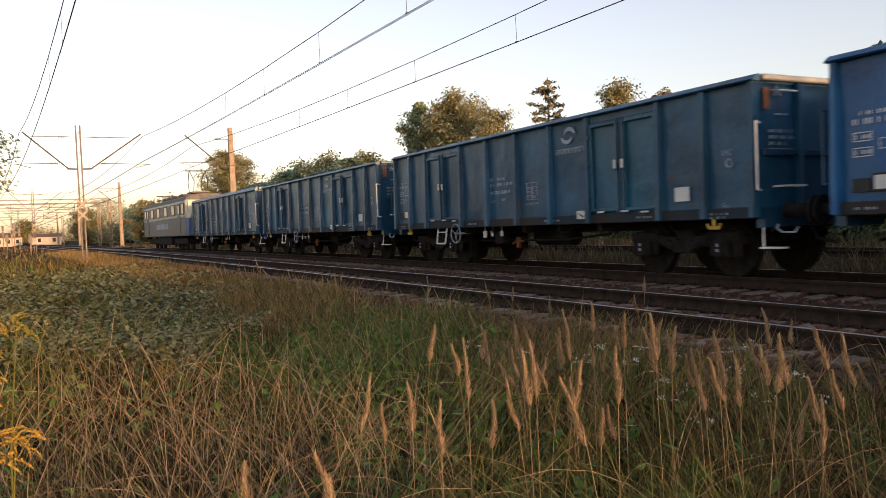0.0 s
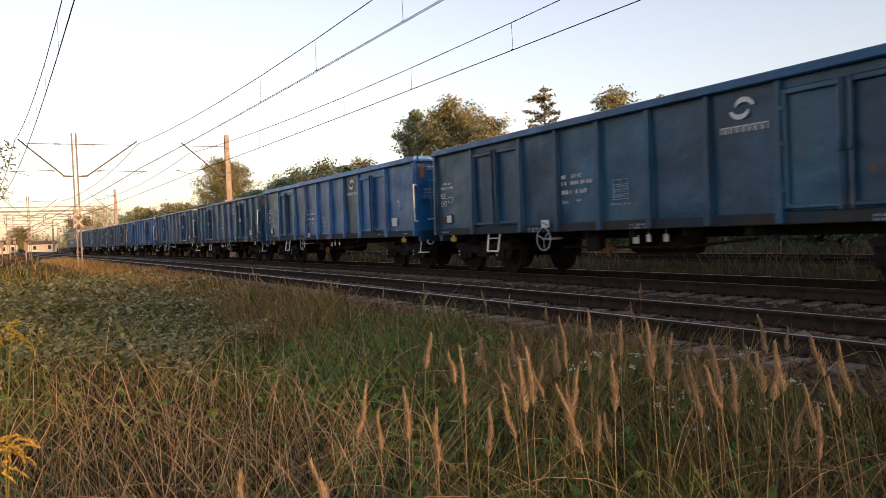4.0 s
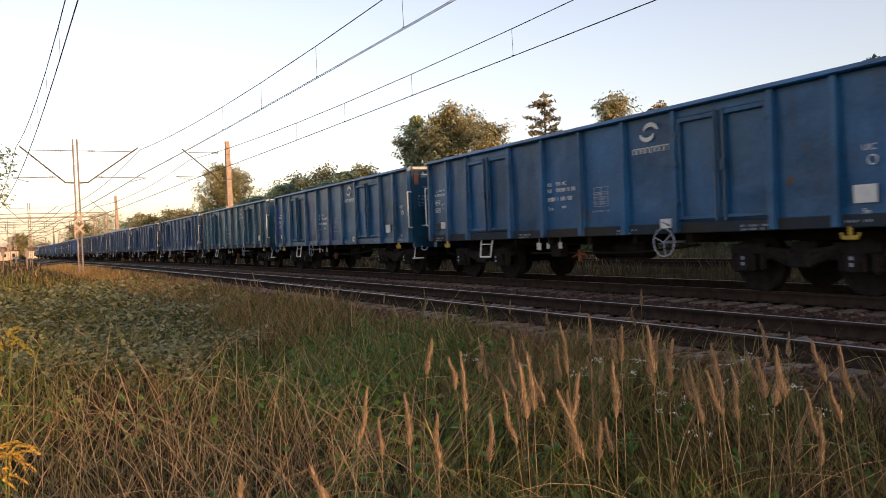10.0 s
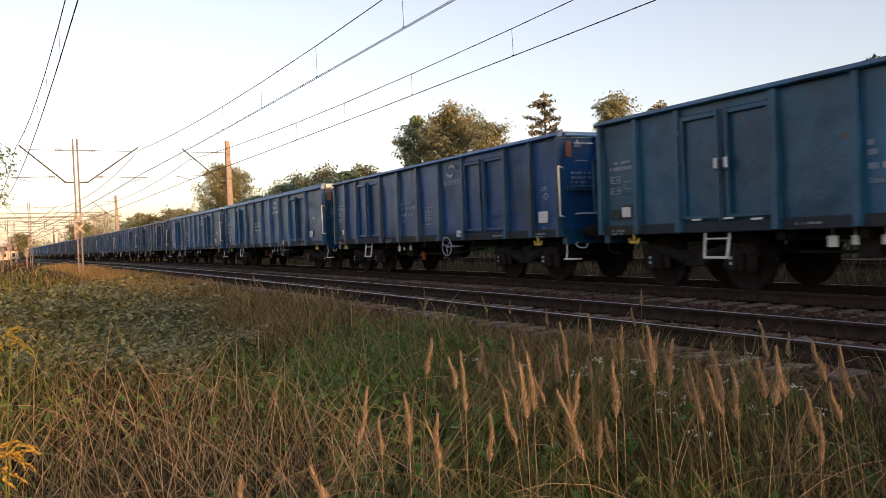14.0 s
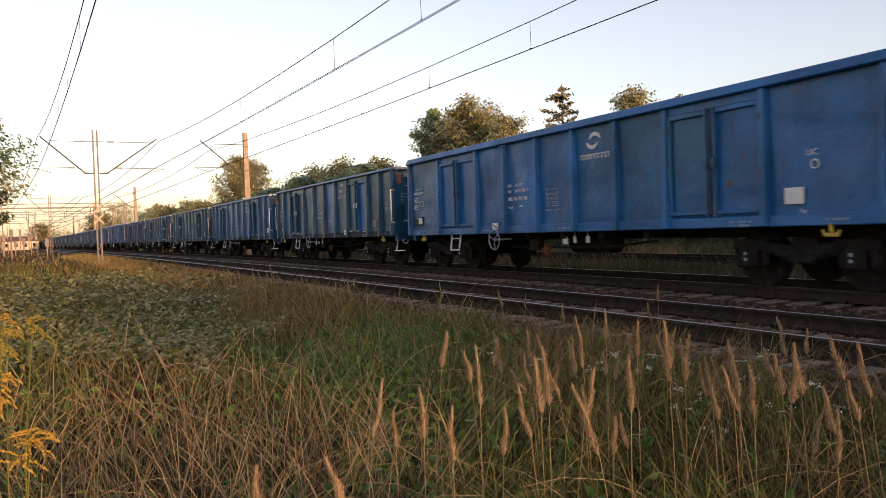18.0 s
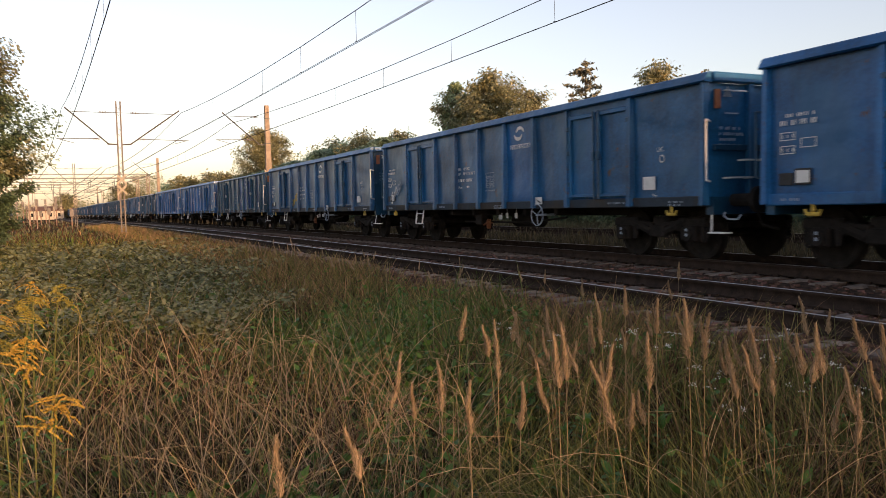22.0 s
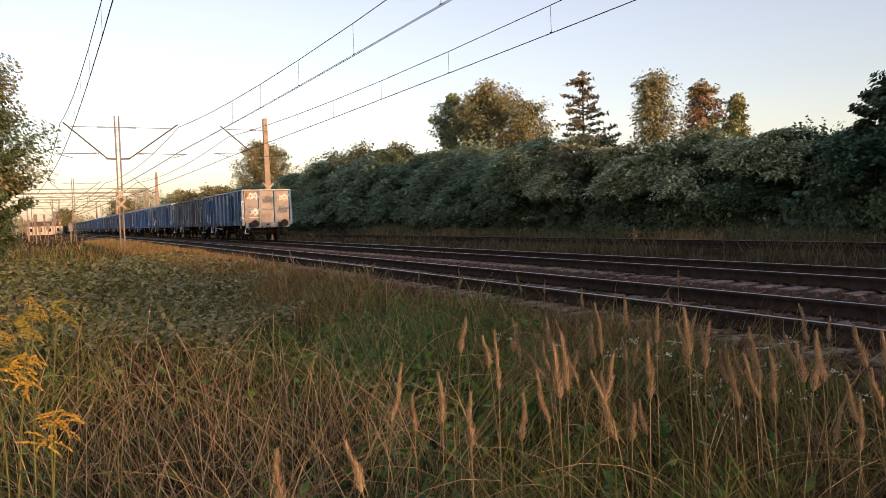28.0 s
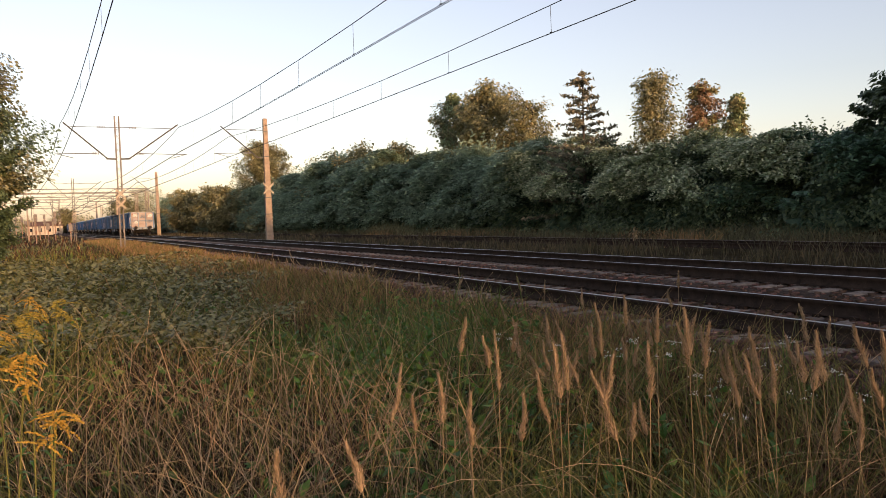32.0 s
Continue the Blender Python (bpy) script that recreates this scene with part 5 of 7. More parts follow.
BANK = [(17.7, 0.0), (17.9, 0.16), (18.3, 0.36), (18.9, 0.58), (19.6, 0.80), (20.4, 0.96), (21.3, 1.0), (22.6, 0.85), (23.6, 0.4), (23.9, 0.0)]


def bank_at(s, u):
    """A spot on the bank's surface: s along the line, u from foot to back, with bays and humps."""
    k = np.arange(len(BANK))
    o = np.interp(u, k, [b[0] for b in BANK])
    h = np.interp(u, k, [b[1] for b in BANK])
    top = np.interp(s, CREST_S, CREST_Z) + 0.34 * np.sin(s * 0.9 + 1) + 0.26 * np.sin(s * 2.3) + 0.012 * s * np.sin(s * 0.47 + 2)
    bay = 0.85 * np.sin(s * 1.15 + 0.8 * h * 3) + 0.28 * np.sin(s * 2.9 + 2.0 * h) * np.cos(h * 5)
    o = o + bay * (1 - 0.5 * h)
    base = 0.44 * smooth(15.5, 21, o) * 2 - 0.46
    return o, base + (top - base) * h


def plan(s, o):
    """Plan points of places along the line."""
    a, e = np.clip(s, 0, BEND) / R, np.maximum(s - BEND, 0)
    return np.where(s < 0, D1 + o, D1 - R + (R + o) * np.cos(a) - e * np.sin(a)), np.where(s < 0, s, (R + o) * np.sin(a) + e * np.cos(a))


def hedge():
    """A long unbroken bank of shrubs beyond the siding: sprays of leaves all over its surface."""
    r = np.random.default_rng(5)
    # billowing bushes over the bank, then sprays of leaves over the bushes' outer and upper sides
    nb = 860
    bs = np.where(r.random(nb) < 0.12, -120 + 128 * r.random(nb), 8 + 180 * r.random(nb) ** 1.95)
    bu = np.where(r.random(nb) < 0.3, 4.9 + 1.3 * r.random(nb), 0.6 + 5.4 * r.random(nb))
    br = (0.5 + 0.75 * r.random(nb)) * (1 + np.maximum(bs, 0) / 110) * np.where(bs < 8, 1.5, 1.0)
    bo, bz = bank_at(bs, bu)
    bx, by = plan(bs, bo)
    m = 9200
    w = br ** 2 / (18 + np.maximum(bs, 0)) ** 0.65
    b = r.choice(nb, m, p=w / w.sum())
    v = r.normal(size=(m, 3)) + np.array([-0.75, -0.45, 0.55])
    v /= np.linalg.norm(v, axis=1)[:, None]
    s, u = bs[b], bu[b]
    x, y, z = bx[b] + v[:, 0] * br[b] * 0.9, by[b] + v[:, 1] * br[b] * 0.9, bz[b] - 0.12 + v[:, 2] * br[b] * 0.5
    rad = (0.20 + 0.28 * r.random(m) ** 1.5) * (1 + np.maximum(s, 0) / 110) * np.where(s < 8, 1.9, 1.0)
    n = 235000
    w = rad ** 1.6 / (20 + np.maximum(s, 0)) ** 0.6 * np.where(s < 8, 0.35, 1.0)
    pick = r.choice(m, n, p=w / w.sum())
    d = r.normal(size=(n, 3))
    d *= (r.random(n) ** 0.42 / np.linalg.norm(d, axis=1))[:, None]
    # each spray leans out and hangs over at its rim
    lean = r.normal(size=(m, 3)) * 0.35 + np.array([-0.35, -0.2, 0.1])
    reach = (d ** 2).sum(1) * rad[pick]
    c = np.stack([x, y, z], 1)[pick] + d * rad[pick][:, None] * np.array([1.2, 1.2, 0.6]) + lean[pick] * reach[:, None]
    c[:, 2] = np.maximum(c[:, 2] - 0.32 * reach, -0.4)
    return c, pick, s, u, b, r


hc, hp, hs, hu, hb, hr = hedge()
hk = (hr.random(860) * 0.8)[hb] + 0.2 * hr.random(len(hs))
pale_ = (hs > 20) & (hs < 48) & (hu > 1.6) & (hu < 5.6) & (hk < 0.25)
# warm leaf colour only near the crest, standing for its sunlit tops
warm_ = ~pale_ & (hs > 44) & (hs < 80) & (hk > 0.80) & (hu > 4.4)
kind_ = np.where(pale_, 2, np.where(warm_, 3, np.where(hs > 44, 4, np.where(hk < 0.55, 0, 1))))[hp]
size_ = (0.06 + 0.07 * hr.random(len(hc))) * np.where(hs[hp] < 8, 2.8, 1.0 + np.maximum(hs[hp] - 25, 0) / 75)
for kk, mm, lab in ((0, M_LEAF_DK, "dense dark green shrubs along the railway bank"), (1, M_LEAF_MID, "mid-green leafy shrubs along the railway bank"), (2, M_LEAF_PALE, "pale flowering shrubs in the bank of bushes"), (3, M_LEAF_AUT, "shrubs at the bank's crest, leaves warmed as if sunlit"), (4, M_LEAF_HAZED, "far shrubs along the railway bank, leaves paled for haze")):
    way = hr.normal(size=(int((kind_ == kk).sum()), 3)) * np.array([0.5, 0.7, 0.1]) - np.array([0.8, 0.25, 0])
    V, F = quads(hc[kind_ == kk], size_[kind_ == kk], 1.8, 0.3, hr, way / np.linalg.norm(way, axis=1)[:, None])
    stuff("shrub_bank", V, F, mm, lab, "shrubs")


def patch(x, y, f, seed):
    """A smooth random value, 0 to 1, over the plan."""
    return 0.5 + 0.25 * (np.sin(x * f + seed) * np.cos(y * f * 0.8 - seed) + np.sin(x * f * 0.45 - y * f * 0.6 + 2 * seed))


def shoots(n, s0, s1, seed, material, label, h=0.6, leaf=0.10):
    """Single upright shoots along the crest, thin against the sky."""
    r = np.random.default_rng(seed)
    s = s0 + (s1 - s0) * r.random(n)
    o, z = bank_at(s, 4.9 + 1.3 * r.random(n))
    x, y = plan(s, o)
    tall = h * (0.35 + 0.9 * r.random(n) ** 1.6)
    lx, ly = r.normal(size=n) * 0.25, r.normal(size=n) * 0.25
    C = []
    for k in range(16):
        f = (k + r.random(n)) / 16
        w = 0.16 * h * (1.1 - f)
        C.append(np.stack([x + lx * tall * f + r.normal(size=n) * w, y + ly * tall * f + r.normal(size=n) * w, z - 0.1 + (tall + 0.25) * f], 1))
    V, F = quads(np.concatenate(C), leaf * (0.6 + 0.7 * r.random(16 * n)), 1.7, 0.2, r)
    stuff("shrub_shoots", V, F, material, label, "shrubs")


def sprays(n, s0, s1, u0, u1, seed, material, label, ln=1.0, leaf=0.11, bloom=False, out=0.75):
    """Arching leafy sprays that stand out of the bank and hang over, their leaves open to the sky."""
    r = np.random.default_rng(seed)
    s, u = s0 + (s1 - s0) * r.random(2 * n), u0 + (u1 - u0) * r.random(2 * n)
    best = np.argsort(-patch(s, u * 1.6, 1.5, seed) - 0.12 * r.random(2 * n))[:n]     # in clumps, with darker hollows between
    s, u = s[best], u[best]
    o, z = bank_at(s, u)
    x, y = plan(s, o - out)
    z = z + out * 0.35
    a = np.radians(205 + 45 * r.normal(size=n))
    wx, wy = np.cos(a), np.sin(a)
    m = 26
    C, W, B = [], [], []
    for k in range(m):
        f = (k + r.random(n)) / m
        q = ln * (0.7 + 0.6 * r.random(n)) * f
        side = (r.random(n) - 0.5) * 0.5 * ln * (1 - 0.6 * f)
        p = np.stack([x + wx * q - wy * side, y + wy * q + wx * side, z + ln * (0.55 * f - 0.75 * f * f)], 1)
        C.append(p)
        W.append(np.stack([wx - wy * np.sign(side) * 0.8, wy + wx * np.sign(side) * 0.8, np.zeros(n)], 1))
        if bloom and k > m - 13:
            B.append(p + np.array([0, 0, 0.05]) + r.normal(size=p.shape) * 0.03)
    V, F = flat_leaves(np.concatenate(C), leaf * (0.7 + 0.6 * r.random(n * m)), 1.7, 0.30, r, np.concatenate(W))
    stuff("shrub_sprays", V, F, material, label, "shrubs")
    if bloom:
        B = np.concatenate(B)
        V, F = flat_leaves(B, 0.06 + 0.06 * r.random(len(B)), 1.8, 0.45, r)
        stuff("shrub_blossom", V, F, M_BLOSSOM, "cream blossom tufts on the hanging sprays", "blossom")


M_BLOSSOM = mat("cream_blossom", (0.40, 0.44, 0.28), (0.62, 0.66, 0.46), 4, 0.8, spread=0.3, translucent=0.3)
M_LEAF_BLUE = mat("leaf_blue_green", (0.07, 0.15, 0.085), (0.15, 0.25, 0.15), 2.5, 0.5, spread=0.5, translucent=0.35)
sprays(1300, 21, 41, 2.0, 6.0, 301, M_LEAF_PALE, "pale knotweed sprays hanging over one another", 1.0, 0.115, True, 1.1)
sprays(900, 8, 24, 1.5, 6.0, 302, M_LEAF_BLUE, "dark blue-green hanging sprays", 0.9, 0.11)
sprays(1700, 40, 64, 1.0, 6.2, 303, M_LEAF_HAZED, "leafy sprays of the far bank, paled for haze", 1.2, 0.14, False, 1.25)
sprays(2200, 58, 130, 0.8, 6.4, 304, M_LEAF_HAZED, "feathery bushes along the far bank, paled for haze", 1.7, 0.20, False, 1.6)


shoots(170, 8, 24, 311, M_LEAF_DK, "upright shoots along the crest of the bank", 0.8, 0.10)
shoots(260, 22, 46, 312, M_LEAF_MID, "upright leafy shoots along the crest", 0.8, 0.11)
shoots(420, 44, 110, 313, M_LEAF_HAZED, "feathery far shoots along the crest, paled for haze", 1.5, 0.17)


def shade_leaves():
    """Leaves deeper in, between the sprays; the dark colour stands for shade."""
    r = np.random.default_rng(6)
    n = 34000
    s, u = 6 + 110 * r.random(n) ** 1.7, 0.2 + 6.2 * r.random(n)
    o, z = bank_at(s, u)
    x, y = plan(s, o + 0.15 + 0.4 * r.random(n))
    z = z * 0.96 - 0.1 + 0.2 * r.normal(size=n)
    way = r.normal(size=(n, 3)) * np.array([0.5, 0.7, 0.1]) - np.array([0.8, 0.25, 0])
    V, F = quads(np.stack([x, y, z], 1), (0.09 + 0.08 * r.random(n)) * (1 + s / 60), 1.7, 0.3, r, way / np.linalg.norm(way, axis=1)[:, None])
    stuff("shrub_bank", V, F, M_LEAF_DK, "dark leaves inside the bank, coloured for its shade", "shrubs")


shade_leaves()


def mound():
    """A solid dark sheet inside the shrubs: closes gaps and paints their shaded depth."""
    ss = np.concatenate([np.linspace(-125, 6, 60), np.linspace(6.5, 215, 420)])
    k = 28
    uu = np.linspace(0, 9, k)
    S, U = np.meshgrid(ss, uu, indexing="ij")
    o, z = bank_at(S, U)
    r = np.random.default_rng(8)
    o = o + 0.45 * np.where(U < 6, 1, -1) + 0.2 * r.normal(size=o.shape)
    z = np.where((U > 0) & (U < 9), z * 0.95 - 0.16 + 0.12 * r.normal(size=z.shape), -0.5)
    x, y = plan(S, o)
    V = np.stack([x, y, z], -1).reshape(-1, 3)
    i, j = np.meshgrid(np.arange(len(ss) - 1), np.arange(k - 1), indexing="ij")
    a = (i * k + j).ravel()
    stuff("shrub_twigs", V, np.stack([a, a + 1, a + k + 1, a + k], 1), M_BANK_FILL, "dark filler sheet standing for shade inside the shrubs", "shrubs")


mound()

AUT = "leafy tree with yellowing crown in evening sun"
tx, ty = place(24.5, 52)
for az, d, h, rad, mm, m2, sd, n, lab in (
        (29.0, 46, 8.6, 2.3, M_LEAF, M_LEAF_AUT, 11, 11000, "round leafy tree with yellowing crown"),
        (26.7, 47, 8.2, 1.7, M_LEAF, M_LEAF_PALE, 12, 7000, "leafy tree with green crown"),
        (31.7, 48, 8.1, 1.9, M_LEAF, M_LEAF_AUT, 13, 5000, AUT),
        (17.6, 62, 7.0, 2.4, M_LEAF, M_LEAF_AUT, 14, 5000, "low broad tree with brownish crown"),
        (19.8, 58, 7.2, 2.3, M_LEAF, M_LEAF_AUT, 15, 5000, "low broad tree, crown colour warmed for low sun"),
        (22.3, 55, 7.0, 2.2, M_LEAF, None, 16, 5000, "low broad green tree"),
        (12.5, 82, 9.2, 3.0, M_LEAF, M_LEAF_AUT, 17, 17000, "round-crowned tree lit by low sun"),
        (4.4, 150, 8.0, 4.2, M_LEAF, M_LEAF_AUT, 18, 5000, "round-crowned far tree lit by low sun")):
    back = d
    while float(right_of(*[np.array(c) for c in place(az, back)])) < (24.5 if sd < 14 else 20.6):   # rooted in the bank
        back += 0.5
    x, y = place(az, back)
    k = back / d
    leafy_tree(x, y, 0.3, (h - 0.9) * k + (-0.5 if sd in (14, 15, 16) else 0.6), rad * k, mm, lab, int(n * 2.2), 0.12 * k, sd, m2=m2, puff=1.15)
x, y = place(35.9, 44)
spruce(x, y, 0.2, 8.9, 3.6, 3, "slender spruce with drooping branches")
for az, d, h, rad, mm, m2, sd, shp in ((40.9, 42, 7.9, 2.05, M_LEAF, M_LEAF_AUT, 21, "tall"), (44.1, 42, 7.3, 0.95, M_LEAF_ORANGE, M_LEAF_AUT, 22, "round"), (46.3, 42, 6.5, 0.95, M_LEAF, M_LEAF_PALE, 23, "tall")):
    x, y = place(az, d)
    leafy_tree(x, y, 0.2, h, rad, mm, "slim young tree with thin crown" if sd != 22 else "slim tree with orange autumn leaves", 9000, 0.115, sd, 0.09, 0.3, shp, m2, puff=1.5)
for az, d, h, rad, sd in ((55.4, 33, 5.5, 1.2, 31), (58, 31, 6.4, 2.1, 32)):
    x, y = place(az, d)
    leafy_tree(x, y, 0.0, h, rad, M_LEAF_DK, "dark green broad shrub tree beside the line", 20000, 0.13, sd, 0.12, 0.12)
leafy_tree(-2.9, 30, -0.46, 5.0, 1.45, M_LEAF_DK, "dense dark bush at the edge of the field", 26000, 0.09, 43, 0.1, 0.04)
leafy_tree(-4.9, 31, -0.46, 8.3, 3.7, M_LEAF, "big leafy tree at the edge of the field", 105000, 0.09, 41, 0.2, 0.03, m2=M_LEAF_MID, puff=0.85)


# trees out of view, added to keep the low sun off the right foreground
for x, y, h, rad, sd in ((15.2, -46, 6.6, 2.4, 61), (16.4, -52, 7.4, 2.6, 62), (15.0, -60, 7.8, 2.6, 63), (17.5, -67, 8.2, 3.0, 64)):
    leafy_tree(x, y, -0.4, h, rad, M_LEAF_DK, "unseen tree added to shade the right foreground", 3500, 0.3, sd, 0.14, 0.1, far=True)


def blades(px, py, h, w, lean, seed, curl=0.5, sweep=0.0):
    """Curved grass blades, three segments each."""
    r = np.random.default_rng(seed)
    n = len(px)
    z0 = ground_z(px, py)
    a = r.random(n) * 6.283
    if sweep:   # neighbours lie the same way
        a = 9.0 * patch(px, py, sweep, seed) + r.normal(size=n) * 0.8
    l = lean * (0.3 + r.random(n))
    dx, dy = np.cos(a) * l * h, np.sin(a) * l * h
    wa = r.random(n) * 6.283
    wx, wy = np.cos(wa) * w, np.sin(wa) * w
    rows = []
    for f, ww in ((0, 1), (0.4, 0.8), (0.75, 0.5)):
        g = f ** (1 + curl)
        cx, cy, cz = px + dx * g, py + dy * g, z0 + h * (f - 0.25 * l * g)
        rows.append((np.stack([cx - wx * ww, cy - wy * ww, cz], 1), np.stack([cx + wx * ww, cy + wy * ww, cz], 1)))
    tip = np.stack([px + dx, py + dy, z0 + h * (1 - 0.25 * l)], 1)
    V = np.concatenate([np.stack([rows[0][0], rows[0][1], rows[1][0], rows[1][1], rows[2][0], rows[2][1], tip], 1)]).reshape(-1, 3)
    b = np.arange(n)[:, None] * 7
    F = np.concatenate([b + np.array([[0, 1, 3]]), b + np.array([[0, 3, 2]]), b + np.array([[2, 3, 5]]), b + np.array([[2, 5, 4]]), b + np.array([[4, 5, 6]])])
    return V, F


def wedge(n, d0, d1, az0, az1, seed, o_max=-2.35, power=1.0):
    """Points of the field between two distances and bearings, left of the track's shoulder."""
    r = np.random.default_rng(seed)
    d = d0 * (d1 / d0) ** (r.random(n) ** power)
    a = np.radians(az0 + (az1 - az0) * r.random(n))
    x, y = d * np.sin(a), d * np.cos(a)
    ok = right_of(x, y) < o_max
    return x[ok], y[ok]


def az_of(x, y):
    return np.degrees(np.arctan2(x, y)), np.hypot(x, y)


def bump1(v, a, b, soft):
    return smooth(a - soft, a + soft, v) * (1 - smooth(b - soft, b + soft, v))


def zones(x, y):
    """How much the plan's spots are bramble, dry tangle, or lush green."""
    a, d = az_of(x, y)
    wob = 3 * np.sin(x * 1.7 + y * 0.6) + 2 * np.sin(y * 1.3 - x)
    bramble = bump1(a + wob * 0.5, -9, 11.5, 2) * bump1(d + wob * 0.3, 8.0, 34, 1.5)
    dry = bump1(a + wob, -1, 24, 4) * (1 - smooth(6.5, 9, d + wob * 0.3)) * (0.08 + 0.92 * smooth(2.25, 3.3, d))
    lush = bump1(a + wob, 16, 28, 2) * bump1(d + wob * 0.2, 5.0, 11, 1)
    dry = np.maximum(dry, 0) - 0.14 * smooth(27, 33, a) * (1 - smooth(6, 8, d))
    return bramble, dry, lush


def field():
    r = np.random.default_rng(71)
    # short green understory everywhere, denser near the camera
    x, y = wedge(84000, 1.2, 75, -14, 68, 72, -2.3)
    b, dry, lush = zones(x, y)
    clump = patch(x, y, 13, 3)
    keep = (r.random(len(x)) > 0.55 * dry) & (r.random(len(x)) < 0.15 + 1.5 * clump + smooth(8, 14, np.hypot(x, y)))
    x, y, lush, dry, clump = x[keep], y[keep], lush[keep], dry[keep], clump[keep]
    d = np.hypot(x, y)
    h = (0.16 + 0.22 * r.random(len(x))) * (1 + 0.7 * lush) * (0.75 + 0.5 * patch(x, y, 1.3, 2)) * (0.55 + 0.9 * clump)
    w = 0.0030 + 0.00095 * d ** 0.85
    # lit and dark copies of one grass; the dark one paints shaded gaps
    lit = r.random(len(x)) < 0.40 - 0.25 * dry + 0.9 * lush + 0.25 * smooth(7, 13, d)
    for sel, mm, lab in ((lit, M_GREEN, "green undergrowth of the meadow"), (~lit, M_SHADEGRASS, "undergrowth darkened for shaded gaps in the meadow")):
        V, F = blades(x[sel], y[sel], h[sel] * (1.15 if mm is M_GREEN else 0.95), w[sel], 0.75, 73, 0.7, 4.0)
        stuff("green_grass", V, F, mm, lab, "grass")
    # tall green and yellowing blades
    x, y = wedge(27000, 1.6, 40, -12, 66, 74, -2.4)
    b, dry, lush = zones(x, y)
    keep = r.random(len(x)) > 0.75 * dry + 0.45 * b + 0.5 * lush
    x, y = x[keep], y[keep]
    keep = r.random(len(x)) < 0.2 + 1.5 * patch(x, y, 9, 5)
    x, y = x[keep], y[keep]
    d = np.hypot(x, y)
    V, F = blades(x, y, 0.42 + 0.38 * r.random(len(x)), 0.0022 + 0.0007 * d ** 0.85, 0.75, 75, 1.1, 3.0)
    stuff("meadow_grass", V, F, M_OLIVE, "yellow-green meadow grass blades", "grass")
    # dry tan tangle
    x, y = wedge(76000, 1.25, 60, -14, 66, 76, -2.35)
    b, dry, lush = zones(x, y)
    o = right_of(x, y)
    edge = bump1(o, -4.6, -2.3, 0.4)
    keep = r.random(len(x)) < 0.10 + 0.24 * smooth(9, 16, np.hypot(x, y)) * (1 - b) + 0.55 * dry * (0.25 + 1.0 * patch(x, y, 3.1, 7)) + 0.95 * edge - 0.9 * lush - 0.07 * smooth(27, 33, az_of(x, y)[0])
    keep &= r.random(len(x)) < 2.2 * patch(x, y, 11, 8) - 0.25 + smooth(9, 15, np.hypot(x, y))
    x, y, dry = x[keep], y[keep], dry[keep]
    d = np.hypot(x, y)
    h = 0.42 + 0.40 * r.random(len(x))
    w = 0.0011 + 0.00048 * d ** 0.9
    pale = r.random(len(x)) < 0.27
    for sel, mm, lab in ((pale, M_DRY, "tangled dry tan grass"), (~pale, M_BROWN, "tangled dead brown grass")):
        V, F = blades(x[sel], y[sel], h[sel] * (1.1 if mm is M_DRY else 0.8), w[sel], 0.8, 77, 0.8, 5.0)
        stuff("dry_grass", V, F, mm, lab, "grass")
    # long leaning straw stalks, bent and crossing
    n = 4400
    x, y = wedge(n, 2.3, 14, -8, 62, 78, -2.5)
    b, dry, lush = zones(x, y)
    keep = r.random(len(x)) < 0.15 + 0.7 * dry - 0.1 * smooth(27, 33, az_of(x, y)[0])
    x, y = x[keep], y[keep]
    V, F = blades(x, y, 0.65 + 0.45 * r.random(len(x)), 0.0016 + 0.00036 * np.hypot(x, y), 0.95, 79, 0.9)
    stuff("straw_stalk", V, F, M_STRAW, "long pale straw stalks, bent over", "grass")
    # single stalks arching right over
    x, y = wedge(210, 2.2, 7.0, -6, 60, 91, -3.5)
    m = len(x)
    a = r.random(m) * 6.283
    ln, rise = 0.55 + 0.6 * r.random(m), 0.45 + 0.4 * r.random(m)
    wd = (0.0008 + 0.0003 * np.hypot(x, y))
    g0 = ground_z(x, y)
    V = []
    for i in range(9):
        f = i / 8
        px, py = x + np.cos(a) * ln * f ** 1.5, y + np.sin(a) * ln * f ** 1.5
        pz = g0 + rise * np.sin(f * (1.6 + 0.5 * (ln - 0.5)))
        w = wd * (1 - 0.7 * f)
        V += [np.stack([px, py, pz + w], 1), np.stack([px - np.sin(a) * w, py + np.cos(a) * w, pz - w], 1), np.stack([px + np.sin(a) * w, py - np.cos(a) * w, pz - w], 1)]
    V = np.stack(V, 1).reshape(-1, 3)
    b = np.arange(m)[:, None] * 27
    F = np.concatenate([b + np.array([[3 * i + p, 3 * i + (p + 1) % 3, 3 * i + 3 + (p + 1) % 3, 3 * i + 3 + p]]) for i in range(8) for p in range(3)])
    stuff("straw_stalk", V, F, M_STRAW, "long dry stalks arching over the grass", "grass")
    # fresh green tufts, arching
    cx, cy = place(np.array([34.0, 35.5, 37.5, 39.0, 50.5, 53.0, 46.0, 42.0, 8.0, 11.5]), np.array([2.2, 2.1, 2.25, 2.15, 2.3, 2.5, 2.35, 2.2, 2.15, 2.1]))
    pick = r.integers(0, 10, 900)
    x, y = cx[pick] + r.normal(size=900) * 0.07, cy[pick] + r.normal(size=900) * 0.07
    V, F = blades(x, y, 0.34 + 0.24 * r.random(900), np.full(900, 0.0042), 1.2, 98, 1.3)
    stuff("green_tufts", V, F, M_FRESH, "fresh yellow-green arching grass tufts", "grass")
    # the same meadow goes on to the left and behind
    x, y = wedge(22000, 1.2, 45, 68, 346, 87, -2.35)
    d = np.hypot(x, y)
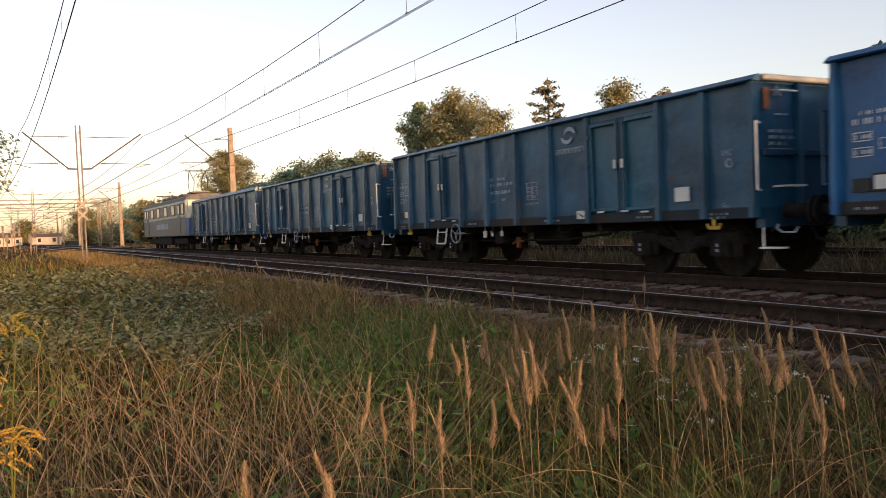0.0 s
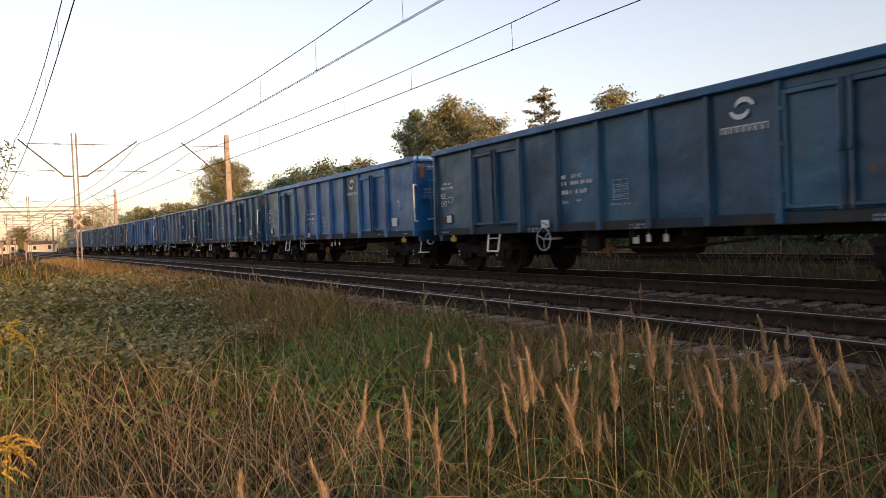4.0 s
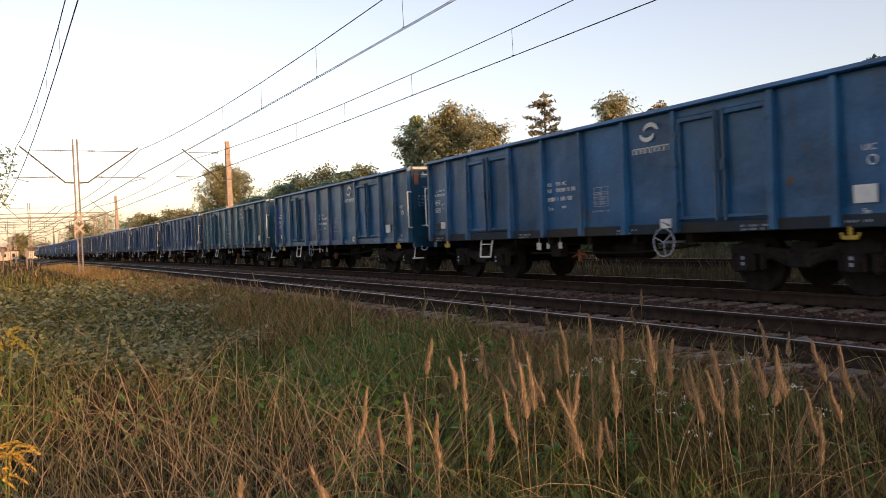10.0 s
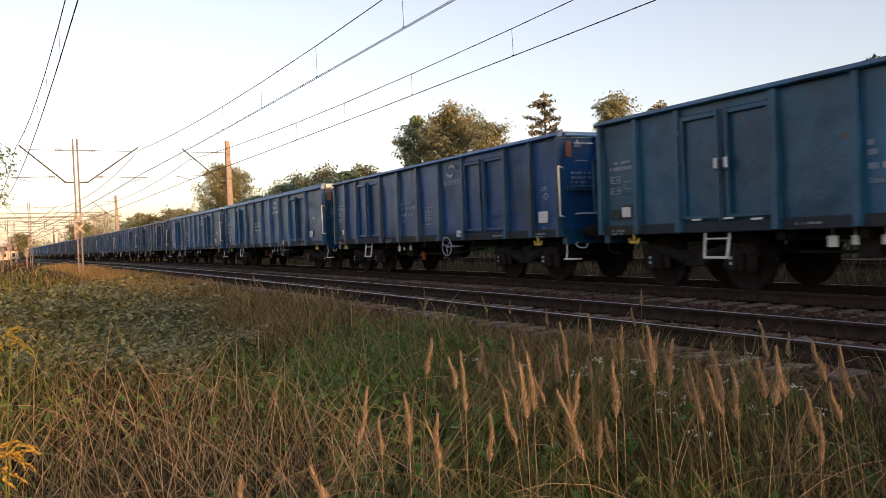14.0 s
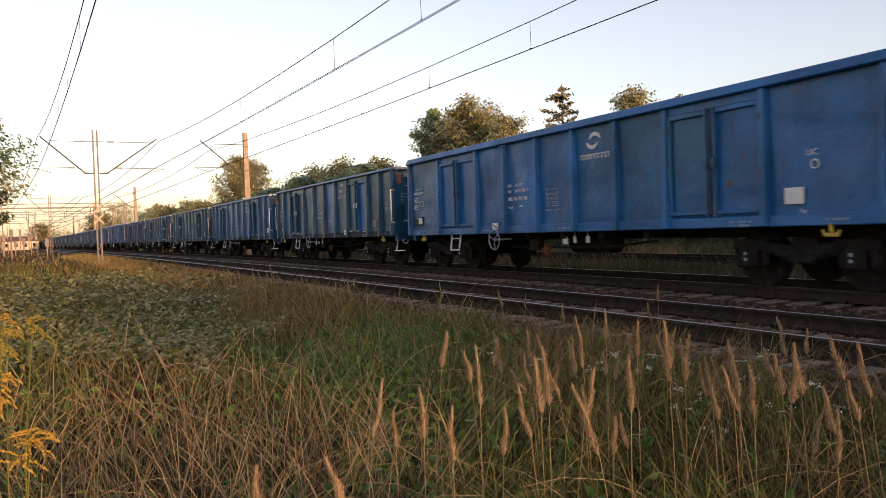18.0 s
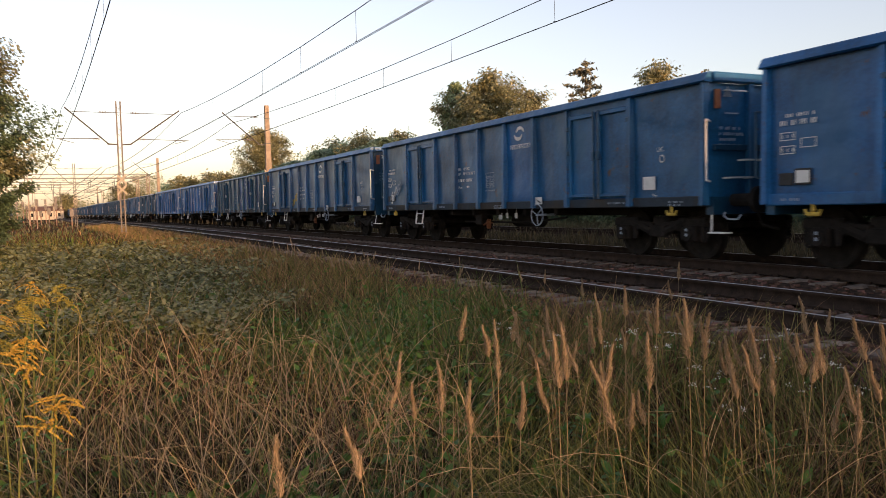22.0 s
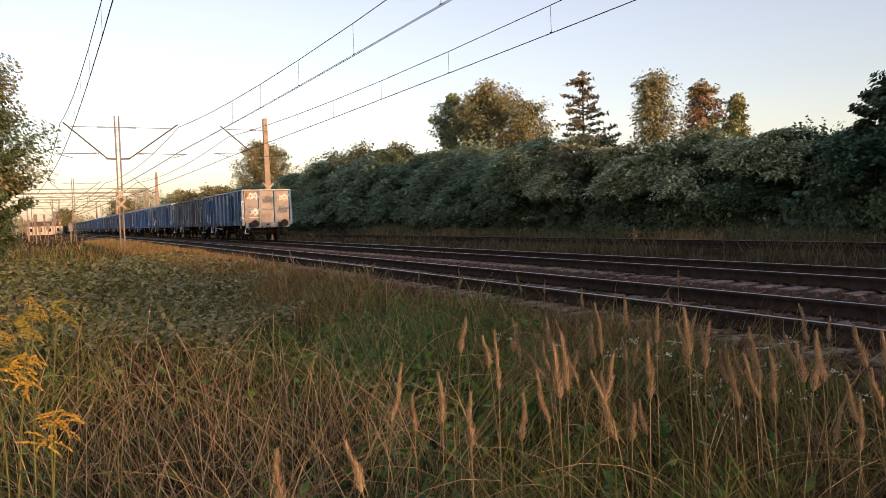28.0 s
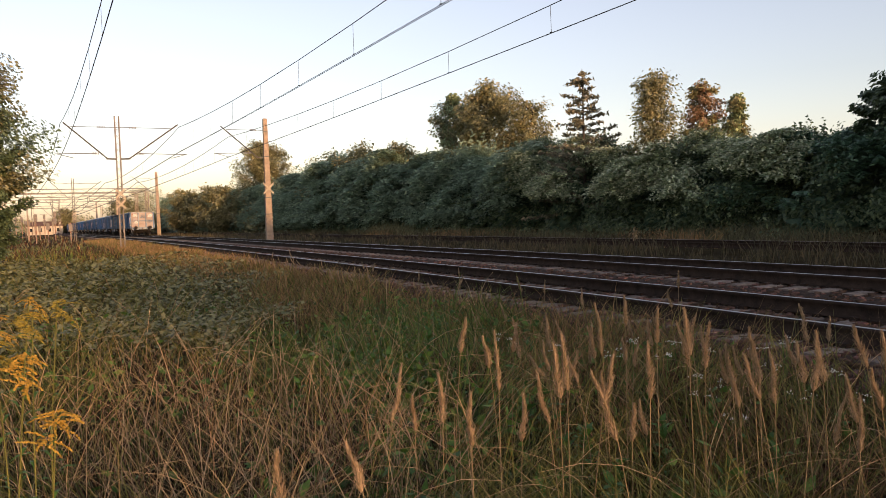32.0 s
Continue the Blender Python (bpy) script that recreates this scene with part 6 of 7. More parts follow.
    dead = r.random(len(x)) < 0.4
    for sel, mm, lab in ((dead, M_DRY, "sparse dry grass of the meadow"), (~dead, M_GREEN, "green grass of the meadow")):
        V, F = blades(x[sel], y[sel], 0.25 + 0.4 * r.random(sel.sum()), 0.004 + 0.0014 * d[sel], 0.8, 88, 0.9)
        stuff("meadow_grass", V, F, mm, lab, "grass")
    # taller grass behind the standpoint, out of view, added to shade the foreground
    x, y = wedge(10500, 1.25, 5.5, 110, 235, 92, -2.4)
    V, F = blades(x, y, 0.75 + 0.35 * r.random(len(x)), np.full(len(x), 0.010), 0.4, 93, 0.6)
    stuff("meadow_grass", V, F, M_OLIVE, "unseen tall grass added to shade the near meadow", "grass")
    # the far meadow up to the station
    x, y = wedge(6500, 50, 240, -16, 12, 94, -2.5)
    d = np.hypot(x, y)
    dead = r.random(len(x)) < 0.45
    for sel, mm, lab in ((dead, M_BROWN, "dry grass of the far meadow"), (~dead, M_SLOPE, "dull green grass of the far meadow")):
        V, F = blades(x[sel], y[sel], 0.25 + 0.3 * r.random(sel.sum()), 0.006 + 0.0007 * d[sel], 0.6, 95, 0.7)
        stuff("meadow_grass", V, F, mm, lab, "grass")
    # dry fringe along the foot of the ballast
    s = 5 + 80 * r.random(17000) ** 1.5
    o = -2.45 - 2.0 * r.random(17000) ** 1.4
    x, y = plan(s, o)
    keep = r.random(len(x)) < 0.3 + 1.1 * patch(x, y, 1.7, 6)
    x, y = x[keep], y[keep]
    d = np.hypot(x, y)
    tan = r.random(len(x)) < 0.75
    for sel, mm, lab in ((tan, M_DRY, "dry fringe of grass along the ballast"), (~tan, M_OLIVE, "yellow-green fringe of grass along the ballast")):
        V, F = blades(x[sel], y[sel], 0.34 + 0.34 * r.random(sel.sum()), 0.0016 + 0.00045 * d[sel], 0.5, 97, 0.7)
        stuff("fringe_grass", V, F, mm, lab, "grass")
    # rough grass on the slope before the shrubs
    s = 8 + 95 * r.random(14000) ** 1.5
    o = 14.9 + 3.0 * r.random(14000)
    x, y = plan(s, o)
    keep = r.random(len(x)) < 1.5 * patch(x, y, 0.9, 2)
    x, y = x[keep], y[keep]
    V, F = blades(x, y, 0.45 + 0.5 * r.random(len(x)) * (0.4 + patch(x, y, 0.6, 5)), 0.004 + 0.0003 * np.hypot(x, y), 0.6, 89, 0.7)
    stuff("slope_grass", V, F, M_SLOPE, "rough dull grass before the shrubs", "grass")
    x, y = plan(50 + 14 * r.random(1500), 15.4 + 2.2 * r.random(1500))
    V, F = blades(x, y, (0.7 + 0.7 * r.random(1500)) * (0.4 + patch(x, y, 0.7, 3)), np.full(1500, 0.02), 0.5, 99, 0.8)
    stuff("slope_grass", V, F, M_SLOPE_PALE, "pale tall grass tufts before the shrubs", "grass")
    # bramble leaves
    x, y = wedge(84000, 6, 40, -12, 20, 80, -3.0)
    b, dry, lush = zones(x, y)
    keep = r.random(len(x)) < b * (0.1 + 0.7 * patch(x, y, 2.2, 3)) * (0.15 + 1.4 * patch(x, y, 7, 4))
    x, y = x[keep], y[keep]
    z = ground_z(x, y) + 0.12 + (0.24 + 0.26 * patch(x, y, 1.9, 5)) * r.random(len(x)) ** 0.5
    d = np.hypot(x, y)
    V, F = flat_leaves(np.stack([x, y, z], 1), 0.024 + 0.0034 * d * (0.6 + 0.7 * r.random(len(x))), 1.3, 0.38, r)
    stuff("bramble", V, F, M_BRAMBLE, "low grey-green bramble leaves over the field", "bramble")
    # broad herb leaves among the grass
    x, y = wedge(26000, 1.8, 14, -8, 62, 81, -2.6)
    b, dry, lush = zones(x, y)
    clump = patch(x, y, 2.6, 9)
    keep = (r.random(len(x)) < 0.35 * (1 - smooth(2.3, 3.0, np.hypot(x, y))) + 1.1 * lush + 0.55 * (clump > 0.63) + 0.05)
    x, y = x[keep], y[keep]
    z = ground_z(x, y) + 0.05 + 0.42 * r.random(len(x))
    V, F = quads(np.stack([x, y, z], 1), 0.026 + 0.03 * r.random(len(x)), 2.0, 0.15, r)
    stuff("herb_leaves", V, F, M_HERB, "fresh green weed leaves in the grass", "weeds")
    # weeds between and beside the tracks
    s = 130 * r.random(16000) ** 1.4 + 3
    o = np.where(r.random(16000) < 0.22, 6.2 + 3.0 * r.random(16000), 9.0 + 8.5 * r.random(16000))
    P = np.array([along(a, c)[:2] for a, c in zip(s, o)])
    keep = patch(P[:, 0], P[:, 1], 0.8, 4) > 0.32
    P = P[keep]
    d = np.hypot(P[:, 0], P[:, 1])
    V, F = blades(P[:, 0], P[:, 1], 0.20 + 0.42 * r.random(len(P)) * (0.5 + patch(P[:, 0], P[:, 1], 0.5, 8)), 0.003 + 0.0006 * d, 0.5, 83)
    stuff("trackside_weeds", V, F, M_WEED, "dull weeds between the tracks and the shrubs", "weeds")
    s = 60 * r.random(3500) + 6
    P = np.array([along(a, 13.6 + 3.2 * r.random())[:2] for a in s])
    keep = patch(P[:, 0], P[:, 1], 0.7, 6) > 0.6
    P = P[keep]
    V, F = blades(P[:, 0], P[:, 1], 0.5 + 0.4 * r.random(len(P)), 0.012, 0.6, 84)
    stuff("trackside_dry_grass", V, F, M_DRY, "dry grass tufts beside the siding", "grass")


M_SLOPE = mat("slope_grass", (0.075, 0.078, 0.036), (0.18, 0.165, 0.08), 1.5, 0.85, spread=0.45, translucent=0.2)
M_SHADEGRASS = mat("shaded_grass", (0.014, 0.017, 0.004), (0.046, 0.047, 0.011), 3, 0.85, spread=0.5, translucent=0.15)
M_BROWN = mat("dead_grass", (0.034, 0.015, 0.006), (0.11, 0.052, 0.019), 3, 0.9, spread=0.5, translucent=0.15)
M_SLOPE_PALE = mat("pale_slope_grass", (0.15, 0.16, 0.08), (0.32, 0.31, 0.17), 1.5, 0.85, spread=0.4, translucent=0.3)
M_FRESH = mat("fresh_grass", (0.10, 0.17, 0.02), (0.24, 0.33, 0.06), 3, 0.6, spread=0.4, translucent=0.35)
M_OLIVE = mat("olive_grass", (0.10, 0.108, 0.02), (0.235, 0.22, 0.055), 3, 0.8, spread=0.5, translucent=0.25)
M_STRAW = mat("pale_straw", (0.25, 0.175, 0.085), (0.50, 0.37, 0.205), 6, 0.8, spread=0.35, translucent=0.15)
M_BRAMBLE = mat("bramble_leaf", (0.088, 0.102, 0.040), (0.23, 0.235, 0.098), 2.0, 0.65, spread=0.5, translucent=0.15)
M_HERB = mat("herb_leaf", (0.042, 0.112, 0.014), (0.105, 0.225, 0.035), 3, 0.6, spread=0.45, translucent=0.25)
M_WEED = mat("trackside_weed", (0.045, 0.040, 0.018), (0.11, 0.09, 0.042), 2, 0.85, spread=0.5, translucent=0.15)
field()


# reed grass with feathery seed heads, each plant a thing
def seed_head_mesh(seed, length=0.19, width=0.02):
    """A soft pointed spindle of fine bristles, ragged and a little bowed."""
    r = np.random.default_rng(seed)
    n = 620
    f = r.random(n) ** 1.15
    gap = 0.65 + 0.5 * r.random(15)[np.minimum(14, (f * 15).astype(int))]
    prof = gap * np.minimum(1, f / 0.16 + 0.25) * (1.02 - f) ** 0.75
    a = r.random(n) * 6.283
    rad = width * prof * r.random(n) ** 0.7
    nod = length * (0.02 + 0.09 * r.random())
    c = np.stack([rad * np.cos(a) + nod * f ** 2, rad * np.sin(a) + 0.004 * np.sin(f * 7 + seed), f * length], 1)
    out = np.stack([np.cos(a) * 0.42, np.sin(a) * 0.42, np.full(n, 1.0)], 1)
    out /= np.linalg.norm(out, axis=1)[:, None]
    side = np.stack([-np.sin(a), np.cos(a), np.zeros(n)], 1)
    ln = (0.007 + 0.010 * r.random(n))[:, None]
    w = 0.0014
    V = np.stack([c - side * w, c + side * w, c + out * ln + side * w * 0.3, c + out * ln - side * w * 0.3], 1).reshape(-1, 3)
    return np_mesh("seed_head", V, np.arange(4 * n).reshape(-1, 4), M_SEED)


HEADS = [seed_head_mesh(k, 0.13 + 0.022 * (k % 5), 0.0140 + 0.0030 * (k % 4)) for k in range(9)]


def reed(tip, lean_x, lean_y, k, r):
    """A stalk from the ground to a tip, with its seed head nodding along the lean."""
    base = Vector((tip[0] - lean_x, tip[1] - lean_y, 0))
    base.z = float(ground_z(np.array(base.x), np.array(base.y)))
    t = thing("reed_grass", Matrix.Translation(base), "tall reed grass stalk with a feathery tan seed head", "reed grass", "tall seeding reed grass")
    top = Vector(tip) - base
    way = (top + Vector((lean_x * 1.3, lean_y * 1.3, 0))).normalized()
    neck = top - way * 0.2
    mid = Vector((neck.x * 0.35, neck.y * 0.35, neck.z * 0.55))
    bm = bmesh.new()
    rod(bm, (0, 0, 0), mid, 0.0022, 4, 0.0018)
    rod(bm, mid, neck, 0.0018, 4, 0.0014)
    part("stalk", bm, M_STALK, t)
    m = Matrix.Translation(neck) @ way.to_track_quat("Z", "Y").to_matrix().to_4x4()
    share("seed_head", HEADS[k % 9], t, m)
    for q in range(2 if r.random() < 0.6 else 1):
        bm = bmesh.new()
        a, hh = r.random() * 6.28, 0.2 + 0.35 * r.random()
        p0 = Vector((mid.x * hh, mid.y * hh, mid.z * hh * 1.6))
        p1 = p0 + Vector((math.cos(a) * 0.10, math.sin(a) * 0.10, 0.13))
        p2 = p1 + Vector((math.cos(a) * 0.13, math.sin(a) * 0.13, -0.02))
        sd = Vector((-math.sin(a), math.cos(a), 0)) * 0.0032
        v = [bm.verts.new(p) for p in (p0 - sd, p0 + sd, p1 + sd * 0.9, p1 - sd * 0.9, p2)]
        bm.faces.new(v[:4])
        bm.faces.new((v[3], v[2], v[4]))
        part("blade", bm, M_DRY, t)
    return t


def reeds():
    r = random.Random(17)
    # (bearing, distance, height of the tip over the rail)
    spots = [
        (38.6, 3.6, 0.8), (40.7, 3.4, 0.75), (42.7, 3.0, 0.78), (43.2, 3.9, 0.61), (36.5, 3.4, 0.71), (46.8, 3.3, 0.71), (49.8, 3.2, 0.65), (51.1, 2.9, 0.72), (54.8, 3.0, 0.69),
        (53.9, 2.7, 0.67), (33.2, 4.6, 0.53), (37.9, 2.6, 0.67), (40.3, 2.8, 0.66), (29.2, 2.9, 0.67), (27.9, 3.2, 0.69), (27.0, 3.4, 0.72), (25.0, 2.8, 0.58), (22.1, 2.7, 0.61),
        (22.7, 2.9, 0.52), (26.8, 2.2, 0.66), (33.5, 2.5, 0.73), (34.2, 2.7, 0.71), (36.1, 2.2, 0.66), (17.2, 2.0, 0.62), (12.4, 1.9, 0.62), (45.4, 3.4, 0.58), (31.8, 2.6, 0.6),
    ]
    for i in range(22):   # more of them where the stand is thickest
        spots.append((29 + 26 * r.random(), 2.7 + 1.7 * r.random(), 0.57 + 0.06 * r.gauss(0, 1)))
    for i in range(60):   # along the edge of the ballast and scattered through the meadow
        if i < 46:
            y = 4.5 + 16 * r.random() ** 1.2
            x = 4.25 + 0.3 * r.gauss(0, 1) - max(0, y - 4) * 0.02
            spots.append((math.degrees(math.atan2(x, y)), math.hypot(x, y), 0.36 + 0.12 * r.gauss(0, 1)))
        else:
            spots.append((31 + 28 * r.random(), 2.6 + 2.6 * r.random(), 0.38 + 0.13 * r.gauss(0, 1)))
    for k, (az, d, z) in enumerate(spots):
        x, y = place(az, d)
        reed((x, y, min(z, 0.80)), 0.075 * r.gauss(-0.4, 1.2), 0.06 * r.gauss(0.2, 1), k, r)


reeds()


def plume_mesh(seed, material=M_GOLD):
    """A goldenrod plume: flat arching sprays, their florets set along the upper side."""
    r = np.random.default_rng(seed)
    C = []
    for k in range(8):
        a = k * 2.4 + r.normal() * 0.3
        ln = (0.07 + 0.07 * r.random()) * (1 - k / 24)
        u = np.linspace(0.1, 1, 62)
        bend = r.normal() * 0.5
        c = np.stack([np.cos(a + bend * u) * ln * u, np.sin(a + bend * u) * ln * u, 0.007 * k + ln * (0.45 * u - 0.62 * u * u)], 1)
        C.append(c + np.abs(r.normal(size=c.shape)) * np.array([0.003, 0.003, 0.006]) * (1.2 - u)[:, None])
    C = np.concatenate(C)
    V, F = quads(C, 0.0065 + 0.006 * r.random(len(C)), 1.1, 0.0, r)
    return np_mesh("plume", V, F, material)


PLUMES = [plume_mesh(k) for k in range(4)]
BUDS = [plume_mesh(k + 7, M_BUD) for k in range(4)]


def goldenrod(az, d, z, k, tilt, scale=1.0, pale=False):
    x, y = place(az, d)
    gz = float(ground_z(np.array(x), np.array(y)))
    r = random.Random(k)
    t = thing("goldenrod", pose(x, y, gz), "goldenrod plant with yellow plumes" if not pale else "goldenrod plant just coming into bloom", "goldenrod", "goldenrod plants")
    H = z - gz
    lx, ly = tilt * 0.16, -0.03
    bm = bmesh.new()
    rod(bm, (0, 0, 0), (lx * 0.4, ly * 0.4, H * 0.6), 0.0032, 5)
    rod(bm, (lx * 0.4, ly * 0.4, H * 0.6), (lx, ly, H), 0.0026, 5)
    part("stem", bm, M_OLIVE, t)
    for q in range(16):
        f = 0.25 + 0.7 * q / 16
        a = q * 2.4
        bm = bmesh.new()
        p = Vector((lx * f * f, ly * f * f, H * f))
        e = p + Vector((math.cos(a) * 0.075, math.sin(a) * 0.075, 0.02))
        sd = Vector((-math.sin(a), math.cos(a), 0.2)) * 0.007
        m_ = p.lerp(e, 0.5) + Vector((0, 0, 0.012))
        v = [bm.verts.new(c) for c in (p, m_ - sd, e, m_ + sd)]
        bm.faces.new(v)
        part("leaf", bm, M_HERB, t)
    for q in range(3):
        a = q * 1.7 + k
        m = Matrix.Translation((lx + 0.035 * math.cos(a) * (q > 0), ly + 0.035 * math.sin(a) * (q > 0), H - 0.03 - 0.035 * q)) @ Euler((0.5 * math.sin(a) * (q > 0), (0.5 + tilt * 0.3) * math.cos(a) * (q > 0) + tilt * 0.35, a)).to_matrix().to_4x4()
        m = m @ Matrix.Diagonal((scale * 1.15, scale, scale * 0.75, 1))
        share("plume", (BUDS if pale else PLUMES)[(q + k) % 4], t, m)


for k, (az, d, z, tilt, sc) in enumerate(((-3.0, 2.65, 0.57, 0.35, 0.8), (-4.9, 2.75, 0.74, 0.45, 0.8), (-5.6, 3.6, 0.80, 0.3, 0.5), (6.3, 2.2, 0.34, 0.1, 0.5), (-4.4, 3.9, 0.84, 0.6, 0.5),
                                               (5.4, 2.35, 0.30, -0.3, 0.4), (34.6, 2.2, 0.22, 0.2, 0.35))):
    goldenrod(az, d, z, k, tilt, sc)
for k, (az, d, z, tilt, sc) in enumerate(((-3.4, 3.5, 0.80, 0.2, 0.7), (-4.6, 3.4, 0.72, -0.2, 0.8), (-2.6, 3.7, 0.83, 0.5, 0.6))):
    goldenrod(az, d, z, k + 20, tilt, sc, True)


def leaf_mesh(ln, w):
    bm = bmesh.new()
    rows = []
    for f, k in ((0, 0.08), (0.3, 0.9), (0.6, 0.8), (1.0, 0.03)):
        z = 0.25 * ln * math.sin(f * 2.2) - 0.28 * ln * f * f
        rows.append([bm.verts.new((f * ln, -w * k, z + 0.12 * w)), bm.verts.new((f * ln, 0, z)), bm.verts.new((f * ln, w * k, z + 0.12 * w))])
    for a, b in zip(rows, rows[1:]):
        bm.faces.new((a[0], a[1], b[1], b[0]))
        bm.faces.new((a[1], a[2], b[2], b[1]))
    return mesh_of("leaf", bm, M_HERB)


WEED_LEAVES = [leaf_mesh(0.085, 0.02), leaf_mesh(0.065, 0.019), leaf_mesh(0.105, 0.022)]


def leafy_weed(az, d, h, k):
    """A leafy weed: a stem with pairs of pointed leaves."""
    x, y = place(az, d)
    gz = float(ground_z(np.array(x), np.array(y)))
    r = random.Random(300 + k)
    t = thing("leafy_weed", pose(x, y, gz, r.gauss(0, 7), r.gauss(0, 7), r.random() * 360), "leafy green weed with pointed leaves", "weed", "leafy weeds in the meadow")
    bm = bmesh.new()
    rod(bm, (0, 0, 0), (0, 0, h), 0.003, 5, 0.0015)
    part("stem", bm, M_HERB, t)
    n = 9
    for i in range(n):
        z = h * (0.3 + 0.7 * i / (n - 1))
        for q in (0, 1):
            a = i * 80 + q * 180 + r.gauss(0, 14)
            share("leaf", WEED_LEAVES[(i + k) % 3], t, pose(0, 0, z, 0, -20 + r.gauss(0, 16) - 25 * i / n, a))


weed_r = random.Random(44)
weed_spots = [(2.0, 2.6, 0.52), (4.5, 2.35, 0.5), (6.5, 2.5, 0.46), (0.5, 3.0, 0.56), (8.4, 2.45, 0.42), (34.2, 2.45, 0.45), (36.5, 2.35, 0.42), (38.6, 2.5, 0.46), (40.2, 2.3, 0.40), (42.4, 2.5, 0.44), (47.0, 2.8, 0.42), (49.5, 2.6, 0.40),
              (12.0, 5.0, 0.52), (14.0, 5.6, 0.5), (22.0, 7.4, 0.55), (24.0, 6.9, 0.55), (20.0, 7.0, 0.5), (25.2, 7.6, 0.55)]
for i in range(26):
    weed_spots.append((17 + 10 * weed_r.random(), 5.6 + 3.6 * weed_r.random(), 0.45 + 0.15 * weed_r.random()))
for i in range(22):
    weed_spots.append((28 + 30 * weed_r.random(), 2.4 + 2.6 * weed_r.random(), 0.34 + 0.16 * weed_r.random()))
for k, (az, d, h) in enumerate(weed_spots):
    leafy_weed(az, d, h, k)


def flower_cluster(az, d, z, k):
    """A weed with flat clusters of small white flowers."""
    x, y = place(az, d)
    gz = float(ground_z(np.array(x), np.array(y)))
    r = random.Random(200 + k)
    t = thing("white_wildflower", pose(x, y, gz), "green weed with clusters of tiny white flowers", "wildflower", "white wildflowers in the meadow")
    bm = bmesh.new()
    H = z - gz
    tips = []
    for q in range(4):
        e = Vector((r.gauss(0, 0.035), r.gauss(0, 0.035), H * (0.9 + 0.1 * r.random())))
        rod(bm, (0, 0, H * 0.4 * (q > 0)), e, 0.002, 4)
        tips.append(e)
    part("stem", bm, M_HERB, t)
    for e in tips:
        bm = bmesh.new()
        for _ in range(6):
            c = e + Vector((r.gauss(0, 0.014), r.gauss(0, 0.014), r.gauss(0, 0.005)))
            rod(bm, c, c + Vector((r.gauss(0, 0.002), r.gauss(0, 0.002), 0.003)), 0.0045, 6, 0.003)
        part("flower_head", bm, M_PETAL, t)


for k, (az, d, z) in enumerate(((43.3, 5.2, 0.06), (43.9, 4.9, 0.02), (45.2, 5.0, 0.05), (48.2, 5.4, 0.10), (39.0, 5.6, 0.22), (37.8, 5.3, 0.20), (47.1, 5.7, 0.16), (52.6, 5.2, 0.12), (41.2, 5.5, 0.15), (29.4, 6.4, 0.14),
                                         (30.5, 6.1, 0.16), (33.4, 6.0, 0.12), (50.6, 4.9, 0.05), (44.5, 5.7, 0.16), (49.2, 5.9, 0.20), (53.8, 4.9, 0.06), (46.0, 4.5, -0.02), (42.1, 5.9, 0.18))):
    flower_cluster(az, d, z, k)


def dry_weed(az, d, k):
    """A bleached dead weed standing beside the siding."""
    x, y = place(az, d)
    gz = float(ground_z(np.array(x), np.array(y)))
    r = random.Random(400 + k)
    t = thing("dead_weed", pose(x, y, gz), "bleached dead weed with drooping leaves", "weed")
    bm = bmesh.new()
    rod(bm, (0, 0, 0), (0.03, 0, 0.75), 0.012, 5, 0.006)
    part("stem", bm, M_STRAW, t)
    for i in range(9):
        a = i * 2.4
        bm = bmesh.new()
        p = Vector((0.02, 0, 0.35 + 0.045 * i))
        e = p + Vector((math.cos(a) * 0.24, math.sin(a) * 0.24, 0.05 - 0.12 * r.random()))
        m_ = p.lerp(e, 0.5) + Vector((0, 0, 0.07))
        sd = Vector((-math.sin(a), math.cos(a), 0.3)) * 0.035
        v = [bm.verts.new(c) for c in (p, m_ - sd, e, m_ + sd)]
        bm.faces.new(v)
        part("leaf", bm, M_STRAW, t)


dry_weed(39.2, 29.5, 0)
# ---- the station end of the line, far off ----
M_ROOFTILE = mat("red_roof_tile", (0.10, 0.055, 0.04), (0.17, 0.095, 0.07), 3, 0.85)
M_RENDER = mat("pale_render", (0.42, 0.36, 0.28), (0.55, 0.48, 0.38), 1.0, 0.9)
M_RED = mat("red_sign_paint", (0.22, 0.12, 0.08), (0.32, 0.17, 0.11), 4, 0.6)


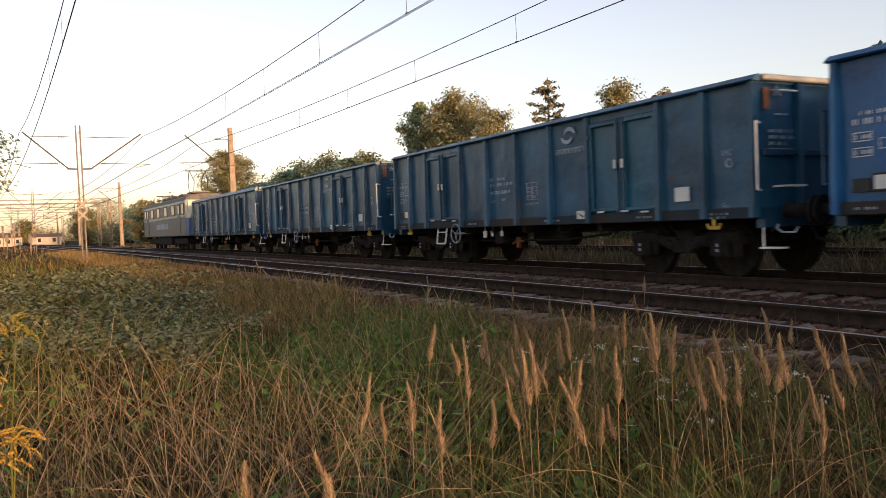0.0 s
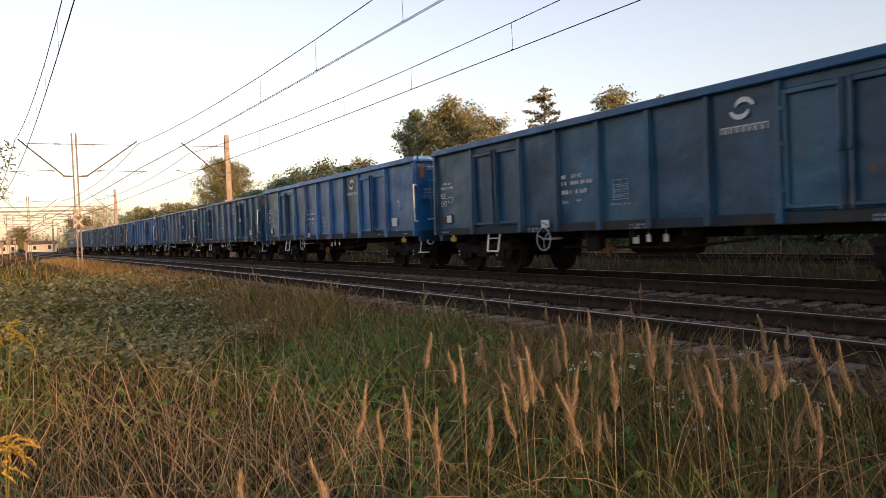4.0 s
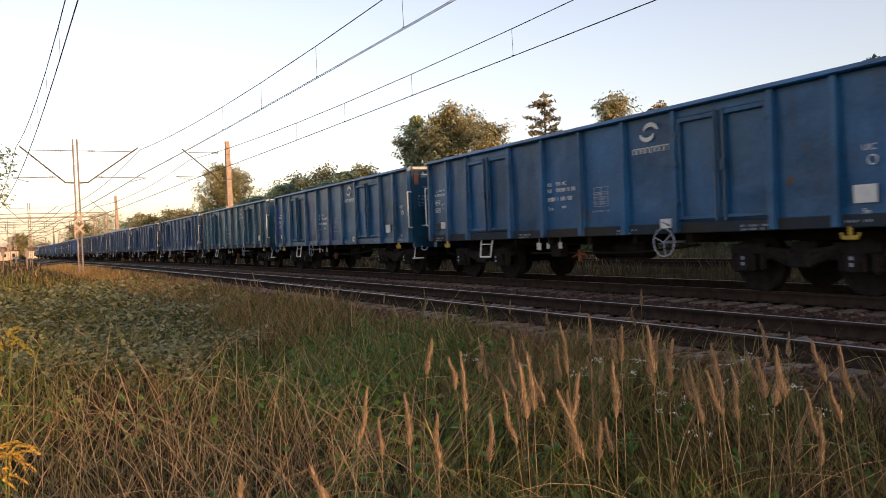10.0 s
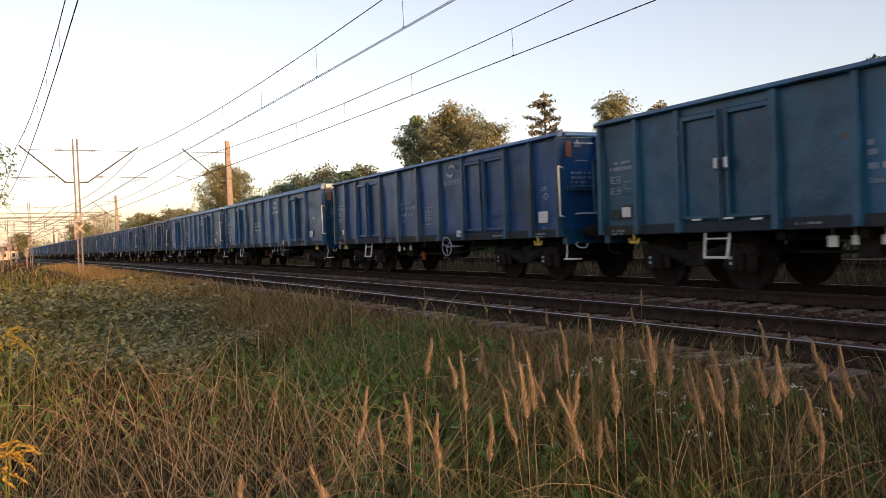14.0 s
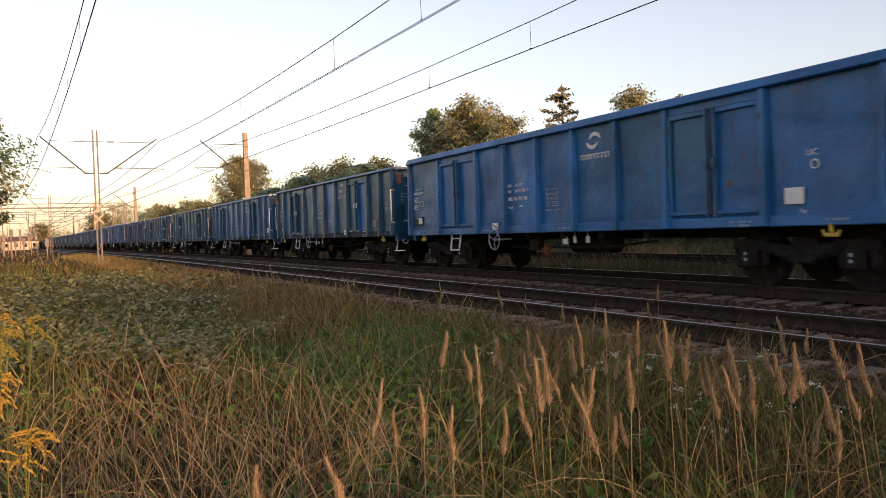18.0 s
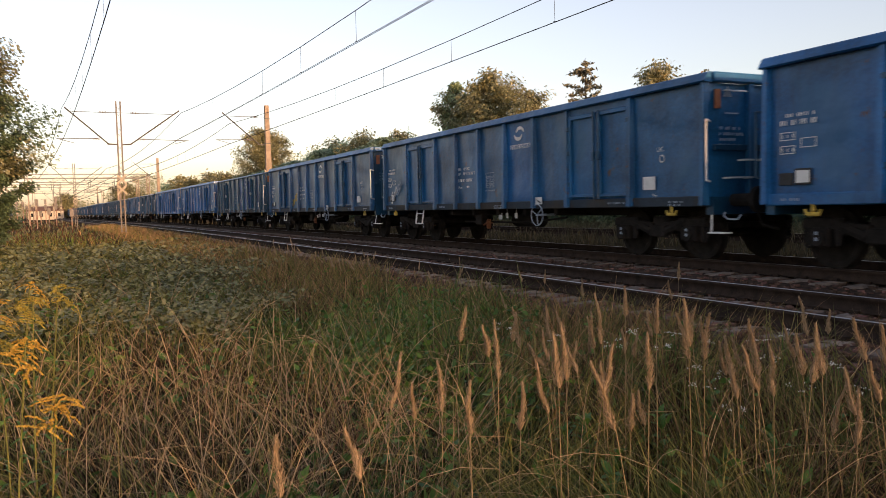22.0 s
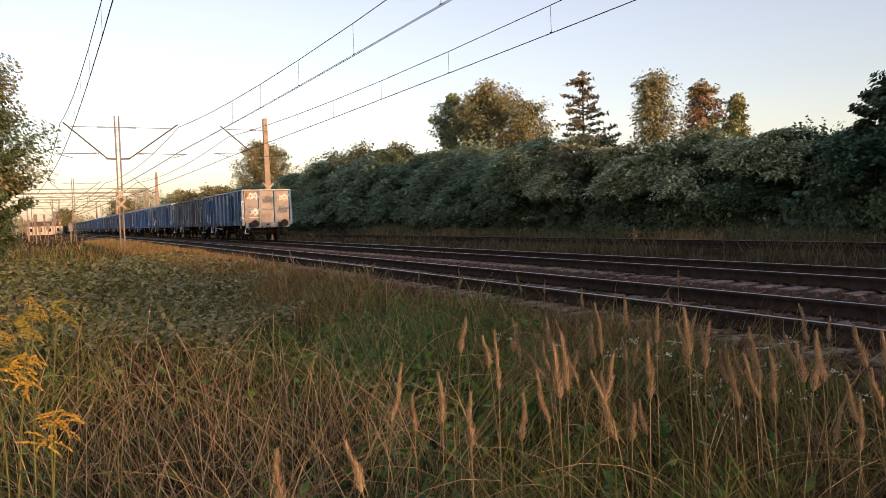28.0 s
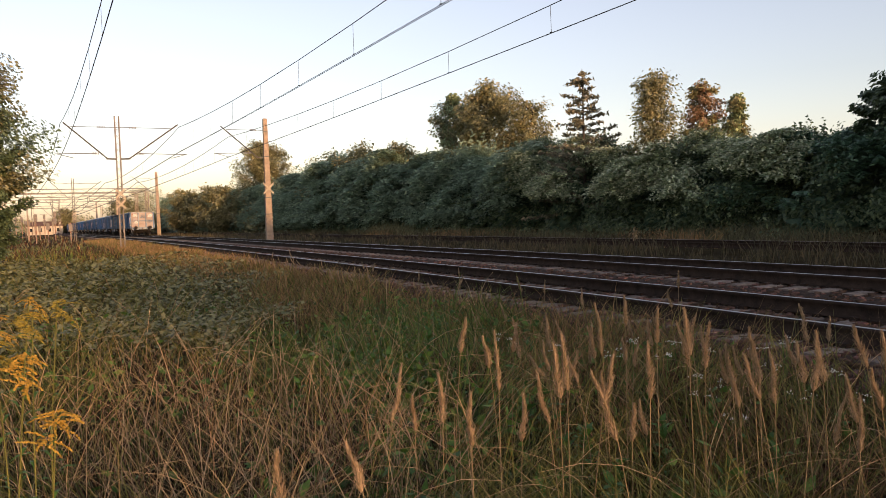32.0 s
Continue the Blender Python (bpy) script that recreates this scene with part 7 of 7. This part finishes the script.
def portal(s, o0, o1, h, extra):
    """A steel portal spanning the tracks: two legs and a trussed beam with hangers."""
    c = along(s, 0, -0.45)
    g = thing("track_portal", pose(c.x, c.y, c.z, 0, 0, heading(s) - 90), "lattice steel portal spanning the tracks", "portal", "portals over the tracks")
    for o in (o0, o1):
        bm = bmesh.new()
        for dx in (-0.22, 0.22):
            box(bm, o + dx - 0.06, o + dx + 0.06, -0.08, 0.08, 0, h, 0.01)
        z = 0.2
        while z < h - 0.4:
            rod(bm, (o - 0.2, 0, z), (o + 0.2, 0, z + 0.5), 0.025, 4)
            rod(bm, (o + 0.2, 0.04, z), (o - 0.2, 0.04, z + 0.5), 0.025, 4)
            z += 0.5
        # steel legs take the pale concrete colour to stand for low sun
        part("leg", bm, M_CONCRETE, g)
    bm = bmesh.new()
    for z in (h, h - 0.6):
        box(bm, o0, o1, -0.07, 0.07, z - 0.06, z + 0.06)
    n = int((o1 - o0) / 1.2)
    for i in range(n):
        a, b = o0 + (o1 - o0) * i / n, o0 + (o1 - o0) * (i + 1) / n
        rod(bm, (a, 0, h - 0.6 if i % 2 else h), (b, 0, h if i % 2 else h - 0.6), 0.03, 4)
    part("beam", bm, M_CHANNEL, g)
    for o in extra:
        bm = bmesh.new()
        rod(bm, (o, 0, h - 0.6), (o, 0, h - 2.0), 0.05)
        rod(bm, (o, 0, h - 1.9), (o + 1.2, 0, h - 1.7), 0.03)
        part("hanger", bm, M_STEEL, g)


for s, h, e in ((138, 8.1, (-10, -6, -0.6, 3)), (153, 8.0, (-9, -6, 0, 4)), (186, 8.2, (-11, -5, 1)), (235, 8.2, (-12, -4, 2))):
    portal(s, -14.5, 8.2, h, e)


def house(az, d, w, dep, h, roof_h, rz, wall_m, label, win=4):
    x, y = place(az, d)
    b = thing("station_house", pose(x, y, -0.46, 0, 0, rz), label, "house", "far station buildings")
    bm = bmesh.new()
    box(bm, -w / 2, w / 2, -dep / 2, dep / 2, 0, h)
    part("wall", bm, wall_m, b)
    bm = bmesh.new()
    v = [bm.verts.new(p) for p in ((-w / 2 - .4, -dep / 2 - .4, h - .1), (w / 2 + .4, -dep / 2 - .4, h - .1), (w / 2 + .4, dep / 2 + .4, h - .1), (-w / 2 - .4, dep / 2 + .4, h - .1), (-w / 2 - .4, 0, h + roof_h), (w / 2 + .4, 0, h + roof_h))]
    for f in ((0, 1, 5, 4), (2, 3, 4, 5), (0, 4, 3), (1, 2, 5), (3, 2, 1, 0)):
        bm.faces.new([v[i] for i in f])
    part("roof", bm, M_ROOFTILE, b, "red tiled gable roof")
    bm = bmesh.new()
    box(bm, w * 0.2 - 0.3, w * 0.2 + 0.3, -0.3, 0.3, h + roof_h * 0.5, h + roof_h + 0.8)
    part("chimney", bm, M_ROOFTILE, b)
    for k in range(win):
        xx = -w / 2 + w * (k + 0.5) / win
        for z in ((1.2,) if h < 4.5 else (1.1, 3.9)):
            bm = bmesh.new()
            box(bm, xx - 0.5, xx + 0.5, -dep / 2 - 0.03, -dep / 2 + 0.02, z, z + 1.3)
            wn_ = part("window", bm, M_GLASS, b)
            bm = bmesh.new()
            box(bm, xx - 0.6, xx + 0.6, -dep / 2 - 0.12, -dep / 2 - 0.03, z - 0.1, z)
            part("sill", bm, M_RENDER, wn_)


house(-1.8, 330, 12, 8, 3.4, 1.7, -4, M_RENDER, "low station house with red roof")
house(0.56, 300, 9, 7, 3.0, 1.1, 3, M_RENDER, "small low station building with red roof", 2)
house(-6.4, 270, 10, 8, 4.0, 2.6, 10, M_RENDER, "small rendered house with red roof", 3)


def lamp_post(s, o, h):
    p = along(s, o, -0.46)
    l = thing("lamp_post", pose(p.x, p.y, p.z, 0, 0, heading(s)), "slim grey yard lamp post", "lamp post", "yard lamp posts")
    bm = bmesh.new()
    rod(bm, (0, 0, 0), (0, 0, h), 0.09, 8, 0.05)
    part("pole", bm, M_CONCRETE, l)
    bm = bmesh.new()
    path_rod(bm, [(0, 0, h - 0.1), (-0.2, 0.4, h + 0.15), (-0.3, 0.9, h + 0.2)], 0.03)
    part("arm", bm, M_STEEL, l)
    bm = bmesh.new()
    box(bm, -0.5, -0.1, 0.75, 1.25, h + 0.12, h + 0.24, 0.03)
    part("lantern", bm, M_STEEL, l)


for s, o, h in ((118, -9.5, 7.4), (140, -12.5, 8), (176, -9.0, 9), (196, -14, 9), (232, -8.5, 9), (150, -15.0, 6.0)):
    lamp_post(s, o, h)


def signal(s, o, h, heads):
    p = along(s, o, -0.46)
    g = thing("railway_signal", pose(p.x, p.y, p.z, 0, 0, heading(s)), "railway signal post with banded paint", "signal", "railway signals")
    bm = bmesh.new()
    rod(bm, (0, 0, 0), (0, 0, h), 0.07, 8)
    part("post", bm, M_CONCRETE, g)
    for k in range(3):
        bm = bmesh.new()
        rod(bm, (0, 0, 0.4 + k * 0.8), (0, 0, 0.8 + k * 0.8), 0.075, 8)
        part("red_band", bm, M_RED, g, "red band")
    for k in range(heads):
        bm = bmesh.new()
        box(bm, -0.16, 0.0, -0.2, 0.2, h - 0.9 - k * 1.0, h - 0.05 - k * 1.0, 0.03)
        part("signal_head", bm, M_CHANNEL, g)


for s, o, h, n in ((96, -5.2, 2.3, 1), (104, -8.6, 3.6, 1), (128, -6.0, 4.4, 2), (146, -10.5, 4.0, 1), (160, -7.0, 4.6, 2), (112, -7.2, 2.6, 1), (120, -9.4, 3.2, 1), (134, -8.0, 2.4, 1), (152, -12.5, 4.2, 1), (170, -9.8, 3.6, 1), (182, -12.0, 4.6, 1), (200, -10.4, 4.0, 1)):
    signal(s, o, h, n)


def far_bushes():
    """Low sunlit scrub and woods round the far end of the line."""
    r = np.random.default_rng(91)
    C, S = [], []
    for k in range(150):
        if k < 60:
            s, o, h = 95 + 160 * r.random(), 13 + 22 * r.random(), 2.5 + 3.5 * r.random()
        elif k < 110:
            s, o, h = 70 + 180 * r.random(), -19 - 30 * r.random(), 1.2 + 2.6 * r.random()
        else:
            s, o, h = 300 + 200 * r.random(), -60 + 160 * r.random(), 5 + 6 * r.random()
        p = along(s, o)
        m = 300
        d = r.normal(size=(m, 3))
        d *= (r.random(m) ** 0.4 / np.linalg.norm(d, axis=1))[:, None]
        C.append(np.array(p)[None, :] + np.array([0, 0, h * 0.45 - 0.3]) + d * np.array([h * 0.75, h * 0.75, h * 0.55]))
        S.append(np.full(m, 0.2 + 0.0011 * s))
    C, S = np.concatenate(C), np.concatenate(S)
    C[:, 2] = np.maximum(C[:, 2], -0.4)
    V, F = quads(C, S * (0.6 + 0.8 * r.random(len(C))), 1.4, 0.3, r)
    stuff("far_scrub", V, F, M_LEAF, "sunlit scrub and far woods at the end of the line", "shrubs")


far_bushes()
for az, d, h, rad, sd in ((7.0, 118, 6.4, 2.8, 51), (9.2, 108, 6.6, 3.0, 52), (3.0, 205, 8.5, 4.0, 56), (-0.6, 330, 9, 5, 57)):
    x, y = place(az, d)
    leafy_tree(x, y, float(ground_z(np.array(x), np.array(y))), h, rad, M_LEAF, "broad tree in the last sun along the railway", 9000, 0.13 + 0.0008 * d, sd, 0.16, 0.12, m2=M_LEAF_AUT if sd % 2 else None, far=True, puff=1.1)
# ---- sleepers and ballast stones ----
def far_sleepers(o, z, s0, s1):
    co = np.array([v.co[:] for v in ME_SLEEPER.vertices])
    polys = [tuple(p.vertices) for p in ME_SLEEPER.polygons if len(p.vertices) == 4]
    V, F = [], []
    k = 0
    s = s0
    while s < s1:
        m = np.array(wagon_pose(s, o, z))
        V.append(co @ m[:3, :3].T + m[:3, 3])
        F.append(np.array(polys) + k * len(co))
        k += 1
        s += SL
    ob = stuff("sleepers", np.concatenate(V), np.concatenate(F), M_SLEEPER, "row of concrete sleepers running off", "sleepers")
    return ob


BEDS = [o for o in scene.objects if o.name.startswith("ballast_bed")]
ME_CLIP = clip_mesh()
jit = random.Random(3)
for bed, o, z, n in zip(BEDS, (0.0, S2), (0.0, Z2), (150, 150)):
    for k in range(n):
        s = 0.15 + k * SL
        m = wagon_pose(s + jit.gauss(0, 0.012), o, z - 0.018 + jit.gauss(0, 0.006)) @ pose(0, jit.gauss(0, 0.02), 0, 0, 0, jit.gauss(0, 0.5))
        sl = share("sleeper", ME_SLEEPER, bed, m)
        if k < 70:
            share("rail_clip", ME_CLIP, sl)
    far_sleepers(o, z, 0.15 + n * SL, 260)
    far_sleepers(o, z, -20.33, 0.0)


def stones():
    r = np.random.default_rng(33)
    cube = np.array([(x, y, z) for x in (-1, 1) for y in (-1, 1) for z in (-1, 1)], float)
    quad = np.array([(0, 1, 3, 2), (4, 6, 7, 5), (0, 4, 5, 1), (2, 3, 7, 6), (0, 2, 6, 4), (1, 5, 7, 3)])
    n = 22500
    s = 1.5 + 48 * r.random(n) ** 1.5
    o = np.where(r.random(n) < 0.55, -2.35 + 4.2 * r.random(n), 0.9 + 5.3 * r.random(n))
    zt = np.interp(o, [-2.6, -1.75, -1.3, 1.3, 1.75, 2.1, 2.6, 5.5, 6.4], [-0.62, -0.26, -0.212, -0.212, -0.25, -0.21, -0.17, -0.17, -0.44])
    px, py = plan(s, o)
    c = np.stack([px, py, zt + 0.005], 1)
    size = (0.016 + 0.02 * r.random(n))
    V = cube[None] * size[:, None, None] * (0.6 + 0.7 * r.random((n, 8, 1))) * np.array([1.2, 1.0, 0.75])
    a = r.random(n) * 6.283
    ca, sa = np.cos(a)[:, None], np.sin(a)[:, None]
    V = np.stack([V[..., 0] * ca - V[..., 1] * sa, V[..., 0] * sa + V[..., 1] * ca, V[..., 2]], -1) + c[:, None]
    F = (np.arange(n)[:, None, None] * 8 + quad[None]).reshape(-1, 4)
    stuff("ballast_stones", V.reshape(-1, 3), F, M_STONE, "reddish-brown crushed stones of the ballast", "stones")


stones()


def motions():
    """The train runs away along the bend, slowly losing speed."""
    drift = [(0, 0.05), (3, 0.15), (5.5, 0.42), (7, 0.5), (10, 0.5), (13, 0.42), (16.5, 0.3), (18, -0.05), (21, -0.18), (25, -0.2), (28, 0.0), (32, 0.0)]
    times = [0.0, 1.0, 2.0, 3.0, 4.0, 5.0, 6.0, 7.0, 8.0, 9.0, 10.0, 11.0, 12.0, 13.0, 14.0, 15.0, 16.0, 17.0, 18.0, 19.0, 20.0, 21.0, 22.0, 23.0, 24.0, 25.0, 26.0, 27.0, 28.0, 29.0, 30.0, 31.0, 32.0]
    for car, mid in CARS:
        rows = []
        for t in times:
            c = np.interp(t, [d[0] for d in drift], [d[1] for d in drift])
            rows.append((t, wagon_pose(17.35 * t - 0.0275 * t * t + float(c) - mid)))
        walk(car, rows)


motions()
